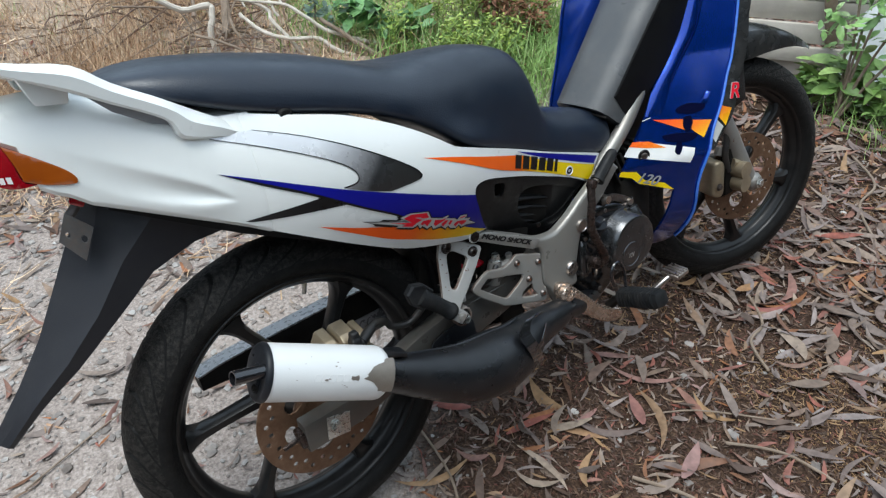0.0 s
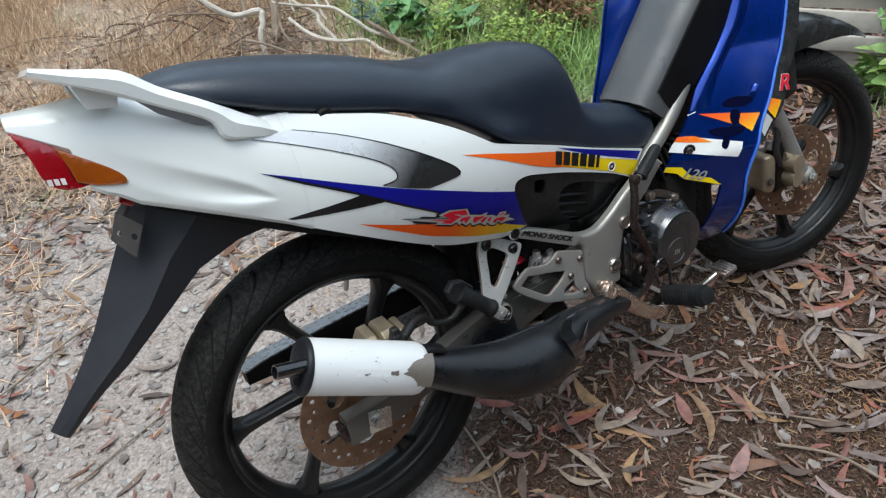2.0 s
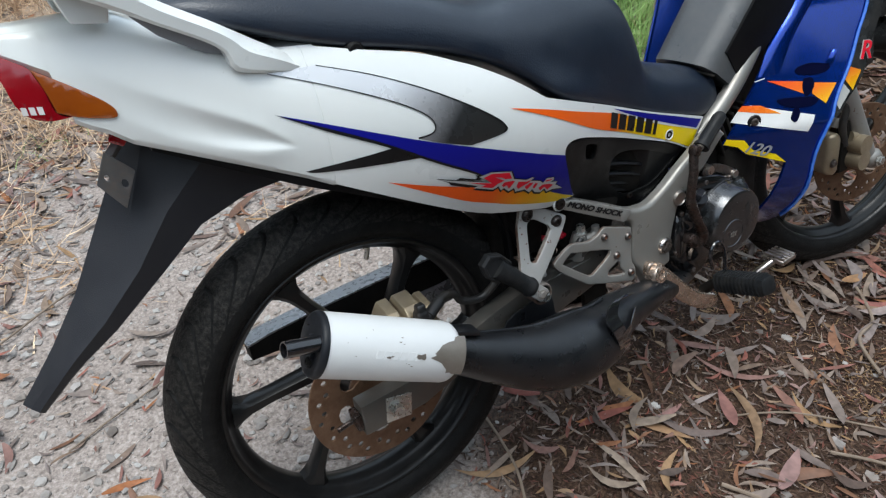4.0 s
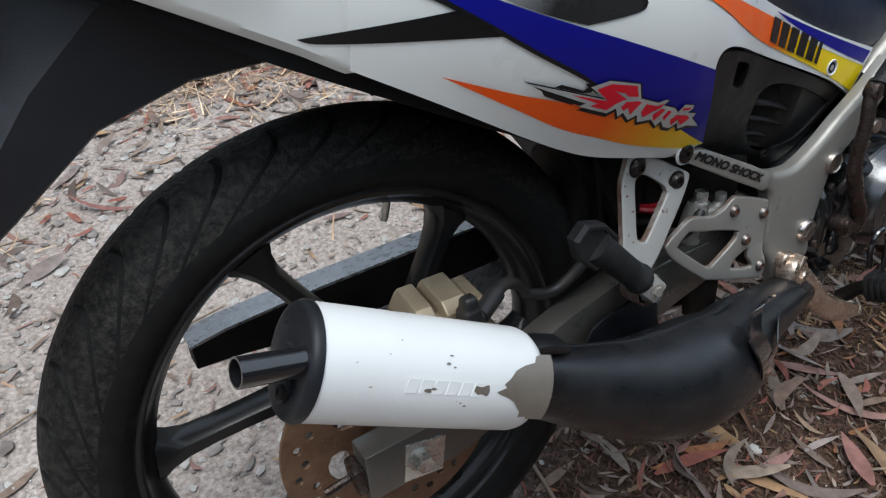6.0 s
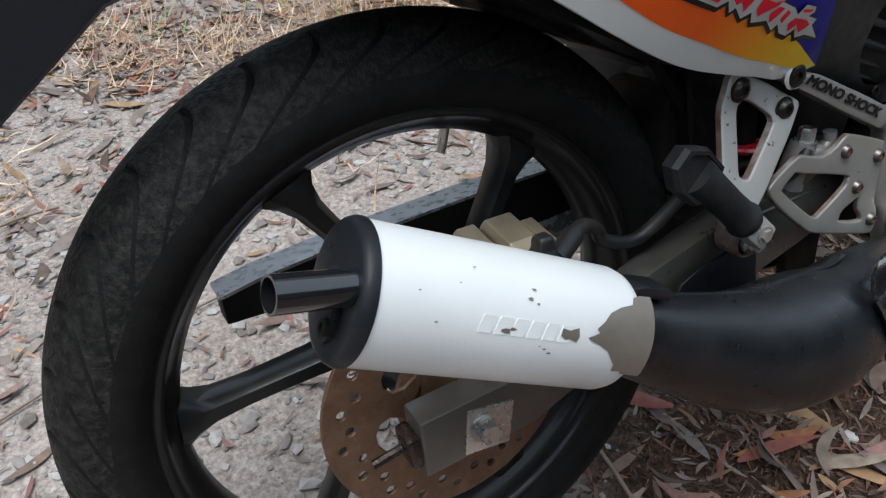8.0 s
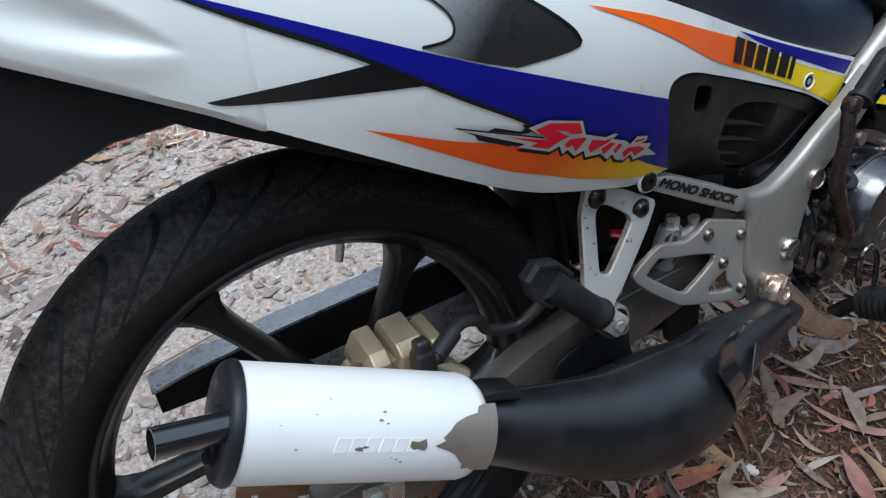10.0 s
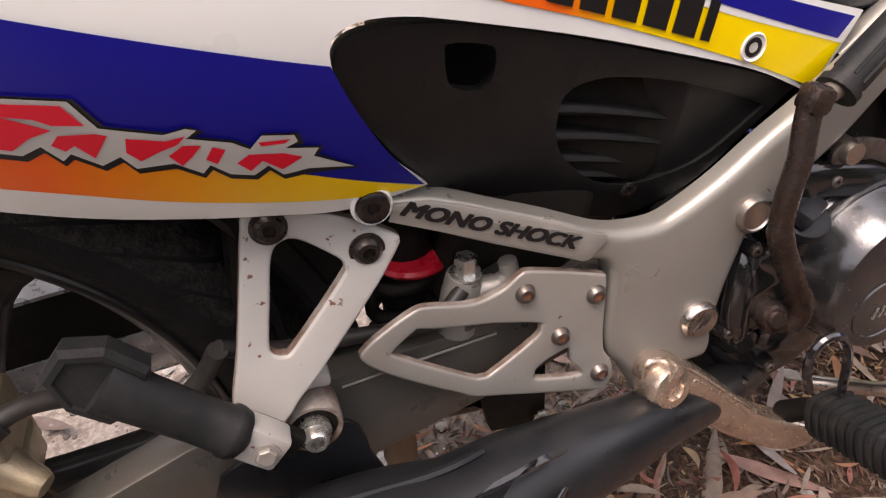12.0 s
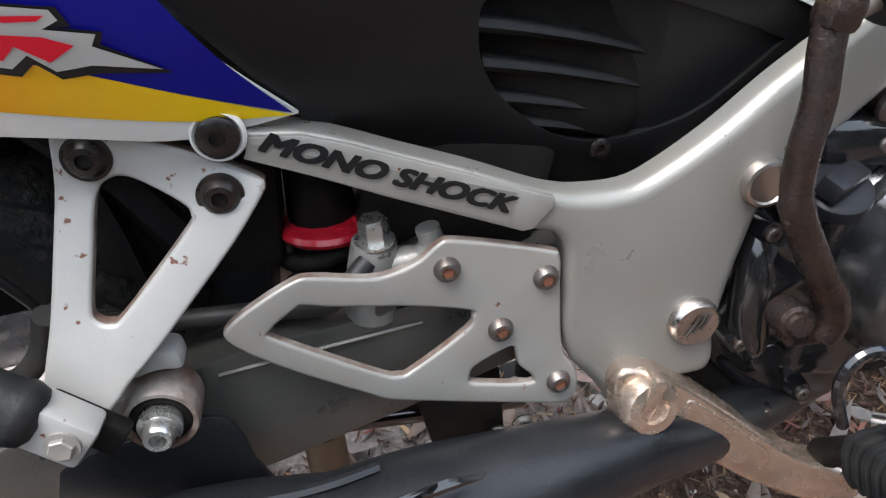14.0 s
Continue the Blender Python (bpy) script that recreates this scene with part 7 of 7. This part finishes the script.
shrub("fern_shrub", [(1.80, 1.85, .22, .17), (1.92, 1.75, .30, .16), (2.02, 1.62, .24, .15), (1.70, 2.05, .18, .14), (2.12, 1.78, .36, .18), (2.20, 2.0, .30, .20), (1.95, 2.1, .22, .16)], 800, .021, LIMEM, "bright yellow-green fern-like shrub behind the motorcycle", "shrub")
shrub("fern_shrub", [(1.62, 1.62, .12, .12), (1.74, 1.50, .14, .12), (1.52, 1.95, .12, .12)], 500, .022, LIMEM, "low yellow-green fern shrub beside the grass", "shrub")
shrub("broad_leaf_plant", [(1.46, 2.02, .14, .10), (1.40, 2.16, .17, .09), (1.56, 1.90, .13, .09)], 22, .11, BROADM, "low plant with broad green leaves", "plant")
shrub("broad_leaf_plant", [(1.30, 2.35, .18, .08), (1.36, 2.28, .10, .08)], 18, .075, mat("blue_green_leaf", (.12, .19, .14), (.16, .23, .17), rough=.5), "small plant with blue-green leaves", "plant")
shrub("hedge_shrub", [(2.36, .30, .34, .15), (2.42, .18, .46, .17), (2.40, .36, .46, .13), (2.52, .30, .55, .17), (2.46, .40, .30, .12), (2.44, .05, .44, .16)], 34, .062, HEDGEM, "green leafy shrub beside the fence", "shrub")
shrub("strap_leaf_plant", [(2.40, .42, .12, .10), (2.46, .30, .10, .11), (2.44, .18, .10, .10)], 40, .10, GREENM, "spiky bright green plant at the foot of the shrub", "plant")
shrub("dead_fern", [(1.84, 1.60, .24, .10), (1.94, 1.52, .18, .10), (1.80, 1.66, .30, .08)], 260, .028, FERNB, "brown dead fern fronds among green shrubs", "dead fern")


# dead branches
def branch(name, pts, r0, r1, material, label, side=()):
    line = spline(pts, 4, closed=False)
    n = len(line)
    rad = [(r0 + (r1 - r0) * i / (n - 1)) * (1 + .06 * math.sin(i * 1.7)) for i in range(n)]
    line = [(x + rng.gauss(0, .0015), y + rng.gauss(0, .0015), z + rng.gauss(0, .0012)) for x, y, z in line]
    ob = part(name, tube(line, rad, n=8), material, None, label, category="branch", group="dead branches on the bank")
    for k, (dx, dy, dz), L in side:
        p = Vector(line[int(k * (n - 1))])
        part("side_twig", tube([p, p + Vector((dx, dy, dz)) * L * .5 + Vector((.01, 0, .01)), p + Vector((dx, dy, dz)) * L], [r1 * .9, r1 * .6, r1 * .25], n=6), material, ob)
    return ob


PALE, BROWN = "bleached pale dead branch lying on the bank", "brown dead branch lying on the bank"
branch("dead_branch", [(0.488, 2.62, 0.429), (0.584, 2.595, 0.403), (0.606, 2.57, 0.329), (0.637, 2.545, 0.285), (0.719, 2.52, 0.231), (0.837, 2.495, 0.231), (0.835, 2.47, 0.197), (0.803, 2.445, 0.117), (0.818, 2.42, 0.005)], 0.013, 0.015, BARKP, PALE)
branch("dead_branch", [(0.9, 2.58, 0.408), (0.852, 2.53, 0.247)], 0.008, 0.009, BARKD, BROWN)
branch("dead_branch", [(0.99, 2.55, 0.266), (1.036, 2.484, 0.216), (1.086, 2.418, 0.179), (1.068, 2.352, 0.152), (1.093, 2.286, 0.099), (1.154, 2.22, -0.005)], 0.007, 0.011, BARKP, PALE)
branch("dead_branch", [(1.052, 2.5, 0.394), (1.08, 2.43, 0.271), (1.104, 2.36, 0.161)], 0.005, 0.007, BARKP, PALE)
branch("dead_branch", [(0.956, 2.45, 0.182), (0.986, 2.38, 0.138), (1.019, 2.31, 0.111), (1.097, 2.24, 0.088), (1.207, 2.17, 0.081), (1.252, 2.1, 0.038), (1.349, 2.03, -0.005)], 0.009, 0.010, BARKP, PALE)
branch("dead_branch", [(0.927, 2.55, 0.24), (1.025, 2.455, 0.225), (1.123, 2.36, 0.218), (1.159, 2.265, 0.196), (1.243, 2.17, 0.118), (1.365, 2.075, 0.065), (1.507, 1.98, 0.026)], 0.006, 0.010, BARKP, PALE)
branch("dead_branch", [(1.136, 2.45, 0.282), (1.141, 2.38, 0.21)], 0.005, 0.006, BARKP, PALE)
branch("dead_branch", [(1.237, 2.2, 0.158), (1.293, 2.1, 0.109), (1.348, 2.0, 0.053), (1.408, 1.9, -0.004)], 0.009, 0.012, BARKD, BROWN)
branch("dead_branch", [(0.936, 2.5, 0.313), (0.904, 2.433, 0.176), (0.903, 2.367, 0.112), (0.945, 2.3, 0.023)], 0.007, 0.007, BARKD, BROWN)
branch("dead_branch", [(0.473, 2.7, 0.252), (0.676, 2.627, 0.225), (0.725, 2.553, 0.204), (0.735, 2.48, 0.139)], 0.005, 0.004, BARKD, BROWN)
branch("dead_branch", [(0.722, 2.45, 0.136), (0.816, 2.365, 0.102), (0.926, 2.28, 0.037)], 0.006, 0.007, BARKD, BROWN)
branch("dead_branch", [(1.007, 2.75, 0.279), (0.969, 2.65, 0.169), (0.911, 2.55, 0.065)], 0.018, 0.020, BARKD, BROWN)
branch("dead_branch", [(0.493, 2.65, 0.374), (0.568, 2.625, 0.401), (0.585, 2.6, 0.402)], 0.006, 0.010, BARKP, PALE)
branch("dead_branch", [(0.806, 2.9, 0.346), (0.865, 2.8, 0.216), (0.826, 2.7, 0.134)], 0.008, 0.010, BARKD, BROWN)
branch("dead_branch", [(1.158, 2.7, 0.314), (1.057, 2.65, 0.233), (1.049, 2.6, 0.162)], 0.004, 0.005, BARKP, PALE)
for k in range(70):
    x, y = rng.uniform(.30, 1.30), rng.uniform(2.35, 3.4)
    a, L = rng.uniform(0, 6.28), rng.uniform(.25, .7)
    z = ground_z(x, y) + rng.uniform(.01, .10)
    e = (x + math.cos(a) * L, y + math.sin(a) * L, z + rng.uniform(-.06, .14))
    mid = ((x + e[0]) / 2 + rng.gauss(0, .05), (y + e[1]) / 2 + rng.gauss(0, .05), (z + e[2]) / 2 + rng.uniform(.0, .05))
    branch("dead_branch", [(x, y, max(.01, z - .05)), mid, e], rng.uniform(.003, .007), .002, rng.choice((BARKD, BARKR)), BROWN, ((.6, (rng.uniform(-1, 1), rng.uniform(-1, 1), .5), .15),))
# twigs lying in the litter and on the path
for pts, r in (([(.97, -.30, .014), (1.02, -.22, .018), (1.10, -.20, .016), (1.16, -.12, .02)], .0055), ([(.72, -.36, .012), (.78, -.45, .016), (.80, -.55, .012)], .005), ([(.50, -.30, .012), (.55, -.40, .018), (.56, -.50, .014)], .006), ([(-.72, .75, .008), (-.55, .80, .012), (-.38, .90, .012), (-.28, .92, .008)], .004),
               ([(-.45, .42, .008), (-.25, .50, .01), (-.02, .56, .008)], .003), ([(-.75, 1.35, .01), (-.66, 1.6, .02), (-.70, 1.85, .015)], .005), ([(2.1, .10, .012), (1.95, -.05, .018), (1.80, -.08, .014), (1.66, -.2, .012)], .006), ([(.25, .10, .01), (.22, -.08, .02), (.16, -.20, .012)], .004), ([(.62, -.20, .010), (.74, -.27, .016), (.88, -.42, .012)], .003)):
    ob = part("twig", tube(spline([(x, y, z + ground_z(x, y)) for x, y, z in pts], 5, closed=False), r * .65, n=7), BARKD, None, "thin dry twig lying in the leaf litter", category="twig", group="twigs on the ground")

# fence of weathered boards
fence = tagged(new("fence"), "low fence of weathered grey horizontal boards", "fence")
F0, FD = Vector((2.50, .84, 0)), Vector((.52, -.855, 0)).normalized()
fence.matrix_world = Matrix.Translation(F0) @ FD.to_track_quat("X", "Z").to_matrix().to_4x4()
for z, h, x0, x1, dy in ((.03, .055, -.70, 1.4, .02), (.10, .05, -.70, 1.1, -.01), (.185, .06, -.70, 1.3, .0), (.275, .065, -.70, 1.2, .012), (.37, .07, -.70, 1.5, .0), (.47, .07, -.70, 1.3, .01)):
    bm = block((x1 - x0, .022, h * 1.3), pose((x0 + x1) / 2, dy, z, rng.gauss(0, 3), rng.gauss(0, .8), rng.gauss(0, .6)), .004)
    part("board", bm, PLANKM, fence)
for x, z, h, tilt in ((-.55, .34, .62, 1), (.30, .36, .42, -15), (1.1, .34, .62, -2)):
    part("post", block((.045, .035, h), pose(x, -.035, z, 0, tilt, 0), .005), BARKD, fence)
rock = bmesh.new()
bmesh.ops.create_icosphere(rock, subdivisions=2, radius=.05)
for v in rock.verts:
    v.co *= 1 + .25 * noise.noise(v.co * 25)
rk = part("rock", rock, STONEM, None, "rounded brown stone at the fence foot", category="stone")
rk.location = (2.50, .66, .03)
# pale sheet behind the shrub
sh = bmesh.new()
vs = [[sh.verts.new((2.66 + .16 * i / 12 + .02 * noise.noise((i * .5, j * .5, 1)), .46 - .80 * j / 20, .02 + .42 * math.sin(math.pi * .5 * i / 12) + .03 * noise.noise((i * .4, j * .4, 4)))) for j in range(21)] for i in range(13)]
for i in range(12):
    for j in range(20):
        sh.faces.new((vs[i][j], vs[i + 1][j], vs[i + 1][j + 1], vs[i][j + 1]))
part("plastic_sheet", sh, TARPM, None, "crumpled pale plastic sheet behind the shrub", category="sheet")

# an unseen belt of dark scrub, added all round to block low sky light
wood = Heap()
for k in range(9000):
    a = rng.uniform(0, 2 * math.pi)
    near = max(0.0, min(1.0, (-math.sin(a) - .05) / .35))
    d = rng.uniform(6.5, 9.5) * (1 - near) + rng.uniform(5.8, 8.2) * near
    z = rng.random() ** .9 * (2.5 + .7 * near + .6 * math.sin(3 * a) + .4 * math.sin(7 * a))
    L = rng.uniform(.4, .9)
    vs, fs = leaf_geometry(L, L * .6, 0, .2, .2, n=2)
    wood.add(vs, fs, pose(1 + d * math.cos(a), 1 + d * math.sin(a), z, rng.uniform(-60, 60), rng.uniform(-60, 60), rng.uniform(0, 360)))
stuff("woodland", wood.v, wood.f, island_mat("light_block_leaves", [(.03, .05, .018), (.045, .07, .025), (.06, .085, .03), (.05, .05, .03)], rough=.7), "unseen dark green scrub belt added to block low sky light", "woodland")

# the nearest leaves, each on its own
count = 0
while count < 290:
    x, y = rng.uniform(-.75, 1.75), rng.uniform(-.75, 1.1)
    if rng.random() > max(leaf_density(x, y), .10) * (1.0 if y < .5 else .5):
        continue
    count += 1
    o = new("leaf", rng.choice(LEAF_KINDS)[0])
    o.parent = ground
    o.matrix_local = leaf_pose(x, y, .018 if zone_litter(x, y) > .5 else .003, 14, rng.uniform(.7, 1.25))
